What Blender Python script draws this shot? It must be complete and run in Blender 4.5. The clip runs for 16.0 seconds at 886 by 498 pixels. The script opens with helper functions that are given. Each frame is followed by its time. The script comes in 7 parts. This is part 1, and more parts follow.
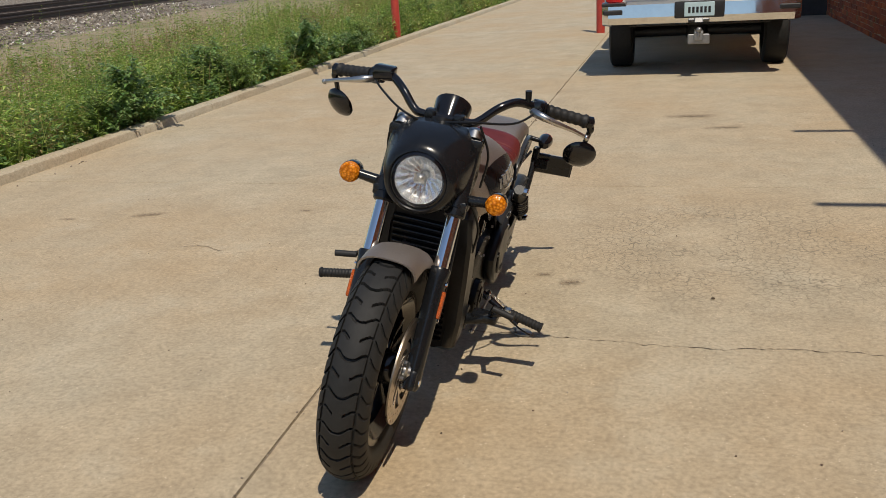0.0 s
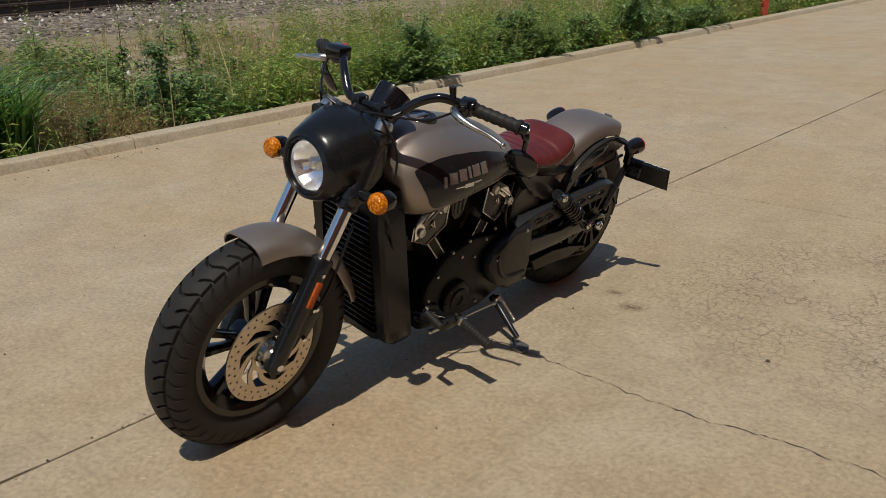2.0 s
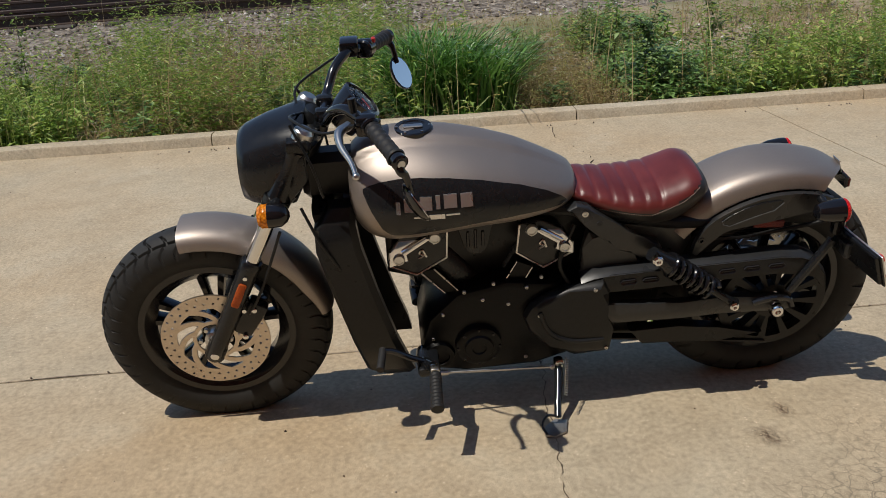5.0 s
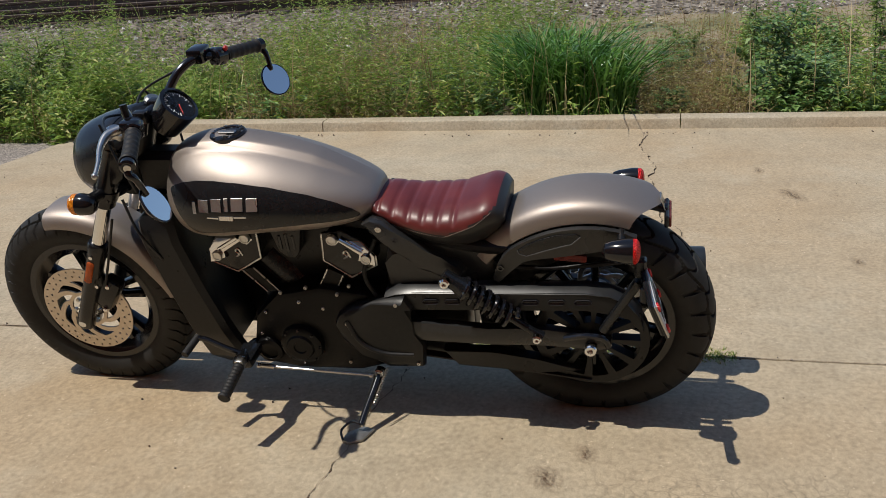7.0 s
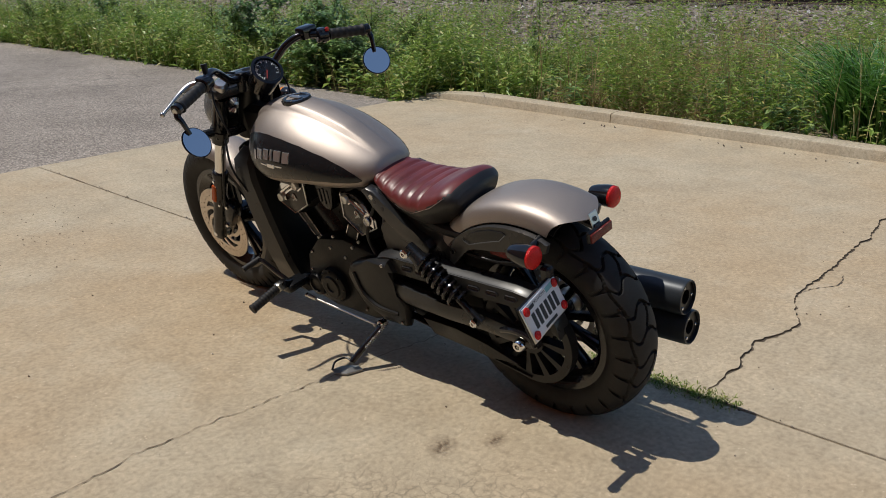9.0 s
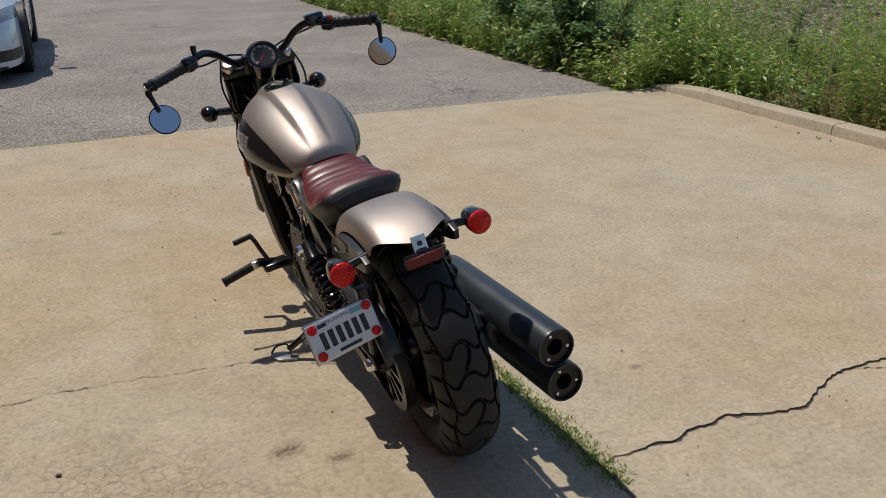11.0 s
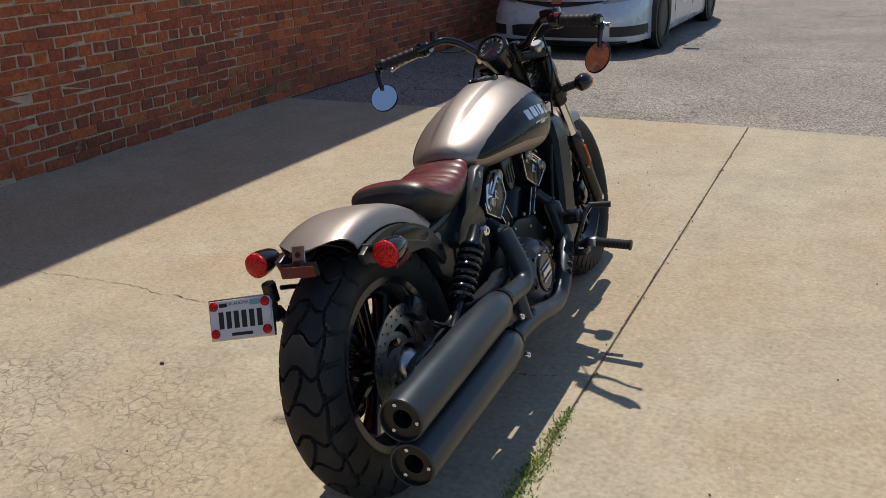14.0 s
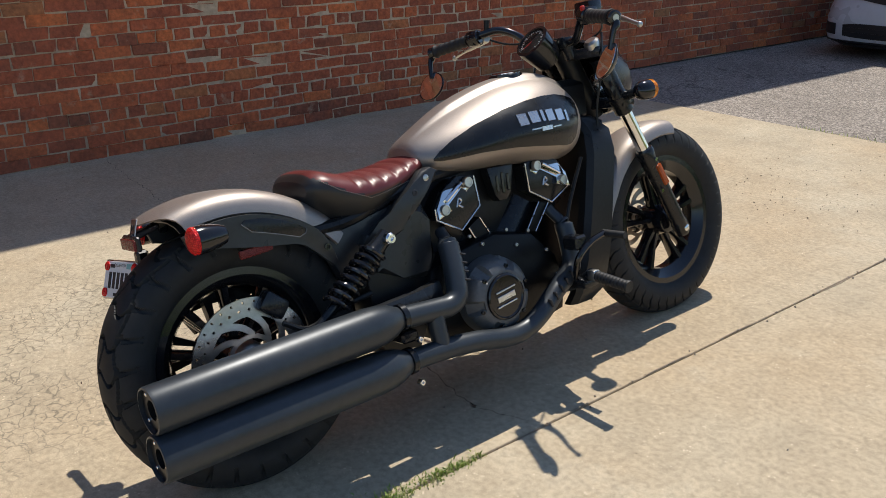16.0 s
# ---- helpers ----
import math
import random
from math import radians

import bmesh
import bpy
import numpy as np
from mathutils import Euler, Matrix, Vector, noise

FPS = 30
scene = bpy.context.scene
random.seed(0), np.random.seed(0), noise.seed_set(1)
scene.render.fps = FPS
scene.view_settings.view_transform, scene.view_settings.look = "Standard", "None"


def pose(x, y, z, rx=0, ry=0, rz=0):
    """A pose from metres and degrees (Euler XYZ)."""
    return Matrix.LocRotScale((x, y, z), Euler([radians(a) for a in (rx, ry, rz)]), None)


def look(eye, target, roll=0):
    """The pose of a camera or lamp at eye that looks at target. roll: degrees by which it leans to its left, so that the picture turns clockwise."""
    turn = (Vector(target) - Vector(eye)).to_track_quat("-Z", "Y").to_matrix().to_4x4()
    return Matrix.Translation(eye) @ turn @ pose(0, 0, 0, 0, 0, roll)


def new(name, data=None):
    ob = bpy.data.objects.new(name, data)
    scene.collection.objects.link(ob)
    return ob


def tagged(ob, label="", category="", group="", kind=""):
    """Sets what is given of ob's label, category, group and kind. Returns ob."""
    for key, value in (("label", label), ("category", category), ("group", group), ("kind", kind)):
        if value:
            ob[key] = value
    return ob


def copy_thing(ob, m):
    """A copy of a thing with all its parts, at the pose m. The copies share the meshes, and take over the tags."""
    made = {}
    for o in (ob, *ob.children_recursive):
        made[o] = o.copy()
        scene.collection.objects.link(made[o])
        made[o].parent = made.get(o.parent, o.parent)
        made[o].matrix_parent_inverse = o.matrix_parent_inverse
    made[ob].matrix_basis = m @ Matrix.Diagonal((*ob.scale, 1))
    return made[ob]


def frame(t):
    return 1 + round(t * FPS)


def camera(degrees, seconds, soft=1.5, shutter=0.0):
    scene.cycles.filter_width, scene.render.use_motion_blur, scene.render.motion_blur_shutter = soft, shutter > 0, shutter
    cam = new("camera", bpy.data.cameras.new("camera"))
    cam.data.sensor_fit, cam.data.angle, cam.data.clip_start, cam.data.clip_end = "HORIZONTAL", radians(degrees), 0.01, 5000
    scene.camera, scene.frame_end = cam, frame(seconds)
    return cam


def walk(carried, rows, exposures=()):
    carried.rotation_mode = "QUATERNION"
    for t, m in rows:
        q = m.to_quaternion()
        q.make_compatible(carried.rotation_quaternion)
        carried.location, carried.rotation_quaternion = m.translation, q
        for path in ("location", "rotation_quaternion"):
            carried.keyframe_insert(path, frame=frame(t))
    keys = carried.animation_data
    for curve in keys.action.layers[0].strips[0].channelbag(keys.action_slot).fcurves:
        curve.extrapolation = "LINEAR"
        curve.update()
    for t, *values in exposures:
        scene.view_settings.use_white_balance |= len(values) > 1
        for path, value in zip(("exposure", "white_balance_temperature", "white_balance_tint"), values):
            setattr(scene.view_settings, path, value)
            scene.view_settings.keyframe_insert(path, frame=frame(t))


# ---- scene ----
cam = camera(53.2, 16.0, 0.5)

PATH = [
    (0, (0.865, -2.869, 1.35), (0.357, -1.038, 0.724), -3.4),
    (0.5, (1.192, -2.758, 1.347), (0.467, -1.013, 0.692), -3.5),
    (1, (1.46, -2.537, 1.348), (0.533, -0.89, 0.691), -3.0),
    (1.5, (1.791, -2.344, 1.349), (0.637, -0.846, 0.697), -2.3),
    (2, (1.983, -2.095, 1.335), (0.717, -0.694, 0.676), -1.5),
    (2.5, (2.112, -1.775, 1.337), (0.696, -0.527, 0.674), -1.9),
    (3, (2.303, -1.468, 1.339), (0.694, -0.475, 0.688), -1.8),
    (3.5, (2.361, -1.15, 1.311), (0.676, -0.293, 0.659), -1.3),
    (4, (2.363, -0.835, 1.317), (0.611, -0.147, 0.643), -1.4),
    (4.2, (2.389, -0.706, 1.315), (0.59, -0.155, 0.638), -2.0),
    (6.3, (2.434, 0.524, 1.305), (0.568, 0.262, 0.634), -3.2),
    (6.5, (2.403, 0.657, 1.306), (0.54, 0.376, 0.634), -3.0),
    (7, (2.347, 0.963, 1.31), (0.526, 0.469, 0.646), -3.7),
    (7.5, (2.343, 1.307, 1.334), (0.617, 0.545, 0.672), -2.9),
    (8, (2.208, 1.577, 1.337), (0.535, 0.711, 0.663), -1.1),
    (8.5, (2.073, 1.843, 1.34), (0.627, 0.638, 0.663), -3.1),
    (8.7, (2.042, 1.982, 1.324), (0.628, 0.732, 0.661), -2.1),
    (10.8, (0.951, 2.742, 1.35), (0.191, 1.028, 0.653), -1.1),
    (11, (0.83, 2.761, 1.351), (0.114, 1.027, 0.657), -0.7),
    (11.5, (0.531, 2.875, 1.356), (0.098, 1.05, 0.661), -1.4),
    (12, (0.228, 2.974, 1.359), (0.102, 1.102, 0.665), -1.7),
    (12.5, (-0.109, 2.874, 1.353), (-0.023, 1.003, 0.652), -1.8),
    (13, (-0.443, 2.807, 1.347), (-0.006, 0.983, 0.652), -2.7),
    (13.5, (-0.756, 2.697, 1.353), (-0.125, 0.932, 0.656), -1.9),
    (14, (-0.97, 2.444, 1.342), (-0.13, 0.77, 0.64), -1.5),
    (14.5, (-1.221, 2.236, 1.327), (-0.165, 0.688, 0.629), -1.5),
    (15, (-1.459, 2.023, 1.33), (-0.204, 0.634, 0.625), -1.8),
    (15.5, (-1.604, 1.747, 1.317), (-0.202, 0.514, 0.6), -1.9),
    (16, (-1.767, 1.52, 1.305), (-0.277, 0.395, 0.587), -0.9),
]
walk(cam, [(t, look(eye, target, roll)) for t, eye, target, roll in PATH],
     [(0, 0.0, 6950, 10), (0.5, -0.1, 6950, 10), (1.2, -0.2, 6950, 10), (2, -0.26, 6950, 10), (3, -0.21, 6950, 10), (3.7, -0.12, 6700, 10), (7, 0.02, 6550, 10), (8.5, 0.0, 6500, 10), (11, -0.07, 6500, 10), (12.5, -0.15, 6500, 10), (13.3, -0.05, 6500, 10), (14, 0.1, 6500, 10), (14.7, 0.24, 6500, 10), (15.3, 0.36, 6500, 10), (16, 0.45, 6500, 10)])

# ---- world, sun ----
SUN_DIR = Vector((0.262, -0.435, 1.0)).normalized()
world = bpy.data.worlds.new("sky")
scene.world = world
world.use_nodes = True
wn = world.node_tree
wn.nodes.clear()
sky = wn.nodes.new("ShaderNodeTexSky")
sky.sky_type = "NISHITA"
sky.sun_disc = False
sky.sun_elevation = math.asin(SUN_DIR.z)
sky.sun_rotation = math.atan2(SUN_DIR.x, SUN_DIR.y)
sky.dust_density = 0.2
sky.ozone_density = 2.5
wbg = wn.nodes.new("ShaderNodeBackground")
wbg.inputs["Strength"].default_value = 0.102
wout = wn.nodes.new("ShaderNodeOutputWorld")
wn.links.new(sky.outputs[0], wbg.inputs[0])
wn.links.new(wbg.outputs[0], wout.inputs[0])
sun = new("sun", bpy.data.lights.new("sun", "SUN"))
sun.data.energy = 3.42
sun.data.angle = radians(0.55)
sun.data.color = (1.0, 0.94, 0.84)
sun.matrix_world = look(SUN_DIR * 30, (0, 0, 0))


# ---- materials ----
def nodes_of(name):
    m = bpy.data.materials.new(name)
    m.use_nodes = True
    nt = m.node_tree
    b = nt.nodes["Principled BSDF"]
    return m, nt, b


def N(nt, kind, **kw):
    n = nt.nodes.new("ShaderNode" + kind)
    for k, v in kw.items():
        n.inputs[k].default_value = v
    return n


def ramp(nt, src, stops):
    r = nt.nodes.new("ShaderNodeValToRGB")
    el = r.color_ramp.elements
    while len(el) < len(stops):
        el.new(0.5)
    for e, (p, c) in zip(el, stops):
        e.position = p
        e.color = (*c, 1) if len(c) == 3 else c
    nt.links.new(src, r.inputs[0])
    return r.outputs[0]


def mixc(nt, fac, a, b, mode="MIX"):
    n = nt.nodes.new("ShaderNodeMix")
    n.data_type = "RGBA"
    n.blend_type = mode
    for sock, v in ((n.inputs[0], fac), (n.inputs[6], a), (n.inputs[7], b)):
        if isinstance(v, (int, float)):
            sock.default_value = v
        elif isinstance(v, tuple):
            sock.default_value = (*v, 1)
        else:
            nt.links.new(v, sock)
    return n.outputs[2]


def noise_tex(nt, co, scale, detail=6, rough=0.6):
    n = N(nt, "TexNoise", Scale=scale, Detail=detail, Roughness=rough)
    nt.links.new(co, n.inputs["Vector"])
    return n.outputs["Fac"]


def obj_co(nt):
    return nt.nodes.new("ShaderNodeTexCoord").outputs["Object"]


def world_co(nt):
    return nt.nodes.new("ShaderNodeNewGeometry").outputs["Position"]


def bump(nt, b, h, strength=0.3, dist=0.005):
    n = N(nt, "Bump", Strength=strength, Distance=dist)
    nt.links.new(h, n.inputs["Height"])
    nt.links.new(n.outputs[0], b.inputs["Normal"])


def simple(name, col, rough=0.5, metal=0.0, var=0.25, scale=30.0, bumpy=0.0, coat=0.0, dust=0.0):
    """A surface with fine grain, a slower drift of tone and uneven gloss."""
    m, nt, b = nodes_of(name)
    co = obj_co(nt)
    fine, slow = noise_tex(nt, co, scale), noise_tex(nt, co, scale * 0.12, 3)
    lo = tuple(c * (1 - var) for c in col)
    hi = tuple(min(1, c * (1 + var)) for c in col)
    base = mixc(nt, 0.4, ramp(nt, fine, [(0.3, lo), (0.7, hi)]), ramp(nt, slow, [(0.3, lo), (0.7, hi)]))
    if dust:
        base = mixc(nt, ramp(nt, slow, [(0.5, (0, 0, 0)), (0.75, (dust,) * 3)]), base, (0.3, 0.25, 0.18))
    nt.links.new(base, b.inputs["Base Color"])
    r = ramp(nt, slow, [(0.3, (max(0, rough - 0.07),) * 3), (0.7, (min(1, rough + 0.07),) * 3)])
    nt.links.new(r, b.inputs["Roughness"])
    b.inputs["Metallic"].default_value = metal
    b.inputs["Coat Weight"].default_value = coat
    b.inputs["Coat Roughness"].default_value = 0.068
    if bumpy:
        bump(nt, b, fine, bumpy, 0.002)
    return m


def concrete_mat(name, tint, crazed=1.0):
    m, nt, b = nodes_of(name)
    co = world_co(nt)
    big, mid, fine = noise_tex(nt, co, 0.55, 4), noise_tex(nt, co, 3.2, 8, 0.65), noise_tex(nt, co, 60, 4)
    sand = noise_tex(nt, co, 350, 2)
    c = ramp(nt, mid, [(0.3, tuple(t * 0.86 for t in tint)), (0.5, tint), (0.68, tuple(min(1, t * 1.12) for t in tint))])
    rust = tuple(x * y for x, y in zip(tint, (1.0, 0.86, 0.72)))
    c = mixc(nt, ramp(nt, big, [(0.38, (0, 0, 0)), (0.66, (0.7,) * 3)]), c, rust)
    pale = tuple(min(1, t * k) for t, k in zip(tint, (1.18, 1.24, 1.32)))
    blotch = noise_tex(nt, co, 1.7, 7, 0.72)
    c = mixc(nt, ramp(nt, blotch, [(0.52, (0, 0, 0)), (0.7, (0.45,) * 3)]), c, pale)
    c = mixc(nt, 0.85, c, ramp(nt, fine, [(0.28, (0.72,) * 3), (0.5, (1.0,) * 3), (0.72, (1.2,) * 3)]), "MULTIPLY")
    c = mixc(nt, 0.85, c, ramp(nt, noise_tex(nt, co, 16, 7, 0.75), [(0.3, (0.86,) * 3), (0.5, (1.0,) * 3), (0.7, (1.1,) * 3)]), "MULTIPLY")
    c = mixc(nt, 1.0, c, ramp(nt, sand, [(0.25, (0.76,) * 3), (0.5, (1.0,) * 3), (0.75, (1.24,) * 3)]), "MULTIPLY")
    # pale chips of bare aggregate
    v2 = N(nt, "TexVoronoi", Scale=75.0)
    nt.links.new(co, v2.inputs["Vector"])
    chip = ramp(nt, v2.outputs["Distance"], [(0.14, (0.95,) * 3), (0.22, (0, 0, 0))])
    pick2 = ramp(nt, noise_tex(nt, co, 19, 5, 0.7), [(0.54, (0, 0, 0)), (0.6, (1, 1, 1))])
    c = mixc(nt, mixc(nt, 1.0, chip, pick2, "MULTIPLY"), c, tuple(min(1, t * 1.65) for t in tint))
    # pitted specks and small chips
    v = N(nt, "TexVoronoi", Scale=34.0)
    nt.links.new(co, v.inputs["Vector"])
    speck = ramp(nt, v.outputs["Distance"], [(0.035, (1, 1, 1)), (0.06, (0, 0, 0))])
    pick = ramp(nt, noise_tex(nt, co, 7, 3), [(0.53, (0, 0, 0)), (0.57, (1, 1, 1))])
    c = mixc(nt, mixc(nt, 1.0, speck, pick, "MULTIPLY"), c, (0.07, 0.05, 0.035))
    # crazing in worn patches
    vc = nt.nodes.new("ShaderNodeTexVoronoi")
    vc.feature = "DISTANCE_TO_EDGE"
    vc.inputs["Scale"].default_value = 20.0
    warp = N(nt, "TexNoise", Scale=9.0, Detail=4.0)
    nt.links.new(co, warp.inputs["Vector"])
    wco = mixc(nt, 0.08, co, warp.outputs["Color"], "ADD")
    nt.links.new(wco, vc.inputs["Vector"])
    craze = ramp(nt, vc.outputs["Distance"], [(0.0, (1, 1, 1)), (0.04, (0, 0, 0))])
    zone = ramp(nt, noise_tex(nt, co, 0.9, 5, 0.7), [(0.6, (0, 0, 0)), (0.7, (0.3 * crazed,) * 3)])
    # the worst of it lies between the wheels and the building
    far = nt.nodes.new("ShaderNodeVectorMath")
    far.operation = "DISTANCE"
    nt.links.new(co, far.inputs[0])
    far.inputs[1].default_value = (1.15, 1.25, 0)
    worn = ramp(nt, far.outputs["Value"], [(0.55, (1.0 * crazed,) * 3), (1.15, (0, 0, 0))])
    worn = mixc(nt, 1.0, worn, ramp(nt, noise_tex(nt, co, 2.5, 4), [(0.35, (0, 0, 0)), (0.5, (1, 1, 1))]), "MULTIPLY")
    zone = mixc(nt, 1.0, zone, worn, "LIGHTEN")
    pit = ramp(nt, noise_tex(nt, co, 48, 5, 0.75), [(0.56, (0, 0, 0)), (0.62, (0.8,) * 3)])
    c = mixc(nt, mixc(nt, 1.0, pit, zone, "MULTIPLY"), c, tuple(t * 0.42 for t in tint))
    cz = mixc(nt, 1.0, craze, zone, "MULTIPLY")
    c = mixc(nt, cz, c, tuple(t * 0.42 for t in tint))
    # long faint streaks left by the float and by rain
    mp = N(nt, "Mapping", Scale=(1.0, 0.12, 1.0))
    nt.links.new(co, mp.inputs["Vector"])
    c = mixc(nt, 0.22, c, ramp(nt, noise_tex(nt, mp.outputs[0], 7.0, 7, 0.7), [(0.3, (0.84, 0.82, 0.79)), (0.5, (1, 1, 1)), (0.7, (1.12, 1.12, 1.12))]), "MULTIPLY")
    nt.links.new(c, b.inputs["Base Color"])
    b.inputs["Roughness"].default_value = 0.85
    b.inputs["Specular IOR Level"].default_value = 0.3
    hgt = mixc(nt, 0.5, mid, sand)
    hgt = mixc(nt, 0.35, hgt, fine)
    bump(nt, b, hgt, 0.45, 0.006)
    return m


def asphalt_mat():
    m, nt, b = nodes_of("asphalt")
    co = world_co(nt)
    v = N(nt, "TexVoronoi", Scale=105.0)
    nt.links.new(co, v.inputs["Vector"])
    stone = ramp(nt, v.outputs["Color"], [(0.1, (0.115, 0.098, 0.084)), (0.5, (0.262, 0.228, 0.194)), (0.9, (0.49, 0.43, 0.37))])
    slow = ramp(nt, noise_tex(nt, co, 0.9, 6), [(0.3, (0.75,) * 3), (0.7, (1.15,) * 3)])
    c = mixc(nt, 1.0, stone, slow, "MULTIPLY")
    vc = nt.nodes.new("ShaderNodeTexVoronoi")
    vc.feature = "DISTANCE_TO_EDGE"
    vc.inputs["Scale"].default_value = 1.1
    warp = N(nt, "TexNoise", Scale=3.0, Detail=5.0)
    nt.links.new(co, warp.inputs["Vector"])
    nt.links.new(mixc(nt, 0.5, co, warp.outputs["Color"], "ADD"), vc.inputs["Vector"])
    crack = ramp(nt, vc.outputs["Distance"], [(0.0, (0.8,) * 3), (0.012, (0, 0, 0))])
    zone = ramp(nt, noise_tex(nt, co, 0.5, 2), [(0.48, (0, 0, 0)), (0.56, (1, 1, 1))])
    c = mixc(nt, mixc(nt, 1.0, crack, zone, "MULTIPLY"), c, (0.05, 0.045, 0.04))
    nt.links.new(c, b.inputs["Base Color"])
    b.inputs["Roughness"].default_value = 0.9
    bump(nt, b, v.outputs["Distance"], 0.6, 0.006)
    return m


def soil_mat():
    m, nt, b = nodes_of("dry_soil")
    co = world_co(nt)
    c = ramp(nt, noise_tex(nt, co, 6, 8), [(0.3, (0.2, 0.15, 0.09)), (0.55, (0.36, 0.29, 0.19)), (0.75, (0.5, 0.42, 0.29))])
    g = ramp(nt, noise_tex(nt, co, 1.5, 5), [(0.45, (0, 0, 0)), (0.6, (0.6,) * 3)])
    c = mixc(nt, g, c, (0.13, 0.16, 0.05))
    nt.links.new(c, b.inputs["Base Color"])
    b.inputs["Roughness"].default_value = 0.95
    bump(nt, b, noise_tex(nt, co, 40, 6), 0.8, 0.03)
    return m


def island_mat(name, stops, rough=0.6, trans=0.0, speck=0.25, scale=25.0, source="Random Per Island"):
    """One colour per loose piece, with grain inside it."""
    m, nt, b = nodes_of(name)
    g = nt.nodes.new("ShaderNodeNewGeometry")
    c = ramp(nt, g.outputs["Random Per Island"], stops)
    f = noise_tex(nt, obj_co(nt), scale, 5)
    c = mixc(nt, 1.0, c, ramp(nt, f, [(0.25, (1 - speck,) * 3), (0.75, (1 + speck,) * 3)]), "MULTIPLY")
    nt.links.new(c, b.inputs["Base Color"])
    b.inputs["Roughness"].default_value = rough
    if trans:
        t = nt.nodes.new("ShaderNodeBsdfTranslucent")
        nt.links.new(c, t.inputs[0])
        mx = nt.nodes.new("ShaderNodeMixShader")
        mx.inputs[0].default_value = trans
        nt.links.new(b.outputs[0], mx.inputs[1])
        nt.links.new(t.outputs[0], mx.inputs[2])
        nt.links.new(mx.outputs[0], nt.nodes["Material Output"].inputs[0])
    else:
        bump(nt, b, f, 0.4, 0.004)
    return m


def brick_mat(name, per_object):
    m, nt, b = nodes_of(name)
    if per_object:
        src = nt.nodes.new("ShaderNodeObjectInfo").outputs["Random"]
    else:
        src = nt.nodes.new("ShaderNodeNewGeometry").outputs["Random Per Island"]
    c = ramp(nt, src, [(0.0, (0.25, 0.085, 0.045)), (0.1, (0.33, 0.092, 0.046)), (0.3, (0.40, 0.104, 0.048)), (0.55, (0.46, 0.115, 0.048)),
                       (0.78, (0.52, 0.135, 0.052)), (0.93, (0.6, 0.16, 0.052)), (1.0, (0.27, 0.16, 0.075))])
    co = world_co(nt)
    f = noise_tex(nt, co, 45, 6)
    c = mixc(nt, 1.0, c, ramp(nt, f, [(0.25, (0.6,) * 3), (0.75, (1.25,) * 3)]), "MULTIPLY")
    c = mixc(nt, 0.9, c, ramp(nt, noise_tex(nt, co, 13, 7, 0.75), [(0.3, (0.55, 0.57, 0.6)), (0.5, (1, 1, 1)), (0.7, (1.25, 1.2, 1.15))]), "MULTIPLY")
    soot = ramp(nt, noise_tex(nt, co, 2.2, 6), [(0.55, (0, 0, 0)), (0.72, (0.5,) * 3)])
    c = mixc(nt, soot, c, (0.11, 0.055, 0.042))
    lime = ramp(nt, noise_tex(nt, co, 14, 6), [(0.62, (0, 0, 0)), (0.72, (0.4,) * 3)])
    c = mixc(nt, lime, c, (0.54, 0.4, 0.27))
    nt.links.new(c, b.inputs["Base Color"])
    b.inputs["Roughness"].default_value = 0.9
    bump(nt, b, f, 0.8, 0.008)
    return m


M_CONC = concrete_mat("tan_concrete", (0.446, 0.378, 0.272))
M_KERB = concrete_mat("kerb_concrete", (0.46, 0.41, 0.315), 0.2)
M_ASPH = asphalt_mat()
M_SOIL = soil_mat()
M_BRICK = brick_mat("brick_single", True)
M_BRICKS = brick_mat("brick_many", False)
M_MORTAR = simple("mortar", (0.5, 0.375, 0.255), 0.95, 0, 0.4, 28, 0.6)
M_JOINT = simple("joint_dirt", (0.24, 0.19, 0.135), 0.95, 0, 0.4, 60)
M_CRACK = simple("crack_dirt", (0.1, 0.075, 0.05), 0.95, 0, 0.4, 60)
M_STONE = island_mat("ballast_stone", [(0, (0.1, 0.085, 0.07)), (0.5, (0.29, 0.24, 0.19)), (0.82, (0.44, 0.375, 0.3)), (0.92, (0.62, 0.57, 0.5)), (1, (0.82, 0.8, 0.75))], 0.9)
M_RAIL = simple("rusty_rail", (0.075, 0.05, 0.04), 0.6, 0.4, 0.4, 30, 0.3)
M_TIE = simple("railway_sleeper", (0.07, 0.055, 0.045), 0.9, 0, 0.4, 20, 0.5)
M_GRASS = island_mat("green_grass", [(0, (0.1, 0.18, 0.03)), (0.4, (0.22, 0.33, 0.06)), (0.75, (0.38, 0.45, 0.12)), (1, (0.58, 0.5, 0.24))], 0.5, 0.3)
M_DRY = island_mat("dry_grass", [(0, (0.24, 0.145, 0.07)), (0.4, (0.46, 0.33, 0.17)), (0.8, (0.66, 0.53, 0.31)), (1, (0.3, 0.33, 0.1))], 0.7, 0.25)
M_LUSH = island_mat("lush_blade", [(0, (0.045, 0.125, 0.022)), (0.55, (0.12, 0.29, 0.05)), (0.9, (0.26, 0.47, 0.12)), (1, (0.42, 0.55, 0.2))], 0.3, 0.25)
M_LEAF = island_mat("weed_leaf", [(0, (0.07, 0.145, 0.04)), (0.5, (0.16, 0.29, 0.08)), (1, (0.36, 0.48, 0.2))], 0.34, 0.24)
M_BRIGHT = island_mat("bright_leaf", [(0, (0.13, 0.23, 0.04)), (0.5, (0.28, 0.42, 0.08)), (0.85, (0.47, 0.56, 0.15)), (1, (0.6, 0.5, 0.22))], 0.42, 0.3)
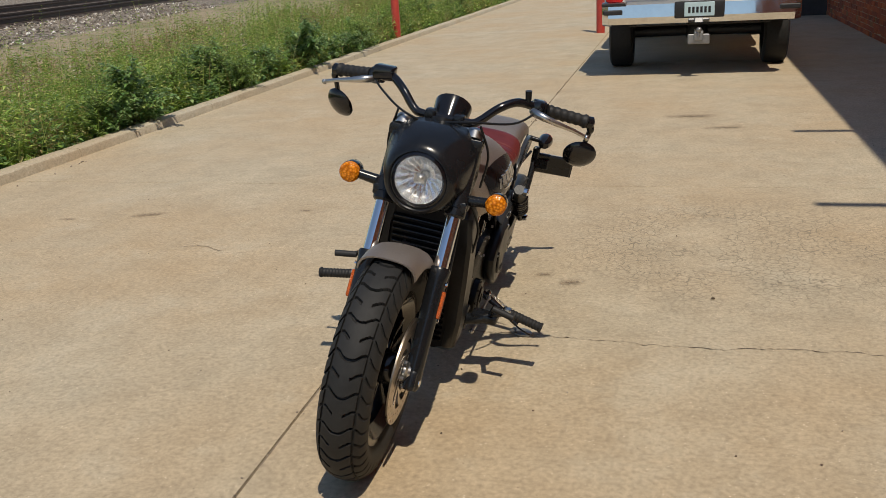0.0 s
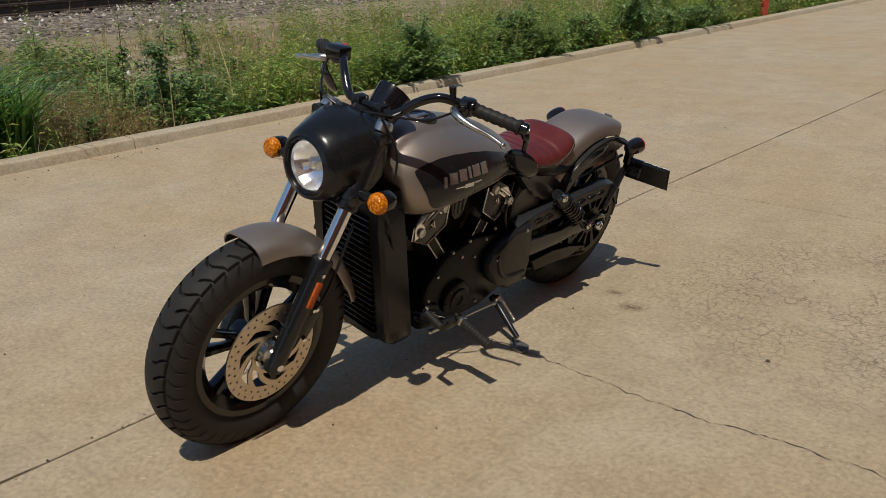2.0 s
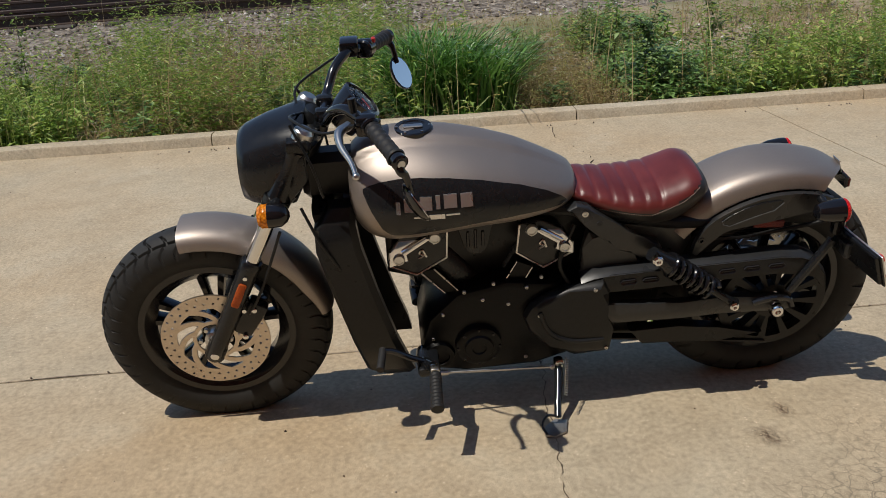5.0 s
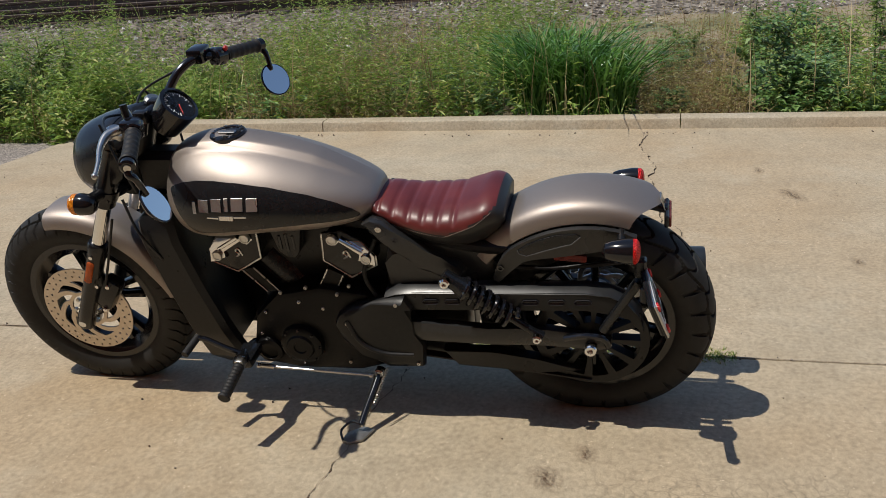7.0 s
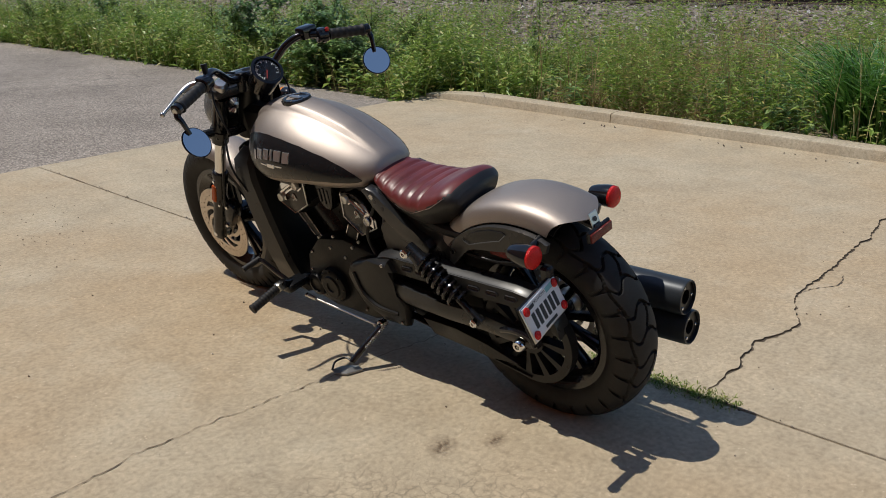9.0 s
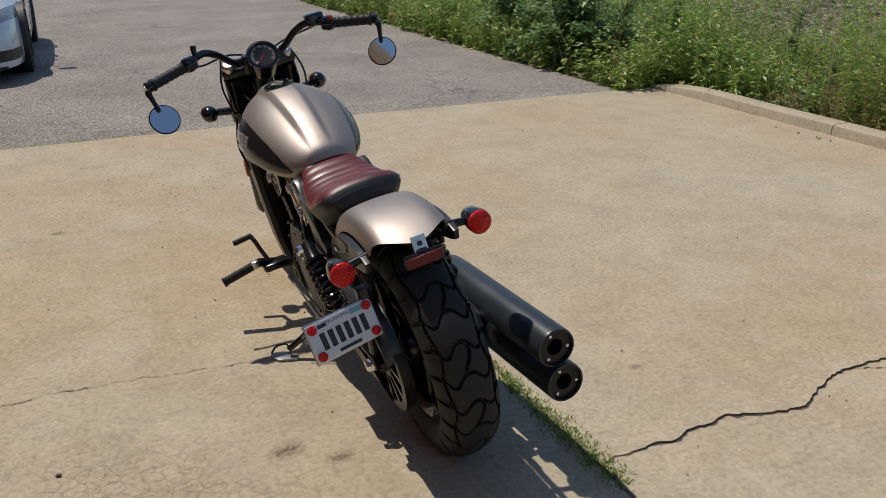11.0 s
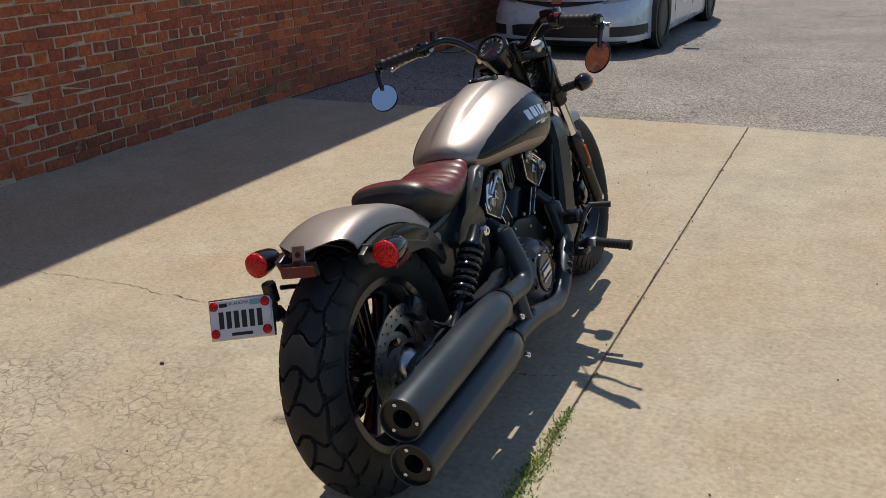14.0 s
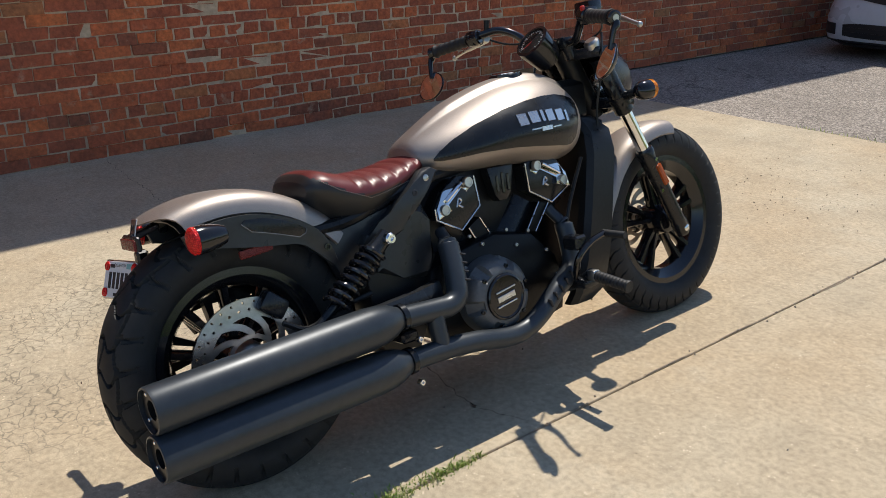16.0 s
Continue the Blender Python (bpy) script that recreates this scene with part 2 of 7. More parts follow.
M_RUSSET = island_mat("russet_leaf", [(0, (0.24, 0.15, 0.07)), (0.4, (0.36, 0.3, 0.12)), (0.8, (0.4, 0.4, 0.15)), (1, (0.5, 0.36, 0.2))], 0.6, 0.4)
M_STEM = simple("weed_stem", (0.12, 0.13, 0.05), 0.7, 0, 0.3, 40)


# ---- mesh tools ----
def mesh_np(name, verts, faces, material, smooth=False):
    me = bpy.data.meshes.new(name)
    me.from_pydata(verts, [], faces)
    me.materials.append(material)
    if smooth:
        me.polygons.foreach_set("use_smooth", [True] * len(me.polygons))
    me.update()
    return me


def to_mesh(name, bm, material, smooth=None):
    me = bpy.data.meshes.new(name)
    bmesh.ops.recalc_face_normals(bm, faces=bm.faces[:])
    bm.to_mesh(me)
    bm.free()
    for mm in (material if isinstance(material, (list, tuple)) else [material]):
        me.materials.append(mm)
    if smooth is not None and len(me.polygons):
        me.polygons.foreach_set("use_smooth", [True] * len(me.polygons))
        me.set_sharp_from_angle(angle=radians(smooth))
    return me


def part(name, bm, material, parent, label="", smooth=35):
    ob = new(name, to_mesh(name, bm, material, smooth))
    ob.parent = parent
    if label:
        ob["label"] = label
    return ob


def thing(name, label, category, m=None, group="", kind=""):
    ob = new(name)
    ob.empty_display_size = 0.05
    if m is not None:
        ob.matrix_world = m
    return tagged(ob, label, category, group, kind)


def box(bm, c, s, bevel=0.0, rot=None, seg=1):
    r = bmesh.ops.create_cube(bm, size=1.0)
    vs = r["verts"]
    bmesh.ops.scale(bm, vec=s, verts=vs)
    if bevel:
        es = list({e for v in vs for e in v.link_edges})
        rb = bmesh.ops.bevel(bm, geom=es, offset=bevel, segments=seg, affect="EDGES", profile=0.5)
        vs = list(set(v for v in vs if v.is_valid) | set(rb["verts"]))
    if rot is not None:
        bmesh.ops.rotate(bm, cent=(0, 0, 0), matrix=rot, verts=vs)
    bmesh.ops.translate(bm, vec=c, verts=vs)
    return vs


def frames_along(pts):
    """Parallel frames along a line of points."""
    pts = [Vector(p) for p in pts]
    tang = []
    for i in range(len(pts)):
        a, b = pts[max(0, i - 1)], pts[min(len(pts) - 1, i + 1)]
        tang.append((b - a).normalized())
    up = Vector((0, 0, 1)) if abs(tang[0].z) < 0.9 else Vector((1, 0, 0))
    n = tang[0].cross(up).normalized()
    out = []
    for p, t in zip(pts, tang):
        n = (n - t * n.dot(t)).normalized()
        out.append((p, t, n, t.cross(n)))
    return out


def smooth_line(pts, sub=6):
    """A Catmull-Rom line through the points."""
    P = [Vector(p) for p in pts]
    P = [P[0] * 2 - P[1]] + P + [P[-1] * 2 - P[-2]]
    out = []
    for i in range(1, len(P) - 2):
        a, b, c, d = P[i - 1], P[i], P[i + 1], P[i + 2]
        for k in range(sub):
            t = k / sub
            out.append(0.5 * (2 * b + (c - a) * t + (2 * a - 5 * b + 4 * c - d) * t * t + (3 * b - a - 3 * c + d) * t ** 3))
    out.append(P[-2])
    return out


def loft(bm, rings, close=True, cap=True):
    vv = [[bm.verts.new(p) for p in r] for r in rings]
    n = len(vv[0])
    for a, b in zip(vv[:-1], vv[1:]):
        for i in range(n if close else n - 1):
            j = (i + 1) % n
            bm.faces.new((a[i], a[j], b[j], b[i]))
    if cap and close:
        bm.faces.new(vv[0][::-1])
        bm.faces.new(vv[-1])
    return vv


def tube(bm, pts, r, seg=12, sub=0, cap=True):
    """A round tube; r is one radius or one for each point."""
    if sub:
        if not isinstance(r, (int, float)):
            rr = []
            for a, b in zip(r[:-1], r[1:]):
                rr += [a + (b - a) * k / sub for k in range(sub)]
            r = rr + [r[-1]]
        pts = smooth_line(pts, sub)
    fr = frames_along(pts)
    rs = [r] * len(fr) if isinstance(r, (int, float)) else list(r)
    rings = []
    for (p, t, n, b), q in zip(fr, rs):
        rings.append([p + (n * math.cos(a) + b * math.sin(a)) * q for a in (2 * math.pi * k / seg for k in range(seg))])
    loft(bm, rings, True, cap)


def lathe(bm, prof, c, axis=(0, 1, 0), seg=32, cap=True):
    """Profile of (along the axis, radius) turned round an axis through c."""
    ax = Vector(axis).normalized()
    u = ax.orthogonal().normalized()
    w = ax.cross(u)
    c = Vector(c)
    rings = [[c + ax * d + (u * math.cos(a) + w * math.sin(a)) * max(r, 1e-4) for a in (2 * math.pi * k / seg for k in range(seg))] for d, r in prof]
    loft(bm, rings, True, cap)


def cyl(bm, p0, p1, r0, r1=None, seg=16):
    tube(bm, [p0, p1], [r0, r0 if r1 is None else r1], seg)


def ball(bm, c, r, u=16, v=10, scale=(1, 1, 1), rot=None):
    vs = bmesh.ops.create_uvsphere(bm, u_segments=u, v_segments=v, radius=r)["verts"]
    bmesh.ops.scale(bm, vec=scale, verts=vs)
    if rot is not None:
        bmesh.ops.rotate(bm, cent=(0, 0, 0), matrix=rot, verts=vs)
    bmesh.ops.translate(bm, vec=c, verts=vs)


def slab_of(bm, outline, y0, y1, plane="xz", bevel=0.0):
    """An outline in one plane, thick from y0 to y1 across it."""
    def at(p, y):
        return (p[0], y, p[1]) if plane == "xz" else ((y, p[0], p[1]) if plane == "yz" else (p[0], p[1], y))
    a = [bm.verts.new(at(p, y0)) for p in outline]
    b = [bm.verts.new(at(p, y1)) for p in outline]
    n = len(a)
    fs = [bm.faces.new(a), bm.faces.new(b[::-1])]
    side = [bm.faces.new((a[i], b[i], b[(i + 1) % n], a[(i + 1) % n])) for i in range(n)]
    if bevel:
        es = list({e for f in fs for e in f.edges})
        bmesh.ops.bevel(bm, geom=es, offset=bevel, segments=2, affect="EDGES", profile=0.5)


# ---- ground, drive, kerb ----
JOINT_X, KERB_X, WALL_X, EDGE_Y = -0.26, -3.735, 3.345, -3.58


def kerb_x(y):
    return -3.73


def ground_height(x):
    """Flat by the drive, a low bank under the tracks beyond it."""
    return -0.05 + 0.30 * min(1.0, max(0.0, (-x - 5.6) / 3.0))


def make_ground():
    xs = [-900, -200, -60, -30, -16, -13, -11.5] + [-10 + 0.4 * i for i in range(17)] + [-3.2, -1, 2, 6, 14, 40, 120, 300, 900]
    ys = [-900, -300, -100, -50, -25] + [-20 + 1.0 * i for i in range(46)] + [32, 45, 80, 200, 900]
    vs, fs = [], []
    for y in ys:
        for x in xs:
            z = ground_height(x)
            if x < -3.7 and abs(x) < 100:
                z += 0.03 * noise.noise((x * 1.3, y * 1.3, 0))
            if x > -3.3:
                z = -0.12
            vs.append((x, y, z))
    w = len(xs)
    for j in range(len(ys) - 1):
        for i in range(w - 1):
            a = j * w + i
            fs.append((a, a + 1, a + 1 + w, a + w))
    return tagged(new("ground", mesh_np("ground", vs, fs, M_SOIL, True)), "dry brown soil with sparse weeds beside the drive", "ground", kind="structure")


make_ground()

pavement = thing("pavement", "sunlit tan concrete drive with saw-cut joints", "pavement", kind="structure")


def joint_x(y):
    """The long joint, a little out of line with the kerb in the first bay."""
    return -0.286 - 0.018 * y if y < 2.33 else -0.31


def slab(x0, x1, y0, y1, label=""):
    bm = bmesh.new()
    e0, e1 = (joint_x(y0 + 0.01) - JOINT_X, joint_x(y1 - 0.01) - JOINT_X)
    l0, l1 = (e0, e1) if x0 > -1 else (0, 0)
    r0, r1 = (e0, e1) if x1 < 1 else (0, 0)
    k0 = edge_y(x1) - EDGE_Y if y0 < EDGE_Y + 0.1 else 0.0
    slab_of(bm, [(x0 + l0, y0), (x1 + r0, y0 + k0), (x1 + r1, y1), (x0 + l1, y1)], -0.15, 0.0, "xy", 0.0035)
    return part("slab", bm, M_CONC, pavement, label, None)


def edge_y(x):
    return EDGE_Y + 0.042 * max(0.0, x + 0.26)


ROWS = [EDGE_Y, 2.32, 8.2, 14.1, 20.0, 26.0, 60.0]
for ya, yb in zip(ROWS[:-1], ROWS[1:]):
    slab(KERB_X, JOINT_X - 0.003, ya + 0.005, yb - 0.005)
    slab(JOINT_X + 0.003, WALL_X + 0.02, ya + 0.005, yb - 0.005)
bm = bmesh.new()
box(bm, ((KERB_X + WALL_X) / 2, 28.2, -0.05), (WALL_X - KERB_X, 62.6, 0.08))
part("joint_filler", bm, M_JOINT, pavement, "dark dirt packed in the joints")

bm = bmesh.new()
n_e = 90
top = []
for i in range(n_e + 1):
    x = -3.45 + (WALL_X + 0.04 + 3.45) * i / n_e
    top.append((x, edge_y(x) + 0.014 * noise.noise((x * 3, 5, 0)) - 0.015))
# asphalt lot, its near edge ragged along the slab
vs, fs = [], []
for i, (x, y) in enumerate(top):
    vs += [(x, y, -0.012), (x, -26, -0.012)]
for i in range(n_e):
    fs.append((2 * i, 2 * i + 2, 2 * i + 3, 2 * i + 1))
bm.free()
asph = new("road", mesh_np("road", vs, fs, M_ASPH))
tagged(asph, "worn grey asphalt lot meeting the concrete", "asphalt", kind="structure")
bm = bmesh.new()
box(bm, (30, -14, -0.09), (53.2, 21, 0.16))
box(bm, (0, -43, -0.09), (26, 34, 0.1))
tagged(new("road_far", to_mesh("road_far", bm, M_ASPH)), "worn grey asphalt lot behind the building", "asphalt", kind="structure")


def kerb_piece(y0, y1, parent, tip=False):
    bm = bmesh.new()
    n = max(2, int((y1 - y0) / 0.25))
    rings = []
    for i in range(n + 1):
        y = y0 + (y1 - y0) * i / n
        w = 0.006 * noise.noise((0, y * 2.2, 3))
        x = kerb_x(y) + w
        h = 0.072 + 0.006 * noise.noise((4, y * 1.7, 0))
        if tip and i == 0:
            h = 0.02
        if tip and i == 1:
            h = 0.055
        rings.append([(x + 0.012, y, -0.1), (x, y, h - 0.025), (x - 0.008, y, h - 0.007), (x - 0.025, y, h), (x - 0.135, y, h + 0.003), (x - 0.155, y, h - 0.012), (x - 0.16, y, -0.1)])
    loft(bm, rings)
    return part("kerb_stone", bm, M_KERB, parent, "", 40)


kerb = thing("kerb", "low weathered concrete kerb along the drive", "kerb", kind="structure")
ky = [-3.55, -1.55, 1.02, 3.1, 5.25, 7.3, 9.5, 11.6, 14.0, 17.0, 20.5, 24.5, 30.0]
for i, (a, b) in enumerate(zip(ky[:-1], ky[1:])):
    kerb_piece(a + 0.004, b - 0.004, kerb, i == 0)


def crack_line(pts, rnd, step=0.014, wander=0.007):
    line = []
    drift = 0.0
    for a, b in zip(pts[:-1], pts[1:]):
        n = max(2, int(math.dist(a, b) / step))
        for k in range(n):
            t = k / n
            drift = 0.8 * drift + rnd.uniform(-1, 1) * wander
            line.append((a[0] + (b[0] - a[0]) * t, a[1] + (b[1] - a[1]) * t + drift))
    line.append(pts[-1])
    return line


def crack(pts, width, seed, label, lip=0.0):
    """A jagged dirt-filled crack; with a lip, the slab before it stands a little higher."""
    rnd = random.Random(seed)
    line = crack_line(pts, rnd)
    vs, fs = [], []
    for i, p in enumerate(line):
        w = width * max(0.12, rnd.gauss(0.6, 0.4)) * min(1, 0.25 + i / 6, 0.25 + (len(line) - i) / 6)
        h = lip * min(1, i / 12, (len(line) - 1 - i) / 12) * (0.9 + 0.3 * noise.noise((p[0] * 6, 2, 0)))
        if lip:
            vs += [(p[0], p[1], h + 0.0012), (p[0], p[1] + 0.002, 0.0012), (p[0], p[1] + 0.002 + w, 0.0012)]
            if i:
                k = 3 * i
                fs += [(k - 3, k - 2, k + 1, k), (k - 2, k - 1, k + 2, k + 1)]
        else:
            vs += [(p[0], p[1] - w, 0.0025), (p[0], p[1] + w, 0.0025)]
            if i:
                fs.append((2 * i - 2, 2 * i - 1, 2 * i + 1, 2 * i))
    root = tagged(new("crack", mesh_np("crack", vs, fs, M_CRACK)), label, "crack", kind="structure")
    if lip:
        vs, fs = [], []
        for i, p in enumerate(line):
            h = lip * min(1, i / 12, (len(line) - 1 - i) / 12) * (0.9 + 0.3 * noise.noise((p[0] * 6, 2, 0)))
            vs += [(p[0], p[1], h + 0.0012), (p[0], p[1] - 0.05, 0.4 * h), (p[0], p[1] - 0.16, -0.002)]
            if i:
                k = 3 * i
                fs += [(k - 3, k, k + 1, k - 2), (k - 2, k + 1, k + 2, k - 1)]
        ob = new("raised_edge", mesh_np("raised_edge", vs, fs, M_CONC, True))
        ob.parent = root
    return root


crack([(-0.26, 0.08), (-0.1, 0.16), (0.1, 0.14), (0.3, 0.13), (0.46, 0.1), (0.65, 0.1), (0.85, 0.08), (1.05, 0.07), (1.25, 0.11), (1.58, 0.1), (2.2, 0.14), (3.3, 0.1)], 0.0016, 1, "thin crack across the concrete by the side stand")
crack([(-0.32, 1.06), (-0.56, 1.05), (-0.78, 1.02), (-1.02, 1.055), (-1.13, 0.985), (-1.3, 0.93), (-1.66, 0.93), (-2.13, 0.9), (-2.45, 0.86), (-2.74, 0.88), (-3.2, 0.77), (-3.54, 0.81)], 0.007, 2, "wide crack running from the joint to the kerb", 0.006)
crack([(-0.32, 1.06), (-0.26, 1.05)], 0.006, 5, "short crack end at the joint")
crack([(-1.3, 0.93), (-1.5, 1.02), (-1.62, 0.99)], 0.003, 3, "short side crack in the concrete")



def joint_edge(side, seed, label):
    """Crumbled dirt-filled edge of the long joint, eaten unevenly into one slab."""
    rnd = random.Random(seed)
    vs, fs = [], []
    n = 900
    w = 0.004
    for i in range(n + 1):
        y = EDGE_Y + 0.02 + (8.1 - EDGE_Y) * i / n
        bite = max(0.0, noise.noise((y * 3.1, seed, 0)) - 0.1) * 0.02
        w = 0.55 * w + 0.45 * (0.0012 + bite * rnd.uniform(0.4, 1.3))
        x = joint_x(y) + side * 0.0025
        vs += [(x, y, 0.0016), (x + side * w, y, 0.0016)]
        if i:
            fs.append((2 * i - 2, 2 * i - 1, 2 * i + 1, 2 * i))
    return tagged(new("joint_edge", mesh_np("joint_edge", vs, fs, M_JOINT)), label, "joint", kind="structure")


joint_edge(1, 41, "crumbled dirty edge of the long joint")
joint_edge(-1, 42, "crumbled dirty edge of the long joint")

# ---- brick building ----
BR_L, BR_H, GAP = 0.207, 0.0612, 0.0068
bwall = thing("wall_east", "old red brick wall with pale mortar joints", "brick wall", kind="structure")
bm = bmesh.new()
box(bm, (WALL_X + 0.2, -1.0, 2.355), (0.402, 31.0, 4.71))
part("mortar_core", bm, M_MORTAR, bwall, "pale grey mortar")


def brick_mesh(name, ln, material, seed):
    """A hand-worn brick: rounded edges, corners out of true."""
    rnd = random.Random(seed)
    bm = bmesh.new()
    vs = box(bm, (0, 0, 0), (0.03, ln - rnd.uniform(0, 0.007), BR_H), 0.005)
    off = {}
    for v in vs:
        k = (v.co.y > 0, v.co.z > 0)
        if k not in off:
            off[k] = Vector((rnd.uniform(-0.003, 0.003), rnd.uniform(-0.006, 0.006), rnd.uniform(-0.0045, 0.0045)))
        v.co += off[k]
    return to_mesh(name, bm, material)


BRICK_FULL = [brick_mesh("brick", BR_L, M_BRICK, k) for k in range(9)]
BRICK_HEAD = [brick_mesh("brick", 0.102, M_BRICK, 20 + k) for k in range(5)]


def lay_bricks():
    rnd = random.Random(11)
    vs, fs, singles = [], [], []
    step = BR_H + GAP
    cube = [(-1, -1, -1), (1, -1, -1), (1, 1, -1), (-1, 1, -1), (-1, -1, 1), (1, -1, 1), (1, 1, 1), (-1, 1, 1)]
    for r in range(int(4.66 / step)):
        z = 0.035 + r * step
        header = r % 6 == 3
        ln = 0.102 if header else BR_L
        y = -16.4 + (0.0 if header else (0.107 if r % 2 else 0.0)) + rnd.uniform(0, 0.01)
        while y < 14.4:
            px = WALL_X + 0.008 + rnd.uniform(-0.005, 0.005)
            zz = z + rnd.uniform(-0.003, 0.003) + 0.004 * noise.noise((0, y * 0.8, r * 0.3))
            l2 = ln - rnd.uniform(0, 0.007)
            if -3.0 < y < -0.35 and z < 1.35 and len(singles) < 300:
                singles.append((px, y + ln / 2, zz, header))
            else:
                k = len(vs)
                vs += [(px + a * 0.015 + rnd.uniform(-0.002, 0.002), y + ln / 2 + b * l2 / 2 + rnd.uniform(-0.005, 0.005), zz + c * BR_H / 2 + rnd.uniform(-0.004, 0.004)) for a, b, c in cube]
                fs += [(k, k + 3, k + 7, k + 4), (k + 4, k + 7, k + 6, k + 5), (k, k + 4, k + 5, k + 1), (k + 3, k + 2, k + 6, k + 7), (k, k + 1, k + 2, k + 3)]
            y += ln + GAP
    return vs, fs, singles


BRICKS = lay_bricks()
ob = new("bricks", mesh_np("bricks", BRICKS[0], BRICKS[1], M_BRICKS))
ob.parent = bwall
tagged(ob, "weathered red bricks in running bond", kind="stuff")
bm = bmesh.new()
box(bm, (WALL_X + 5.2, -1.0, 2.35), (9.6, 31.0, 4.66))
box(bm, (WALL_X + 5.05, -1.0, 4.79), (10.1, 31.2, 0.12))
part("roof", bm, M_MORTAR, bwall, "flat grey roof of the building")
# plaster set near black, so the colour itself carries this wall's shade
bm = bmesh.new()
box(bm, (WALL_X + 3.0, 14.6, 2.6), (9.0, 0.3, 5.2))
tagged(new("wall_north", to_mesh("wall_north", bm, simple("shade_dark_plaster", (0.05, 0.05, 0.052), 0.85, 0, 0.2, 8, 0.2))), "plain dark grey building wall, its shade put into the colour", "wall", kind="structure")

# ---- railway and verge ----
def stones(n, box_, size, seed, name, label, mat_, on=None, level=None):
    rnd = np.random.RandomState(seed)
    base = np.array([(1, 0, 0), (-1, 0, 0), (0, 1, 0), (0, -1, 0), (0, 0, 1), (0, 0, -1)], float)
    tri = np.array([(0, 2, 4), (2, 1, 4), (1, 3, 4), (3, 0, 4), (2, 0, 5), (1, 2, 5), (3, 1, 5), (0, 3, 5)])
    V, F = [], []
    for i in range(n):
        x = rnd.uniform(box_[0], box_[1])
        y = rnd.uniform(box_[2], box_[3])
        if on and not on(x, y, rnd):
            continue
        s = size * rnd.uniform(0.4, 1.3)
        sc = s * rnd.uniform(0.6, 1.2, (6, 3))
        a = rnd.uniform(0, 6.28)
        R = np.array([[math.cos(a), -math.sin(a), 0.2], [math.sin(a), math.cos(a), -0.2], [-0.2, 0.25, 1]])
        z = level(x) + s * 0.3 if level else (ground_height(x) if x < -3.6 else (0.001 if y > EDGE_Y else -0.012)) + s * 0.35
        p = (base * sc) @ R.T + (x, y, z)
        k = len(V)
        V += p.tolist()
        F += (tri + k).tolist()
    return tagged(new(name, mesh_np(name, V, F, mat_)), label, "stones", kind="stuff")


# the track runs a little askew to the kerb; X counts from its near rail
TRACK = Matrix.Translation((-10.9, 0, 0)) @ Euler((0, 0, radians(11.5))).to_matrix().to_4x4()
BED_X, BED_Z = [-25.0, -3.9, -2.6, 0.9, 2.2, 4.4], [0.30, 0.34, 0.42, 0.42, 0.24, 0.0]


def bed_level(x):
    return float(np.interp(x, BED_X, BED_Z))


ob = stones(19000, (-3.2, 4.2, -17, 24), 0.034, 3, "ballast", "grey and white railway ballast stones", M_STONE, None, bed_level)
ob.matrix_world = TRACK
stones(10000, (-7.6, -4.0, -10, 18), 0.032, 4, "verge_stones", "scattered pale stones among the weeds", M_STONE, lambda x, y, r: noise.noise((x * 0.7, y * 0.7, 2)) > 0.0 + r.uniform(-0.3, 0.3) - 0.12 * (x < -6))

def ballast_mat():
    m, nt, b = nodes_of("ballast_bed")
    co = world_co(nt)
    v = N(nt, "TexVoronoi", Scale=16.0)
    nt.links.new(co, v.inputs["Vector"])
    c = ramp(nt, v.outputs["Color"], [(0.1, (0.07, 0.058, 0.048)), (0.5, (0.19, 0.155, 0.12)), (0.9, (0.38, 0.33, 0.27))])
    nt.links.new(c, b.inputs["Base Color"])
    b.inputs["Roughness"].default_value = 0.95
    bump(nt, b, v.outputs["Distance"], 1.0, 0.04)
    return m


M_BED = ballast_mat()
vs, fs = [], []
for j in range(60):
    y = -60 + 140 * j / 59
    for x, z in zip(BED_X, BED_Z):
        vs.append((x + 0.25 * noise.noise((x, y * 0.6, 0)), y, z))
for j in range(59):
    for i in range(5):
        a = j * 6 + i
        fs.append((a, a + 1, a + 7, a + 6))
ob = tagged(new("ballast_bed", mesh_np("ballast_bed", vs, fs, M_BED)), "grey crushed stone bed of the railway", "railway bed", kind="structure")
ob.matrix_world = TRACK
for x in (0.0, -1.435, -4.5, -5.935):
    bm = bmesh.new()
    prof = [(-0.07, 0.0), (0.07, 0.0), (0.07, 0.012), (0.012, 0.03), (0.01, 0.11), (0.036, 0.125), (0.036, 0.158), (0.026, 0.165), (-0.026, 0.165), (-0.036, 0.158), (-0.036, 0.125), (-0.01, 0.11), (-0.012, 0.03), (-0.07, 0.012)]
    slab_of(bm, [(x + a, 0.45 + b) for a, b in prof], -60, 80, "xz")
    ob = tagged(new("rail", to_mesh("rail", bm, M_RAIL)), "dark rusty steel railway rail on sleepers", "rail", "rails of the track")
    ob.matrix_world = TRACK
bm = bmesh.new()
box(bm, (0, 0, 0), (2.5, 0.23, 0.2), 0.01)
tie = tagged(new("railway_sleeper", to_mesh("railway_sleeper", bm, M_TIE)), "dark weathered wooden railway sleeper in ballast", "sleeper", "sleepers of the track")
tie.matrix_world = TRACK @ Matrix.Translation((-0.72, -22, 0.355))
for k in range(1, 78):
    copy_thing(tie, TRACK @ Matrix.Translation((-0.72, -22 + 0.62 * k, 0.355)))


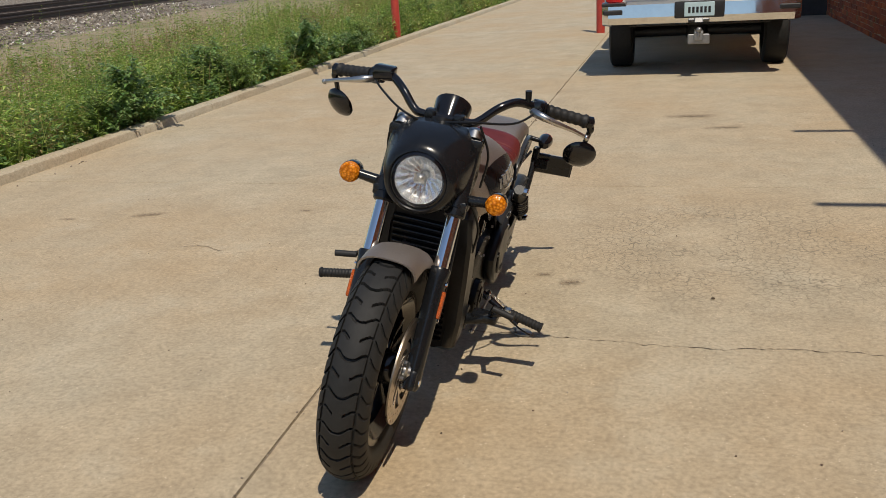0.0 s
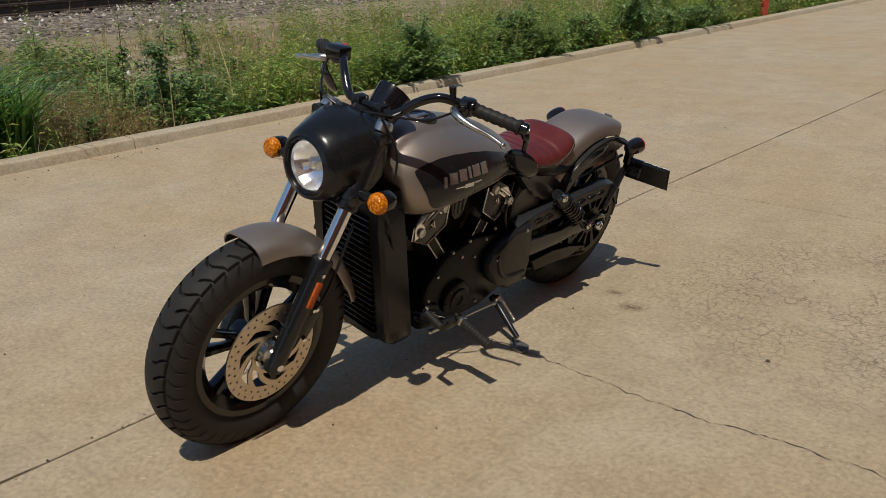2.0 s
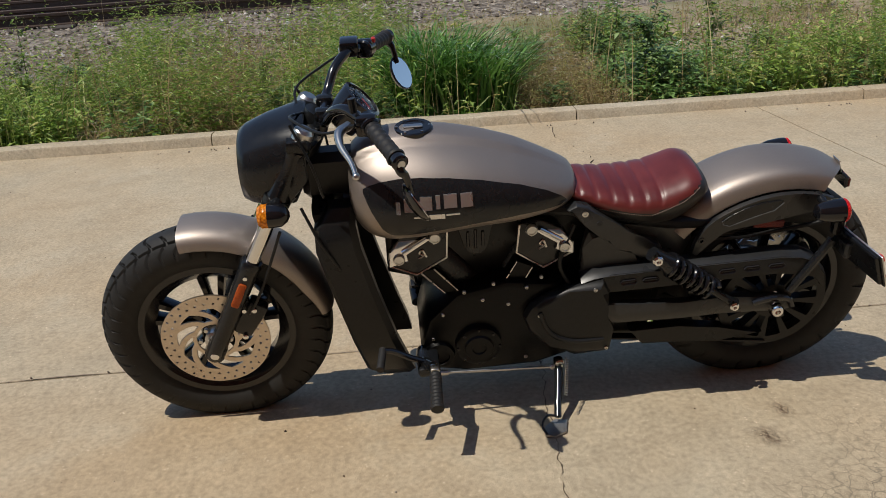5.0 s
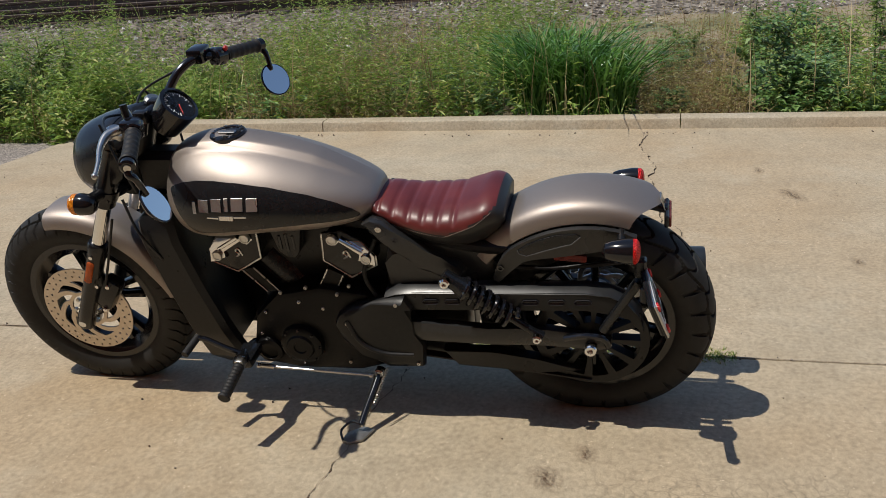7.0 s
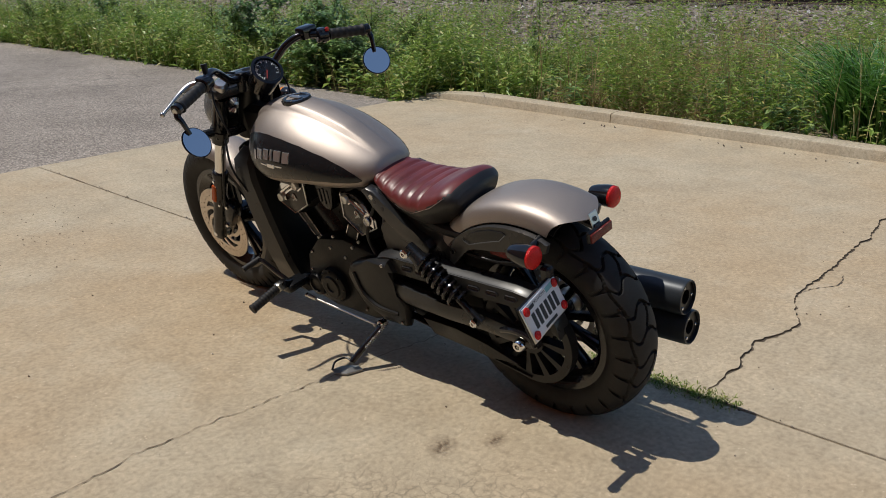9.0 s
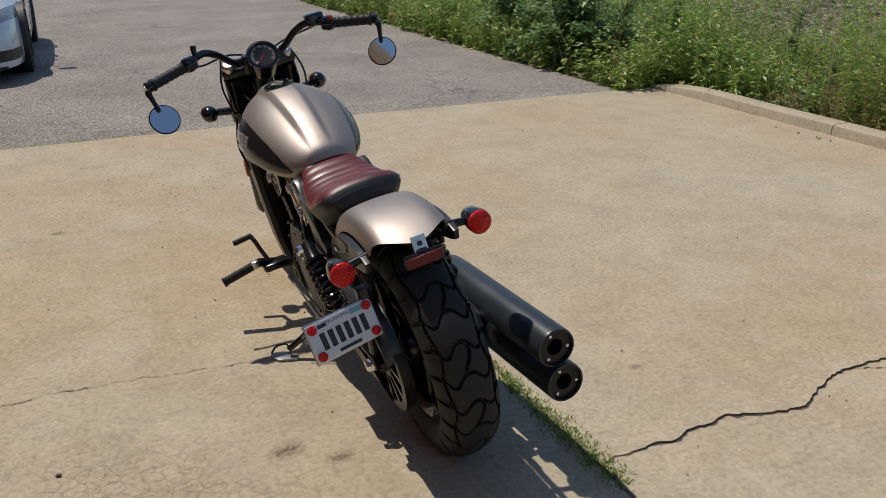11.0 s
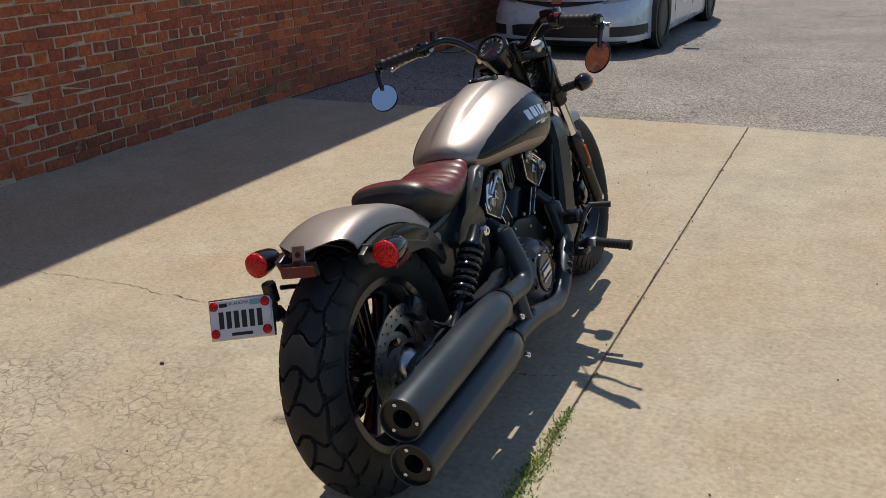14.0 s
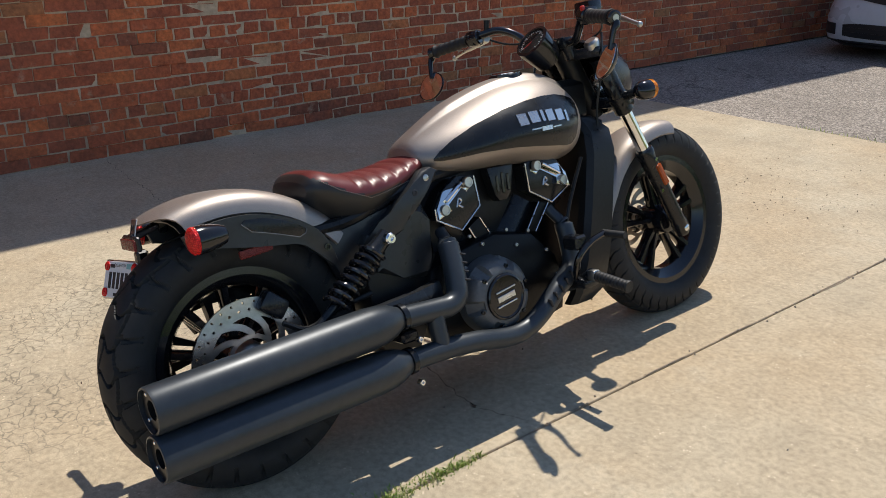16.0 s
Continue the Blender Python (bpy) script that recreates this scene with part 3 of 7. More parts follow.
def blades(name, label, mat_, spots, seed, curl=1.0):
    """Curved tapering blades: spots are rows of x, y, z, height, width."""
    rnd = np.random.RandomState(seed)
    V, F = [], []
    for x, y, z, h, w in spots:
        a = rnd.uniform(0, 2 * math.pi)
        lean = rnd.uniform(0.08, 0.55) * h * curl
        dx, dy = math.cos(a) * lean, math.sin(a) * lean
        b = rnd.uniform(0, 2 * math.pi)
        sx, sy = math.cos(b) * w, math.sin(b) * w
        k = len(V)
        for t, ww in ((0, 1.0), (0.4, 0.85), (0.75, 0.55)):
            px, py, pz = x + dx * t * t, y + dy * t * t, z + h * t * (1 - 0.18 * t * curl)
            V += [(px - sx * ww, py - sy * ww, pz), (px + sx * ww, py + sy * ww, pz)]
        V.append((x + dx, y + dy, z + h * (1 - 0.22 * curl)))
        F += [(k, k + 1, k + 3, k + 2), (k + 2, k + 3, k + 5, k + 4), (k + 4, k + 5, k + 6)]
    return tagged(new(name, mesh_np(name, V, F, mat_)), label, "grass", kind="stuff")


def verge_edge(y):
    return kerb_x(y) - 0.17 if y > -3.5 else -3.42 + 0.035 * (y + 3.5) * -0.4


def scatter(n, seed, dens, hh, ww, far=-8.4):
    rnd = np.random.RandomState(seed)
    out = []
    while len(out) < n:
        y = rnd.uniform(-15, 24)
        x = verge_edge(y) - abs(rnd.normal(0, 1.0)) * 2.2 - 0.02
        if x < far:
            continue
        d = dens(x, y)
        if rnd.uniform() > d:
            continue
        h = hh(x, y) * rnd.uniform(0.45, 1.25)
        out.append((x, y, ground_height(x) - 0.02, h, ww * rnd.uniform(0.6, 1.4)))
    return out


def patch(x, y, s=0.6, o=0.0):
    return 0.5 + 0.5 * noise.noise((x * s + o, y * s, o))


def zone(y, a, b, soft=0.5):
    """One inside a stretch of the verge, fading out at its ends."""
    return max(0.0, min(1.0, (y - a) / soft + 0.5)) * max(0.0, min(1.0, (b - y) / soft + 0.5))


def open_ground(x, y):
    """Stretches of bare stones and dry stems between the thickets."""
    return max(zone(y, 0.72, 1.5, 0.3) * zone(x, -6.6, -3.9), zone(y, -2.6, -0.4) * 0.6, 0.75 * zone(x, -9.5, -6.2) * (patch(x, y, 0.4, 4.0) > 0.45))


def clump(x, y):
    """Where the big clump of arching grass keeps others out."""
    return 1.0 if abs(y - 0.2) < 0.5 and -5.2 < x < -3.98 else 0.0


def green_dens(x, y):
    d = 3.4 * (patch(x, y, 0.95, 1.0) - 0.45) + 0.6 * zone(y, -14, -2.3) + 0.45 * zone(y, 3.6, 24) - 0.5 * zone(x, -9, -5.8)
    return d - 2.2 * open_ground(x, y) - 1.2 * clump(x, y)


def dry_dens(x, y):
    return 1.4 * (patch(x, y, 0.6, 7.0) - 0.5) + 0.6 * open_ground(x, y) - 0.3 * zone(y, -14, -3.8) - clump(x, y)


def green_h(x, y):
    return 0.14 + 0.58 * patch(x, y, 0.9, 3.0) + 0.15 * zone(y, -14, -2.3)


def leafy(name, label, mat_, n, seed, dens, hh, leaf, slim, per=12):
    """Small leafy plants: a thin bent stem with narrow leaves turned all ways."""
    rnd = np.random.RandomState(seed)
    V, F = [], []
    for x, y, z, h, _ in scatter(n, seed + 50, dens, hh, 0.004):
        a0, lean = rnd.uniform(0, 6.28), rnd.uniform(0.02, 0.4) * h
        dx, dy = math.cos(a0) * lean, math.sin(a0) * lean
        k = len(V)
        V += [(x - 0.003, y, z), (x + 0.003, y + 0.001, z), (x + dx, y + dy, z + h)]
        F.append((k, k + 1, k + 2))
        for i in range(per):
            t = 0.1 + 0.9 * (i + rnd.uniform()) / per
            a, e = rnd.uniform(0, 6.28), rnd.uniform(-0.3, 0.7)
            L = leaf * rnd.uniform(0.6, 1.3) * (1.15 - 0.6 * t)
            ux, uy, uz = math.cos(a) * math.cos(e), math.sin(a) * math.cos(e), math.sin(e)
            wx, wy = -math.sin(a) * L * slim, math.cos(a) * L * slim
            px, py, pz = x + dx * t * t, y + dy * t * t, z + h * t
            k = len(V)
            V += [(px, py, pz), (px + ux * L * 0.5 + wx, py + uy * L * 0.5 + wy, pz + uz * L * 0.5), (px + ux * L, py + uy * L, pz + uz * L - 0.25 * L),
                  (px + ux * L * 0.5 - wx, py + uy * L * 0.5 - wy, pz + uz * L * 0.5)]
            F += [(k, k + 1, k + 2), (k, k + 2, k + 3)]
    return tagged(new(name, mesh_np(name, V, F, mat_)), label, "weeds", kind="stuff")


blades("tall_grass", "tall green weedy grass behind the kerb", M_GRASS, scatter(21000, 21, green_dens, green_h, 0.0045), 31, 1.4)
blades("dry_grass", "short dry straw-coloured grass behind the kerb", M_DRY, scatter(19000, 22, dry_dens, lambda x, y: 0.1 + 0.26 * patch(x, y, 0.7, 5.0), 0.0032), 32, 1.3)
blades("seed_stalks", "tall thin stalks with pale seed heads", M_DRY, scatter(1500, 26, lambda x, y: 0.7 * (patch(x, y, 0.8, 9.0) - 0.3) + 0.4 * zone(y, -2.6, 0.2), lambda x, y: 0.92, 0.0028), 36, 0.6)
leafy("bright_weeds", "dense bright green leafy weeds along the kerb", M_BRIGHT, 10500, 61, lambda x, y: green_dens(x, y) + 0.25 * zone(x, -5.0, -3.5), lambda x, y: 0.1 + 0.85 * max(0.0, patch(x, y, 1.1, 11.0) - 0.2) + 0.12 * zone(y, -14, -2.3), 0.105, 0.2, 12)
leafy("feathery_weeds", "tall feathery yellow-green weeds behind the kerb", M_BRIGHT, 3800, 62, lambda x, y: 2.6 * (patch(x, y, 0.9, 13.0) - 0.5) + 0.45 * zone(y, -2.6, -0.3) - 1.5 * zone(y, 0.72, 1.5, 0.3) - clump(x, y), lambda x, y: 0.55 + 0.55 * patch(x, y, 0.8, 15.0), 0.075, 0.1, 28)
leafy("russet_weeds", "thin reddish brown dry weeds behind the kerb", M_RUSSET, 7500, 63, lambda x, y: 2.4 * (patch(x, y, 0.8, 17.0) - 0.48) + 0.4 * open_ground(x, y) - clump(x, y), lambda x, y: 0.2 + 0.4 * patch(x, y, 0.9, 19.0), 0.055, 0.13, 14)
leafy("dark_weeds", "low dark green broad-leaved weeds at the kerb", M_LEAF, 3600, 64, lambda x, y: 1.4 * (patch(x, y, 0.8, 23.0) - 0.42) + 0.5 * zone(y, 1.6, 2.6) - 1.2 * zone(y, 0.72, 1.5, 0.3) - 0.3 * zone(x, -9, -5.2) + 0.3 * zone(y, 3.6, 12) * zone(x, -5.0, -3.5), lambda x, y: 0.14 + 0.36 * patch(x, y, 0.9, 25.0), 0.11, 0.26, 12)
rnd = np.random.RandomState(5)
spots = []
for cx, cy, n, rad, hmax in ((-4.75, 0.05, 1050, 0.32, 1.08), (-4.6, 0.42, 520, 0.26, 0.92), (-4.6, -6.4, 300, 0.4, 0.9), (-4.4, -9.5, 300, 0.5, 0.9)):
    for i in range(n):
        a, r = rnd.uniform(0, 6.28), rad * math.sqrt(rnd.uniform())
        spots.append((cx + r * math.cos(a), cy + r * math.sin(a), ground_height(cx) - 0.02, hmax * rnd.uniform(0.5, 1.12), rnd.uniform(0.006, 0.0125)))
blades("fountain_grass", "lush clump of broad arching green grass", M_LUSH, spots, 33, 2.0)
spots = []
for i in range(4200):
    y = 0.28 + 0.9 * rnd.uniform() ** 0.75
    if noise.noise((y * 9, 0, 0)) < rnd.uniform(-0.6, 0.15):
        continue
    w = 0.008 + 0.016 * max(0.0, min(1, (y - 0.3) / 0.5)) * (1 + 0.6 * noise.noise((y * 7, 3, 0)))
    spots.append((-0.285 - 0.05 * (y - 0.3) * 0.6 + rnd.normal(0, w), y, -0.005, rnd.uniform(0.006, 0.024) * (0.6 + 0.8 * rnd.uniform()), rnd.uniform(0.0014, 0.003)))
for i in range(120):
    x = rnd.uniform(0.6, 1.2)
    spots.append((x, edge_y(x) + rnd.normal(0, 0.02), -0.01, rnd.uniform(0.01, 0.04), 0.002))
blades("joint_grass", "low green grass growing in the joint", M_GRASS, spots, 34, 1.6)


def weed(name, label, h, n_br, leaf, seed, spread, mat_=M_LEAF):
    """A leafy weed: a stem with side shoots, each with many folded leaves."""
    rnd = random.Random(seed)
    root = thing(name, label, "weed")
    bs, V, F = bmesh.new(), [], []
    shoots = [([Vector((0, 0, -0.03)), Vector((rnd.uniform(-0.04, 0.04), rnd.uniform(-0.04, 0.04), h * 0.5)), Vector((rnd.uniform(-0.08, 0.08), rnd.uniform(-0.08, 0.08), h))], 0.007)]
    for k in range(n_br):
        z = h * rnd.uniform(0.02, 0.75)
        a = rnd.uniform(0, 6.28)
        ln = spread * rnd.uniform(0.5, 1.1) * (1.1 - 0.6 * z / h)
        d = Vector((math.cos(a), math.sin(a), 0))
        shoots.append(([Vector((0, 0, z)), Vector((0, 0, z)) + d * ln * 0.5 + Vector((0, 0, ln * 0.45)), Vector((0, 0, z)) + d * ln + Vector((0, 0, ln * 0.6))], 0.0035))
    for pts, r in shoots:
        line = smooth_line(pts, 5)
        tube(bs, line, [r * (1 - 0.7 * i / len(line)) for i in range(len(line))], 5)
        n = int(14 + 90 * (line[-1] - line[0]).length)
        for i in range(n):
            p = line[min(len(line) - 1, int((0.12 + 0.88 * rnd.random()) * len(line)))] + Vector((rnd.gauss(0, 0.012), rnd.gauss(0, 0.012), rnd.gauss(0, 0.015)))
            a = rnd.uniform(0, 6.28)
            d = Vector((math.cos(a), math.sin(a), rnd.uniform(-0.35, 0.5))).normalized()
            s = d.cross(Vector((0, 0, 1))).normalized()
            L, W = leaf * rnd.uniform(0.6, 1.4), leaf * rnd.uniform(0.16, 0.3)
            up = Vector((0, 0, 0.2 * W))
            k = len(V)
            V += [tuple(p), tuple(p + d * L * 0.45 + s * W + up), tuple(p + d * L - Vector((0, 0, L * 0.2))), tuple(p + d * L * 0.45 - s * W + up), tuple(p + d * L * 0.5)]
            F += [(k, k + 1, k + 4), (k + 1, k + 2, k + 4), (k + 2, k + 3, k + 4), (k + 3, k, k + 4)]
    part("stem", bs, M_STEM, root)
    lv = new("leaves", mesh_np("leaves", V, F, mat_))
    lv.parent = root
    return root


M_LEAF2 = island_mat("young_leaf", [(0, (0.12, 0.21, 0.045)), (0.5, (0.22, 0.34, 0.08)), (1, (0.36, 0.44, 0.14))], 0.42, 0.35)
W = [weed("leafy_weed", "dark green leafy weed behind the kerb", 0.72, 16, 0.075, 1, 0.34),
     weed("leafy_weed", "dark green leafy weed behind the kerb", 0.5, 18, 0.06, 2, 0.36),
     weed("leafy_weed", "fresh green bushy weed behind the kerb", 0.62, 22, 0.05, 3, 0.34, M_LEAF2),
     weed("leafy_weed", "tall slender green weed behind the kerb", 1.0, 12, 0.06, 4, 0.2, M_LEAF2)]
for w_ in W:
    w_["group"] = "weeds along the verge"
places = [(-4.45, 1.75, 0, 1.05), (-4.3, 1.9, 1, 0.8), (-4.7, 1.5, 3, 0.9), (-5.2, 2.5, 3, 1.0), (-4.2, 0.95, 1, 0.5), (-4.9, -3.2, 3, 0.9)]
rr = random.Random(8)
for k in range(34):
    places.append((-3.85 - abs(rr.gauss(0, 0.5)), rr.uniform(3.6, 10.5), rr.choice((0, 1, 1, 2)), rr.uniform(0.7, 1.1)))
for k in range(16):
    places.append((-4.0 - abs(rr.gauss(0, 0.5)), rr.uniform(10.5, 20), rr.choice((0, 2, 2)), rr.uniform(0.8, 1.2)))
for k in range(30):
    y = rr.uniform(-13.5, -3.9)
    places.append((verge_edge(y) - 0.25 - abs(rr.gauss(0, 0.6)), y, rr.choice((0, 1, 2, 2, 3)), rr.uniform(0.8, 1.3)))
for k in range(8):
    y = rr.uniform(-5.9, -4.4)
    places.append((verge_edge(y) - 0.1 - rr.uniform(0, 0.5), y, rr.choice((0, 1)), rr.uniform(0.9, 1.2)))
for k in range(22):
    places.append((-4.1 - rr.uniform(0, 3.0), rr.uniform(-3.4, 3.4), rr.choice((1, 2, 3)), rr.uniform(0.4, 0.8)))
used = set()
for x, y, k, s in places:
    m = Matrix.Translation((x, y, ground_height(x))) @ Euler((0, 0, rr.uniform(0, 6.28))).to_matrix().to_4x4() @ Matrix.Scale(s, 4)
    if k not in used:
        W[k].matrix_world = m
        used.add(k)
    else:
        c_ = copy_thing(W[k], Matrix.Translation(m.translation) @ m.to_quaternion().to_matrix().to_4x4())
        c_.scale = (s, s, s)

# ---- marks and grit on the slab ----
M_GRIT = island_mat("dark_grit", [(0, (0.05, 0.035, 0.025)), (0.7, (0.16, 0.11, 0.08)), (1, (0.4, 0.36, 0.3))], 0.9)
stones(300, (-0.2, 1.35, -3.2, -1.4), 0.0034, 9, "loose_grit", "small dark grit scattered on the concrete", M_GRIT, lambda x, y, r: (x - 0.55) ** 2 / 0.4 + (y + 2.3) ** 2 / 0.6 < r.uniform(0.2, 1.2))
stones(300, (-3.3, 3.2, -3.4, 5.0), 0.0036, 10, "scattered_grit", "tiny stray stones on the concrete", M_GRIT)
stones(420, (-3.73, -3.5, -2.8, 3.0), 0.008, 12, "kerb_grit", "pale gravel washed along the foot of the kerb", M_STONE, lambda x, y, r: r.uniform() < 1.1 * (-3.5 - x) / 0.23 and noise.noise((y * 1.4, 0, 5)) > -0.2)
stones(2600, (-0.42, -0.2, -3.5, 7.0), 0.0045, 13, "joint_grit", "pale sand and grit caught in the long joint", M_STONE, lambda x, y, r: abs(x - joint_x(y)) < abs(r.normal(0, 0.010)) and noise.noise((y * 2.1, 0, 8)) > -0.35)
bm = bmesh.new()
ball(bm, (1.015, 0.554, 0.004), 0.0065, 10, 8, (1.2, 1, 0.7))
tagged(new("pebble", to_mesh("pebble", bm, M_CRACK, 60)), "small round black pebble on the concrete", "pebble")


def stain_mat():
    m, nt, b = nodes_of("brown_stain")
    co = obj_co(nt)
    b.inputs["Base Color"].default_value = (0.1, 0.055, 0.03, 1)
    b.inputs["Roughness"].default_value = 0.85
    g = nt.nodes.new("ShaderNodeTexGradient")
    g.gradient_type = "SPHERICAL"
    nt.links.new(co, g.inputs[0])
    f = mixc(nt, 1.0, g.outputs["Fac"], ramp(nt, noise_tex(nt, co, 3.5, 8, 0.75), [(0.42, (0, 0, 0)), (0.62, (1, 1, 1))]), "MULTIPLY")
    nt.links.new(f, b.inputs["Alpha"])
    return m


M_STAIN = stain_mat()


def stain(x, y, sx, sy, rot, label):
    vs = [(math.cos(a), math.sin(a), 0) for a in (2 * math.pi * k / 24 for k in range(24))]
    ob = new("stain", mesh_np("stain", vs, [tuple(range(24))], M_STAIN))
    ob.matrix_world = Matrix.Translation((x, y, 0.0035)) @ Euler((0, 0, rot)).to_matrix().to_4x4() @ Matrix.Diagonal((sx, sy, 1, 1))
    return tagged(ob, label, "stain", kind="structure")


stain(0.437, 0.676, 0.07, 0.05, 0.5, "dark brown oil stain on the concrete")
stain(0.312, 0.765, 0.05, 0.035, 0.2, "small brown stain on the concrete")
stain(-2.15, 1.55, 0.14, 0.05, 0.4, "faint brown stain on the concrete")
stain(-2.62, 1.43, 0.08, 0.03, 0.1, "faint brown stain on the concrete")
stain(-1.21, 1.69, 0.05, 0.03, 0.1, "faint brown stain on the concrete")
stain(1.2, 4.1, 0.2, 0.08, 0.2, "faint brown oil stain on the concrete")
stain(0.95, 4.6, 0.25, 0.1, 0.1, "faint brown oil stain on the concrete")
stain(-0.706, 0.652, 0.03, 0.02, 0.1, "small brown stain on the concrete")
stain(1.0, -1.55, 0.05, 0.03, 0.1, "faint brown stain on the concrete")

# pipe brackets on the parapet, whose shadows reach past the wall's own
M_GREYMETAL = simple("grey_metal", (0.3, 0.3, 0.3), 0.45, 0.7, 0.2, 40)
for y, reach in ((1.92, 0.44), (-0.06, 0.54)):
    bm = bmesh.new()
    cyl(bm, (WALL_X + 0.2, y, 4.68), (WALL_X - reach, y, 4.68), 0.035)
    tagged(new("wall_bracket", to_mesh("wall_bracket", bm, M_GREYMETAL, 40)), "grey metal bracket high on the brick wall", "bracket", "brackets on the wall")

# red posts by the drive
M_REDPAINT = simple("red_paint", (0.42, 0.045, 0.03), 0.5, 0, 0.25, 25, 0.1)
for x, y, h in ((-3.98, 12.4, 1.5), (-0.44, 12.5, 1.2)):
    bm = bmesh.new()
    lathe(bm, [(-0.1, 0.07), (h - 0.03, 0.07), (h, 0.055), (h + 0.01, 0.02)], (x, y, 0), (0, 0, 1), 20)
    tagged(new("bollard", to_mesh("bollard", bm, M_REDPAINT, 40)), "red painted steel post beside the drive", "bollard", "red posts")

# ---- motorcycle materials ----
def paint_bronze():
    m, nt, b = nodes_of("bronze_matte_paint")
    co = obj_co(nt)
    f, s = noise_tex(nt, co, 900, 2), noise_tex(nt, co, 5, 4)
    c = ramp(nt, f, [(0.3, (0.27, 0.234, 0.21)), (0.7, (0.41, 0.36, 0.325))])
    nt.links.new(c, b.inputs["Base Color"])
    b.inputs["Metallic"].default_value = 0.78
    nt.links.new(ramp(nt, s, [(0.3, (0.45,) * 3), (0.7, (0.52,) * 3)]), b.inputs["Roughness"])
    bump(nt, b, f, 0.03, 0.001)
    return m


def leather(name, col, rough):
    m, nt, b = nodes_of(name)
    co = obj_co(nt)
    v = N(nt, "TexVoronoi", Scale=420.0)
    nt.links.new(co, v.inputs["Vector"])
    s = noise_tex(nt, co, 9, 6)
    c = ramp(nt, s, [(0.3, tuple(x * 0.7 for x in col)), (0.7, tuple(x * 1.3 for x in col))])
    nt.links.new(c, b.inputs["Base Color"])
    nt.links.new(ramp(nt, s, [(0.3, (rough - 0.06,) * 3), (0.7, (rough + 0.08,) * 3)]), b.inputs["Roughness"])
    bump(nt, b, v.outputs["Distance"], 0.1, 0.001)
    return m


def lens_mat(name, col, scale=130.0):
    m, nt, b = nodes_of(name)
    v = N(nt, "TexVoronoi", Scale=scale)
    nt.links.new(obj_co(nt), v.inputs["Vector"])
    c = ramp(nt, v.outputs["Distance"], [(0.0, tuple(min(1, x * 1.7 + 0.02) for x in col)), (0.7, tuple(x * 0.6 for x in col))])
    nt.links.new(c, b.inputs["Base Color"])
    b.inputs["Roughness"].default_value = 0.22
    b.inputs["Specular IOR Level"].default_value = 0.3
    bump(nt, b, v.outputs["Distance"], 0.5, 0.004)
    return m


def glass_mat():
    m, nt, b = nodes_of("clear_glass")
    b.inputs["Base Color"].default_value = (1, 1, 1, 1)
    b.inputs["Roughness"].default_value = 0.02
    b.inputs["Transmission Weight"].default_value = 1.0
    b.inputs["IOR"].default_value = 1.12
    return m


M_BRONZE = paint_bronze()
M_SATIN = simple("satin_black", (0.010, 0.011, 0.013), 0.25, 0, 0.3, 60, 0.05)
M_MATTE = simple("matte_black", (0.0125, 0.013, 0.014), 0.33, 0, 0.3, 80, 0.15)
M_GLOSS = simple("gloss_black", (0.008, 0.008, 0.01), 0.14, 0, 0.2, 30, 0, 0.15)
M_CAST = simple("black_casting", (0.0045, 0.0045, 0.005), 0.36, 0.0, 0.4, 120, 0.3)
M_COVER = simple("grey_black_cover", (0.1, 0.104, 0.108), 0.42, 0.1, 0.3, 90, 0.1)
M_SEMI = simple("semi_gloss_black", (0.024, 0.025, 0.0265), 0.31, 0, 0.3, 70, 0.06)
M_RUBBER = simple("tyre_rubber", (0.021, 0.021, 0.021), 0.64, 0, 0.3, 40, 0.25)
M_GRIP = simple("grip_rubber", (0.02, 0.02, 0.021), 0.6, 0, 0.3, 150, 0.3)
M_CHROME = simple("chrome", (0.78, 0.78, 0.78), 0.08, 1.0, 0.05, 20)
M_ALU = simple("cast_aluminium", (0.55, 0.54, 0.52), 0.3, 1.0, 0.12, 60, 0.05)
# front disc steel is tinted bronze, the tone it takes in shade
M_DISC_SHADE = simple("brake_steel_shade_tint", (0.58, 0.5, 0.42), 0.32, 1.0, 0.15, 90, 0.08)
M_DISC2 = simple("brake_steel_pale", (0.55, 0.55, 0.54), 0.3, 1.0, 0.15, 90, 0.08)
M_MUFF = simple("muffler_coating", (0.036, 0.043, 0.051), 0.37, 0.3, 0.15, 50, 0.04)
M_REDSEAT = leather("red_leather", (0.125, 0.021, 0.02), 0.37)
M_BLKSEAT = leather("black_vinyl", (0.02, 0.0195, 0.0195), 0.42)
M_STITCH = simple("pale_stitching", (0.26, 0.2, 0.17), 0.8, 0, 0.2, 200)
M_AMBER = lens_mat("amber_lens", (0.78, 0.2, 0.004))
M_REDL = lens_mat("red_lens", (0.72, 0.008, 0.008), 260)
M_REFL_A = lens_mat("amber_reflector", (0.5, 0.09, 0.01), 500)
M_REFL_R = lens_mat("red_reflector", (0.16, 0.02, 0.015), 500)
M_LAMPREF = simple("lamp_reflector", (0.9, 0.91, 0.93), 0.22, 0.9, 0.05, 40)
M_MIRROR = simple("mirror_glass", (0.9, 0.9, 0.9), 0.012, 1.0, 0.0, 1)
M_GLASS = glass_mat()
M_WHITE = simple("plate_white", (0.7, 0.71, 0.73), 0.4, 0, 0.05, 20)
# plate ink, also the painted shade inside slots and holes
M_INK_SHADE = simple("ink_and_slot_shade", (0.02, 0.02, 0.024), 0.5, 0, 0.1, 20)
M_TEAL = simple("sticker_teal", (0.2, 0.42, 0.44), 0.5, 0, 0.1, 50)
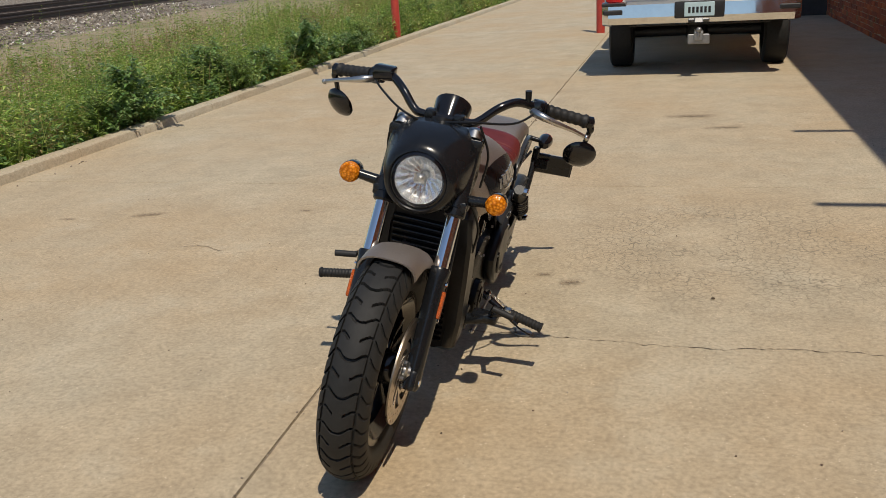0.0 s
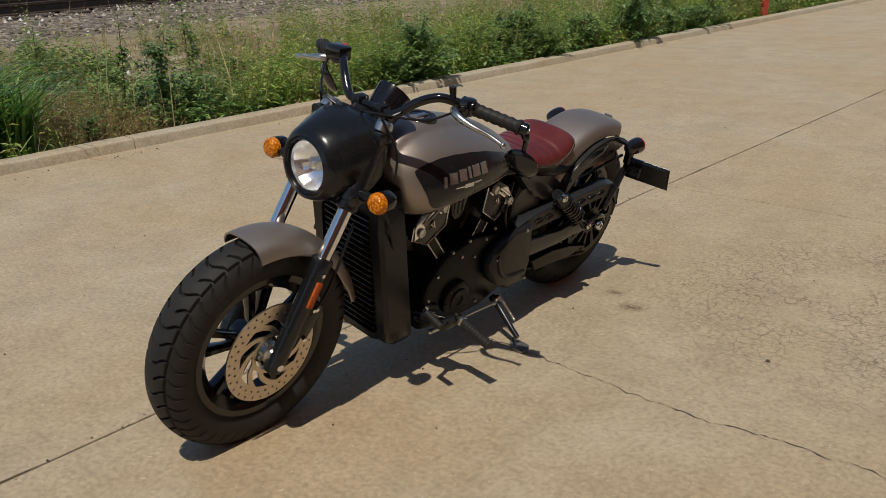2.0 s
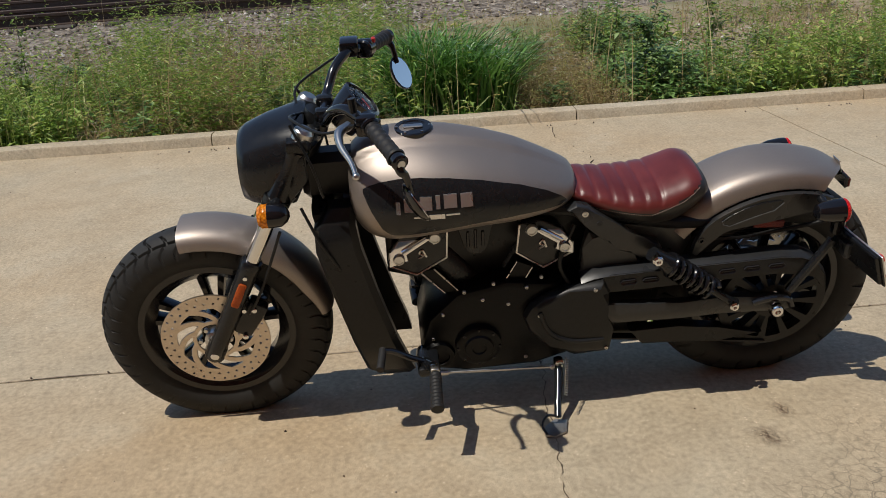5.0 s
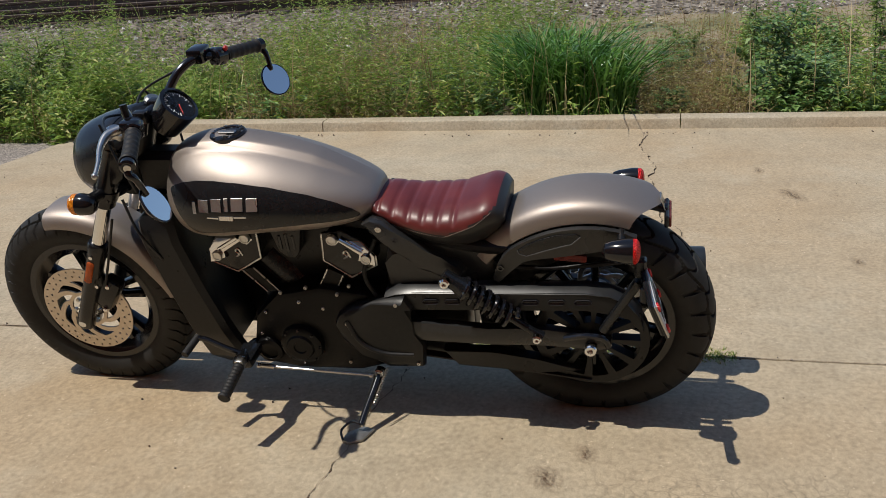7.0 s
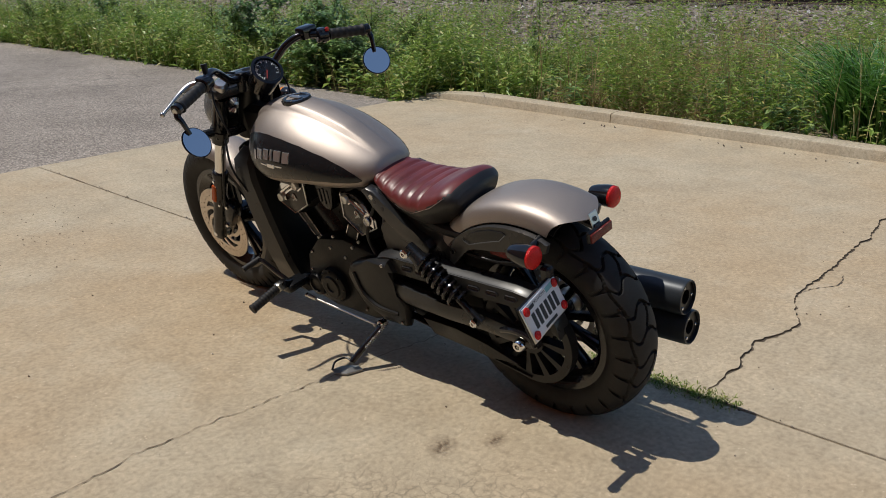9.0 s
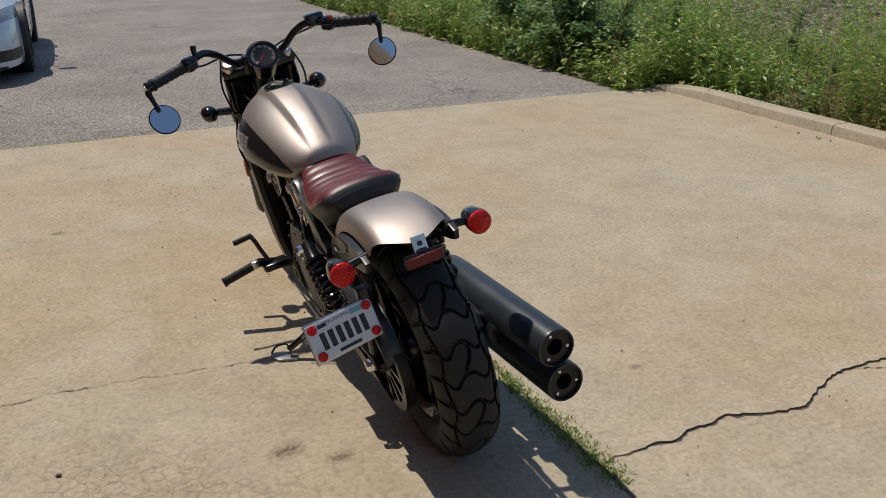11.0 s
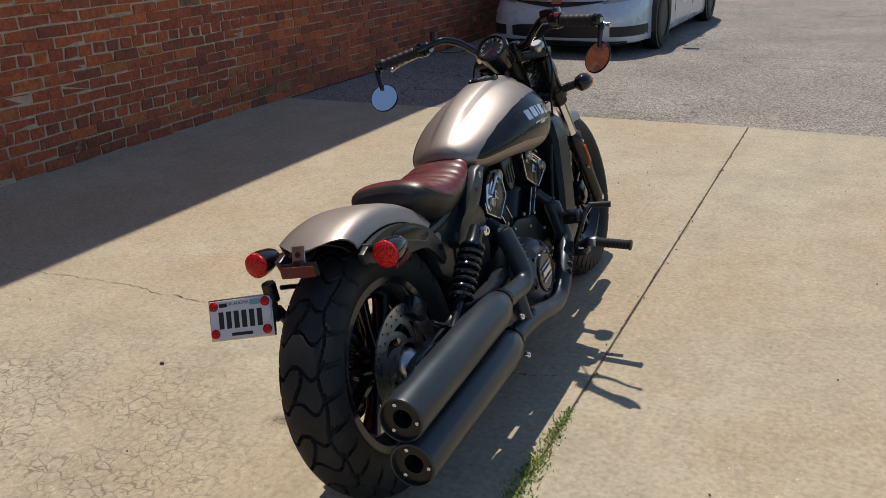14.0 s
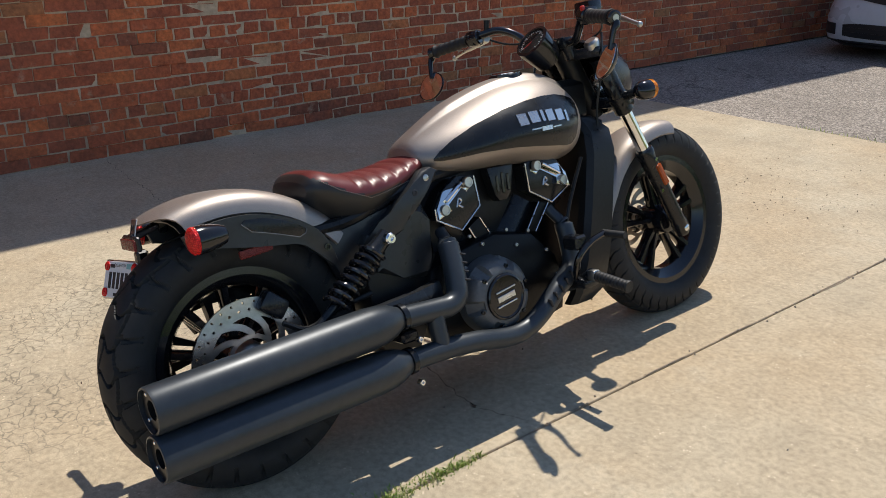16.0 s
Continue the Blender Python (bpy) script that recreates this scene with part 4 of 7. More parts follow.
M_REDSW = simple("switch_red", (0.5, 0.02, 0.015), 0.35, 0, 0.1, 50)
M_SILVER = simple("badge_silver", (0.72, 0.71, 0.69), 0.25, 0.9, 0.06, 50)
M_DIAL = simple("dial_face", (0.004, 0.0045, 0.006), 0.28, 0, 0.2, 50)

for m_, lv_ in ((M_MATTE, 0.28), (M_CAST, 0.2), (M_SATIN, 0.42), (M_RUBBER, 0.3), (M_GRIP, 0.35)):
    m_.node_tree.nodes["Principled BSDF"].inputs["Specular IOR Level"].default_value = lv_

LEAN = 12.8
bike = thing("motorcycle", "matte bronze and black cruiser motorcycle leaning on its side stand", "motorcycle",
             pose(0.003, 0, 0, -LEAN, 0, -89.4))
FA, RA = Vector((0.790, 0, 0.309)), Vector((-0.768, 0, 0.313))


def fork_at(h):
    return 0.794 - 0.505 * (h - 0.28)


# ---- wheels ----
def tyre_mesh(c, R, w, H, front):
    nt_ = 960
    th = np.linspace(0, 2 * np.pi, nt_, endpoint=False)
    ph = np.radians(np.concatenate([np.linspace(-148, -86, 10), np.linspace(-82, 82, 84), np.linspace(86, 148, 10)]))
    nf = len(ph)
    T, P = np.meshgrid(th, ph, indexing="ij")
    y = w * np.sign(np.sin(P)) * np.abs(np.sin(P)) ** 0.9
    r = (R - H * 0.52) + H * 0.52 * np.cos(P)
    u = P / np.radians(78)
    s = T * R
    au = np.abs(u)
    if front:
        pitch = 2 * np.pi * R / 42
        line = s + 0.012 * np.cos(2.3 * np.pi * np.minimum(au, 0.85)) + 0.012 * au
        d = np.abs((line % pitch) - pitch / 2)
        g = d < np.where(au > 0.5, 0.0046, 0.0038)
        g |= np.abs(au - 0.50) < 0.032
        g &= ~((au < 0.12) & (np.floor(line / pitch) % 2 == 0))
        depth = 0.009
    else:
        pitch = 2 * np.pi * R / 26
        line = s + 0.02 * np.cos(2.6 * np.pi * u) * (au < 0.66) + 0.03 * au
        d = np.abs((line % pitch) - pitch / 2)
        g = d < np.where(au > 0.55, 0.0068, 0.0045)
        wave = 0.06 * np.sin(2 * np.pi * s / (2 * pitch))
        g |= np.abs(au - 0.56 - wave) < 0.034
        g |= (np.abs(u - wave * 2) < 0.03) & (np.abs((line % (2 * pitch)) - pitch) > pitch * 0.5)
        depth = np.where(au > 0.55, 0.016, 0.011)
    r = r - np.where(g & (np.abs(u) < 1.12), depth, 0.0)
    ring = (np.abs(P) > np.radians(100)) & (np.abs(P) < np.radians(104))
    r = r + np.where(ring, 0.0015, 0)
    V = np.stack([c.x + r * np.cos(T), c.y + y, c.z + r * np.sin(T)], -1).reshape(-1, 3)
    F = []
    for i in range(nt_):
        a, b = i * nf, ((i + 1) % nt_) * nf
        F += [(a + j, b + j, b + j + 1, a + j + 1) for j in range(nf - 1)]
    me = mesh_np("tyre", V.tolist(), F, M_RUBBER, True)
    me.set_sharp_from_angle(angle=radians(40))
    return me


def polar_plate(bm, c, y0, y1, r0, r1, keep, nt_=240, nr=16):
    """A flat ring with cut-outs, standing across the axle."""
    vs = {}
    def v(i, j):
        i %= nt_
        if (i, j) not in vs:
            a, r = 2 * math.pi * i / nt_, r0 + (r1 - r0) * j / nr
            vs[i, j] = bm.verts.new((c.x + r * math.cos(a), y0, c.z + r * math.sin(a)))
        return vs[i, j]
    fs = []
    for i in range(nt_):
        for j in range(nr):
            a, r = 2 * math.pi * (i + 0.5) / nt_, r0 + (r1 - r0) * (j + 0.5) / nr
            if keep(a, r):
                fs.append(bm.faces.new((v(i, j), v(i + 1, j), v(i + 1, j + 1), v(i, j + 1))))
    ex = bmesh.ops.extrude_face_region(bm, geom=fs)
    bmesh.ops.translate(bm, vec=(0, y1 - y0, 0), verts=[g for g in ex["geom"] if isinstance(g, bmesh.types.BMVert)])


def disc_keep(r_in, r_out, swirl, n):
    def keep(a, r):
        if r > r_out * 0.74:
            k = 30
            for q, rr in ((0.0, r_out * 0.93), (0.5, r_out * 0.82)):
                da = ((a * k / (2 * math.pi) + q) % 1 - 0.5) / k * 2 * math.pi * r
                if da * da + (r - rr) ** 2 < 0.0034 ** 2:
                    return False
            return True
        t = (r - r_in) / (r_out * 0.74 - r_in)
        if t < 0.18 or t > 0.9:
            return True
        ph = (a + swirl * t * 0.9) * n / (2 * math.pi) % 1
        return ph > 0.58
    return keep


def wheel(name, c, R, w, H, front):
    rim_r = R - H
    bm = bmesh.new()
    rw = w * 0.72
    lathe(bm, [(-rw, rim_r + 0.012), (-rw, rim_r - 0.006), (-rw + 0.012, rim_r - 0.02), (-0.02, rim_r - 0.036), (0.02, rim_r - 0.036),
               (rw - 0.012, rim_r - 0.02), (rw, rim_r - 0.006), (rw, rim_r + 0.012), (rw - 0.02, rim_r - 0.002), (-rw + 0.02, rim_r - 0.002), (-rw, rim_r + 0.012)], c, (0, 1, 0), 96, False)
    whl = part(name, bm, M_GLOSS, bike, "gloss black cast wheel")
    ty = new("tyre", tyre_mesh(c, R, w, H, front))
    ty.parent = whl
    ty["label"] = "chunky black treaded tyre"
    bm = bmesh.new()
    lathe(bm, [(-0.062, 0.026), (-0.055, 0.042), (-0.03, 0.05), (0.03, 0.05), (0.055, 0.042), (0.062, 0.026)], c, (0, 1, 0), 32)
    part("hub", bm, M_GLOSS, whl)
    n = 5 if front else 10
    for k in range(n):
        for sgn in ((-1, 1) if front else (0,)):
            a = 2 * math.pi * k / n + 0.35
            a0, a1 = a + sgn * 0.2, a + sgn * (0.17 if front else 0)
            bm = bmesh.new()
            rings = []
            for r, aa, hw, hd in ((0.04, a0, 0.011, 0.02), (0.1, (a0 + a1) / 2, 0.0095, 0.017), (rim_r - 0.03, a1, 0.013, 0.024)):
                ctr = c + Vector((math.cos(aa), 0, math.sin(aa))) * r
                tt = Vector((-math.sin(aa), 0, math.cos(aa)))
                yv = Vector((0, 1, 0))
                rings.append([ctr + tt * hw * p + yv * hd * q for p, q in ((-1, -0.6), (-0.6, -1), (0.6, -1), (1, -0.6), (1, 0.6), (0.6, 1), (-0.6, 1), (-1, 0.6))])
            loft(bm, rings)
            part("spoke", bm, M_GLOSS, whl)
    return whl


fw = wheel("front_wheel", FA, 0.321, 0.066, 0.116, True)
rw_ = wheel("rear_wheel", RA, 0.323, 0.078, 0.118, False)
bm = bmesh.new()
polar_plate(bm, FA, 0.077, 0.082, 0.052, 0.149, disc_keep(0.052, 0.149, 1, 9), 360, 44)
fd = part("brake_disc", bm, M_DISC_SHADE, fw, "drilled steel brake disc with swirl carrier")
bm = bmesh.new()
lathe(bm, [(0.06, 0.03), (0.088, 0.03), (0.093, 0.022), (0.1, 0.02)], FA, (0, 1, 0), 24)
for k in range(6):
    a = k * math.pi / 3
    cyl(bm, FA + Vector((0.042 * math.cos(a), 0.08, 0.042 * math.sin(a))), FA + Vector((0.042 * math.cos(a), 0.09, 0.042 * math.sin(a))), 0.006, seg=8)
part("disc_carrier", bm, M_ALU, fw, "bare aluminium hub flange with bolts")
bm = bmesh.new()
polar_plate(bm, RA, -0.098, -0.093, 0.052, 0.149, disc_keep(0.052, 0.149, -1, 9), 360, 44)
part("brake_disc", bm, M_DISC2, rw_, "drilled steel brake disc with swirl carrier")
bm = bmesh.new()
lathe(bm, [(-0.12, 0.02), (-0.108, 0.036), (-0.09, 0.042), (-0.05, 0.045)], RA, (0, 1, 0), 24)
part("disc_carrier", bm, M_ALU, rw_, "bare aluminium hub flange")
# belt pulley
bm = bmesh.new()
polar_plate(bm, RA, 0.094, 0.124, 0.03, 0.152, lambda a, r: r > 0.122 or r < 0.055 or (a * 12 / (2 * math.pi)) % 1 < 0.34, 180, 10)
part("belt_pulley", bm, M_MATTE, rw_, "black spoked belt pulley")


# ---- fork and front end ----
def fender_sheet(bm, c, a0, a1, prof, n=30, thick=0.004, tip=None, cut=0.0):
    """prof: (radius, half width) from the crown outward; swept round c from a0 to a1 degrees."""
    full = [(r, -y) for r, y in reversed(prof)] + [(r, y) for r, y in prof[1:]]
    rings = []
    for i in range(n + 1):
        t = i / n
        a = radians(a0 + (a1 - a0) * t)
        k = 1.0 if tip is None else tip(t)
        crown, wide = prof[0][0], prof[-1][1]
        ring = []
        for r, y in full:
            b = a - radians(cut) * (abs(y) / wide) ** 1.6 * max(0.0, (t - 0.6) / 0.4)
            q = crown - (crown - r) * k
            ring.append(c + Vector((q * math.cos(b), y, q * math.sin(b))))
        rings.append(ring)
    inner = [[c + (p - c) - Vector((math.cos(radians(a0 + (a1 - a0) * i / n)), 0, math.sin(radians(a0 + (a1 - a0) * i / n)))) * thick - Vector((0, math.copysign(thick, p.y) if abs(p.y) > 0.04 else 0, 0)) for p in r] for i, r in enumerate(rings)]
    m = len(full)
    V = [[bm.verts.new(p) for p in r] for r in rings]
    W = [[bm.verts.new(p) for p in r] for r in inner]
    for i in range(n):
        for j in range(m - 1):
            bm.faces.new((V[i][j], V[i][j + 1], V[i + 1][j + 1], V[i + 1][j]))
            bm.faces.new((W[i][j], W[i + 1][j], W[i + 1][j + 1], W[i][j + 1]))
        bm.faces.new((V[i][0], V[i + 1][0], W[i + 1][0], W[i][0]))
        bm.faces.new((V[i][-1], W[i][-1], W[i + 1][-1], V[i + 1][-1]))
    for j in range(m - 1):
        bm.faces.new((V[0][j], W[0][j], W[0][j + 1], V[0][j + 1]))
        bm.faces.new((V[n][j], V[n][j + 1], W[n][j + 1], W[n][j]))


bm = bmesh.new()
arc = [(0.337, 0.0), (0.3365, 0.02), (0.334, 0.04), (0.329, 0.058), (0.319, 0.071), (0.304, 0.079), (0.29, 0.081)]
fender_sheet(bm, FA, 81, 170, arc, 36, 0.004, lambda t: 1.0 if t < 0.8 else 1.0 - 0.35 * (t - 0.8) / 0.2)
part("front_fender", bm, M_BRONZE, bike, "matte bronze front fender", 50)

for sg in (1, -1):
    y = 0.104 * sg
    ax = Vector((fork_at(0.95) - fork_at(0.28), 0, 0.67)).normalized()
    def fp(h, dy=0.0, df=0.0):
        return Vector((fork_at(h) + df, y + dy, h))
    bm = bmesh.new()
    tube(bm, [fp(0.262), fp(0.275), fp(0.33), fp(0.42), fp(0.54), fp(0.565), fp(0.572)], [0.018, 0.026, 0.0255, 0.026, 0.0275, 0.031, 0.027], 20)
    box(bm, fp(0.288, 0, 0.0), (0.055, 0.036, 0.06), 0.012, Euler((0, radians(-26.3), 0)).to_matrix(), 2)
    leg = part("fork_leg", bm, M_SATIN, bike, "satin black lower fork leg")
    bm = bmesh.new()
    lathe(bm, [(0.0, 0.012), (0.006, 0.012), (0.008, 0.009)], fp(0.284, 0.018 * sg), (0, sg, 0), 12)
    part("axle_bolt", bm, M_CHROME, leg)
    for hh, dy, df in ((0.535, 0.026, 0.004), (0.43, 0.022, -0.03)):
        bm = bmesh.new()
        lathe(bm, [(0.0, 0.006), (0.005, 0.006)], fp(hh, dy * sg, df), (0, sg, 0), 8)
        part("fender_bolt", bm, M_CHROME, leg)
    bm = bmesh.new()
    box(bm, fp(0.482, 0.027 * sg, 0.002), (0.022, 0.012, 0.078), 0.005, Euler((0, radians(-26.3), 0)).to_matrix(), 2)
    part("fork_reflector", bm, M_REFL_A, leg, "amber side reflector")
    bm = bmesh.new()
    cyl(bm, fp(0.56), fp(0.74), 0.0205, seg=24)
    part("fork_tube", bm, M_CHROME, bike, "polished steel fork tube")
    bm = bmesh.new()
    tube(bm, [fp(0.70), fp(0.705), fp(0.76), fp(0.765), fp(0.87), fp(0.88)], [0.026, 0.031, 0.031, 0.029, 0.029, 0.032], 20)
    part("fork_cover", bm, M_SATIN, bike, "satin black upper fork cover")
    bm = bmesh.new()
    tube(bm, [fp(0.905), fp(0.925), fp(0.932)], [0.026, 0.025, 0.018], 20)
    part("fork_cap", bm, M_ALU, bike, "bright fork top cap")
    # turn signal
    bm = bmesh.new()
    cyl(bm, (0.556, 0.118 * sg, 0.748), (0.566, 0.195 * sg, 0.76), 0.016, 0.0135)
    lathe(bm, [(-0.012, 0.034), (0.006, 0.036), (0.022, 0.036)], fp(0.735), tuple(ax), 20)
    sig = part("front_signal", bm, M_SATIN, bike, "black bullet turn signal")
    bm = bmesh.new()
    lathe(bm, [(-0.048, 0.006), (-0.042, 0.018), (-0.028, 0.028), (-0.006, 0.030), (0.004, 0.030), (0.004, 0.027)], (0.566, 0.213 * sg, 0.762), (1, 0, 0), 28)
    part("signal_body", bm, M_GLOSS, sig)
    bm = bmesh.new()
    lathe(bm, [(0.0035, 0.0292), (0.019, 0.029), (0.027, 0.023), (0.03, 0.011), (0.0305, 0.001)], (0.566, 0.213 * sg, 0.762), (1, 0, 0), 28)
    part("signal_lens", bm, M_AMBER, sig, "amber lens")

for h, nm in ((0.735, "lower_clamp"), (0.895, "upper_clamp")):
    bm = bmesh.new()
    f = fork_at(h)
    slab_of(bm, [(f - 0.05, -0.06), (f - 0.02, -0.135), (f + 0.03, -0.135), (f + 0.035, 0), (f + 0.03, 0.135), (f - 0.02, 0.135), (f - 0.05, 0.06)], h - 0.016, h + 0.016, "xy", 0.006)
    part(nm, bm, M_SATIN, bike, "black fork clamp")

# headlight cowl
bm = bmesh.new()
rings = []
for f, cz, ry, rz, e in ((0.638, 0.800, 0.076, 0.076, 2.0), (0.646, 0.800, 0.083, 0.083, 2.0), (0.644, 0.801, 0.091, 0.091, 2.0), (0.625, 0.803, 0.103, 0.102, 2.05), (0.60, 0.806, 0.112, 0.109, 2.1),
                         (0.57, 0.811, 0.120, 0.114, 2.3), (0.52, 0.818, 0.129, 0.116, 2.8), (0.48, 0.824, 0.134, 0.114, 3.4), (0.472, 0.824, 0.128, 0.108, 3.4)):
    ring = []
    for k in range(48):
        a = 2 * math.pi * k / 48
        ca, sa = math.cos(a), math.sin(a)
        q = (abs(ca) ** e + abs(sa) ** e) ** (-1 / e)
        # the lower rear of the cowl is cut away
        ff = f
        if f < 0.56 and sa < -0.2:
            ff = f + (0.56 - f) * min(1, (-sa - 0.2) * 1.3)
        ring.append((ff, ry * q * ca, cz + rz * q * sa))
    rings.append(ring)
loft(bm, rings, True, False)
cowl = part("headlight_cowl", bm, M_SATIN, bike, "satin black headlight cowl", 50)
bm = bmesh.new()
lathe(bm, [(-0.02, 0.08), (0.004, 0.08), (0.008, 0.073), (0.0, 0.068), (-0.02, 0.067)], (0.638, 0, 0.80), (1, 0, 0), 48, False)
part("headlight_bezel", bm, M_GLOSS, cowl, "gloss black bezel")
bm = bmesh.new()
rings = []
for d, r in ((-0.004, 0.067), (-0.02, 0.063), (-0.035, 0.053), (-0.048, 0.04), (-0.056, 0.028), (-0.06, 0.012), (-0.06, 0.002)):
    rings.append([(0.638 + d + (0.0022 if k % 2 == 0 else 0), r * math.cos(2 * math.pi * k / 36), 0.80 + r * math.sin(2 * math.pi * k / 36)) for k in range(36)])
loft(bm, rings, True, False)
part("headlight_reflector", bm, M_LAMPREF, cowl, "fluted bright reflector", 10)
bm = bmesh.new()
lathe(bm, [(-0.058, 0.012), (-0.02, 0.011), (-0.016, 0.006)], (0.638, 0, 0.80), (1, 0, 0), 16)
box(bm, (0.614, 0, 0.80), (0.008, 0.034, 0.03), 0.005)
part("bulb_shield", bm, M_ALU, cowl)
bm = bmesh.new()
lathe(bm, [(0.0, 0.068), (0.009, 0.056), (0.014, 0.035), (0.016, 0.001)], (0.636, 0, 0.80), (1, 0, 0), 40)
lathe(bm, [(-0.003, 0.068), (0.006, 0.054), (0.011, 0.035), (0.013, 0.001)], (0.636, 0, 0.80), (1, 0, 0), 40)
g = part("headlight_glass", bm, M_GLASS, cowl, "clear curved headlight glass")
g.visible_shadow = False

# steering head and handlebar
bm = bmesh.new()
cyl(bm, (fork_at(0.70) - 0.03, 0, 0.70), (fork_at(0.93) - 0.03, 0, 0.93), 0.036)
box(bm, (0.42, 0, 0.76), (0.16, 0.08, 0.13), 0.02)
part("steering_head", bm, M_MATTE, bike)
for sg in (1, -1):
    bm = bmesh.new()
    tube(bm, [(0.44, 0.042 * sg, 0.89), (0.424, 0.042 * sg, 0.93)], [0.02, 0.019], 14)
    box(bm, (0.422, 0.042 * sg, 0.936), (0.044, 0.034, 0.036), 0.009, None, 2)
    part("bar_riser", bm, M_SATIN, bike, "satin black handlebar clamp")
BAR = [(0.422, 0, 0.934), (0.422, 0.07, 0.934), (0.415, 0.098, 0.944), (0.394, 0.142, 0.985), (0.362, 0.186, 1.008), (0.33, 0.228, 1.003), (0.295, 0.285, 0.989), (0.25, 0.395, 0.974)]
bm = bmesh.new()
full = [(x, -y, z) for x, y, z in reversed(BAR[1:])] + BAR
tube(bm, full, 0.0125, 14, 6)
part("handlebar", bm, M_GLOSS, bike, "gloss black handlebar")
for sg in (1, -1):
    g0, g1 = Vector((0.301, 0.27 * sg, 0.992)), Vector((0.254, 0.388 * sg, 0.9745))
    d = (g1 - g0).normalized()
    bm = bmesh.new()
    pts, rs = [], []
    for k in range(25):
        pts.append(g0 + (g1 - g0) * (k / 24))
        rs.append(0.0172 + (0.0016 if (k // 2) % 2 else -0.0002) + (0.003 if k > 22 or k < 1 else 0))
    tube(bm, pts, rs, 18)
    part("grip", bm, M_GRIP, bike, "ribbed black rubber grip")
    bm = bmesh.new()
    c = g0 - d * 0.022
    tube(bm, [c - d * 0.024, c - d * 0.02, c + d * 0.014, c + d * 0.018], [0.02, 0.024, 0.024, 0.02], 16)
    box(bm, c + Vector((0.006, 0, 0.0)), (0.05, 0.034, 0.05), 0.01, None, 2)
    if sg < 0:
        box(bm, c + Vector((0.045, 0.035, 0.02)), (0.05, 0.062, 0.042), 0.007, None, 2)
    sw = part("switch_housing", bm, M_GLOSS, bike, "black switch housing")
    bm = bmesh.new()
    if sg < 0:
        box(bm, c + Vector((-0.02, -0.006, 0.02)), (0.012, 0.014, 0.014), 0.003)
        part("switch", bm, M_REDSW, sw, "red stop switch")
    else:
        box(bm, c + Vector((-0.022, 0.0, 0.008)), (0.01, 0.012, 0.008), 0.002)
        part("switch", bm, M_MATTE, sw)
        bm = bmesh.new()
        cyl(bm, c + Vector((0.03, -0.03, 0.005)), c + Vector((0.035, -0.036, 0.05)), 0.008, 0.01, 10)
        part("switch", bm, M_MATTE, sw)
    bm = bmesh.new()
    piv = c + Vector((0.045, -0.012 * sg, -0.004))
    lev = [piv, piv + Vector((0.022, 0.03 * sg, -0.004)), piv + Vector((0.018, 0.075 * sg, -0.016)), piv + Vector((-0.002, 0.125 * sg, -0.03)), piv + Vector((-0.012, 0.165 * sg, -0.044))]
    tube(bm, lev, [0.011, 0.0115, 0.008, 0.006, 0.0055], 12, 5)
    ball(bm, lev[-1], 0.0085, 12, 8)
    part("lever", bm, M_ALU, bike, "bare aluminium hand lever")
    # bar-end mirror
    bm = bmesh.new()
    e = g1 + d * 0.006
    lathe(bm, [(-0.004, 0.018), (0.012, 0.019), (0.016, 0.014)], e, tuple(d), 16)
    mc = Vector((0.22, 0.388 * sg, 0.864))
    tube(bm, [e + Vector((0, 0, 0)), e + Vector((-0.004, 0.012 * sg, -0.02)), (e + mc) / 2 + Vector((0.002, 0.012 * sg, 0.02)), mc + Vector((0.008, 0.006 * sg, 0.03))], [0.012, 0.011, 0.0085, 0.007], 12, 5)
    mir = part("mirror", bm, M_GLOSS, bike, "round bar-end mirror")
    nrm = Vector((-0.851, -0.204, 0.487) if sg > 0 else (-0.805, 0.362, 0.472)).normalized()
    bm = bmesh.new()
    lathe(bm, [(-0.017, 0.006), (-0.014, 0.026), (-0.006, 0.044), (0.002, 0.0505), (0.005, 0.05), (0.005, 0.047)], mc, tuple(nrm), 40)
    part("mirror_shell", bm, M_GLOSS, mir)
    bm = bmesh.new()
    lathe(bm, [(0.0045, 0.047), (0.0062, 0.0468), (0.0062, 0.001)], mc, tuple(nrm), 40)
    part("mirror_glass", bm, M_MIRROR, mir, "mirror reflecting the sky")
    bm = bmesh.new()
    lathe(bm, [(0.0, 0.009), (0.003, 0.009), (0.003, 0.005)], e + d * 0.016, tuple(d), 12)
    part("end_bolt", bm, M_ALU, mir)

# speedometer
sp_c, sp_n = Vector((0.335, 0.0, 0.945)), Vector((-0.72, 0, 0.69)).normalized()
bm = bmesh.new()
lathe(bm, [(-0.08, 0.03), (-0.072, 0.046), (-0.02, 0.053), (0.006, 0.056), (0.014, 0.056), (0.016, 0.047), (0.008, 0.045)], sp_c, tuple(sp_n), 40)
sp = part("speedometer", bm, M_GLOSS, bike, "round black speedometer")
bm = bmesh.new()
lathe(bm, [(0.0075, 0.0455), (0.0085, 0.045), (0.0085, 0.001)], sp_c, tuple(sp_n), 40)
part("dial", bm, M_DIAL, sp)
bm = bmesh.new()
u = Vector((0, 1, 0))
w = sp_n.cross(u)
for k in range(25):
    a = radians(-130 + 260 * k / 24) + math.pi / 2
    dr = u * math.cos(a) + w * -math.sin(a)
    p0, p1 = sp_c + sp_n * 0.0095 + dr * (0.036 if k % 3 else 0.031), sp_c + sp_n * 0.0095 + dr * 0.041
    cyl(bm, p0, p1, 0.0008 if k % 3 else 0.0013, seg=6)
part("dial_marks", bm, M_WHITE, sp, "white scale marks")
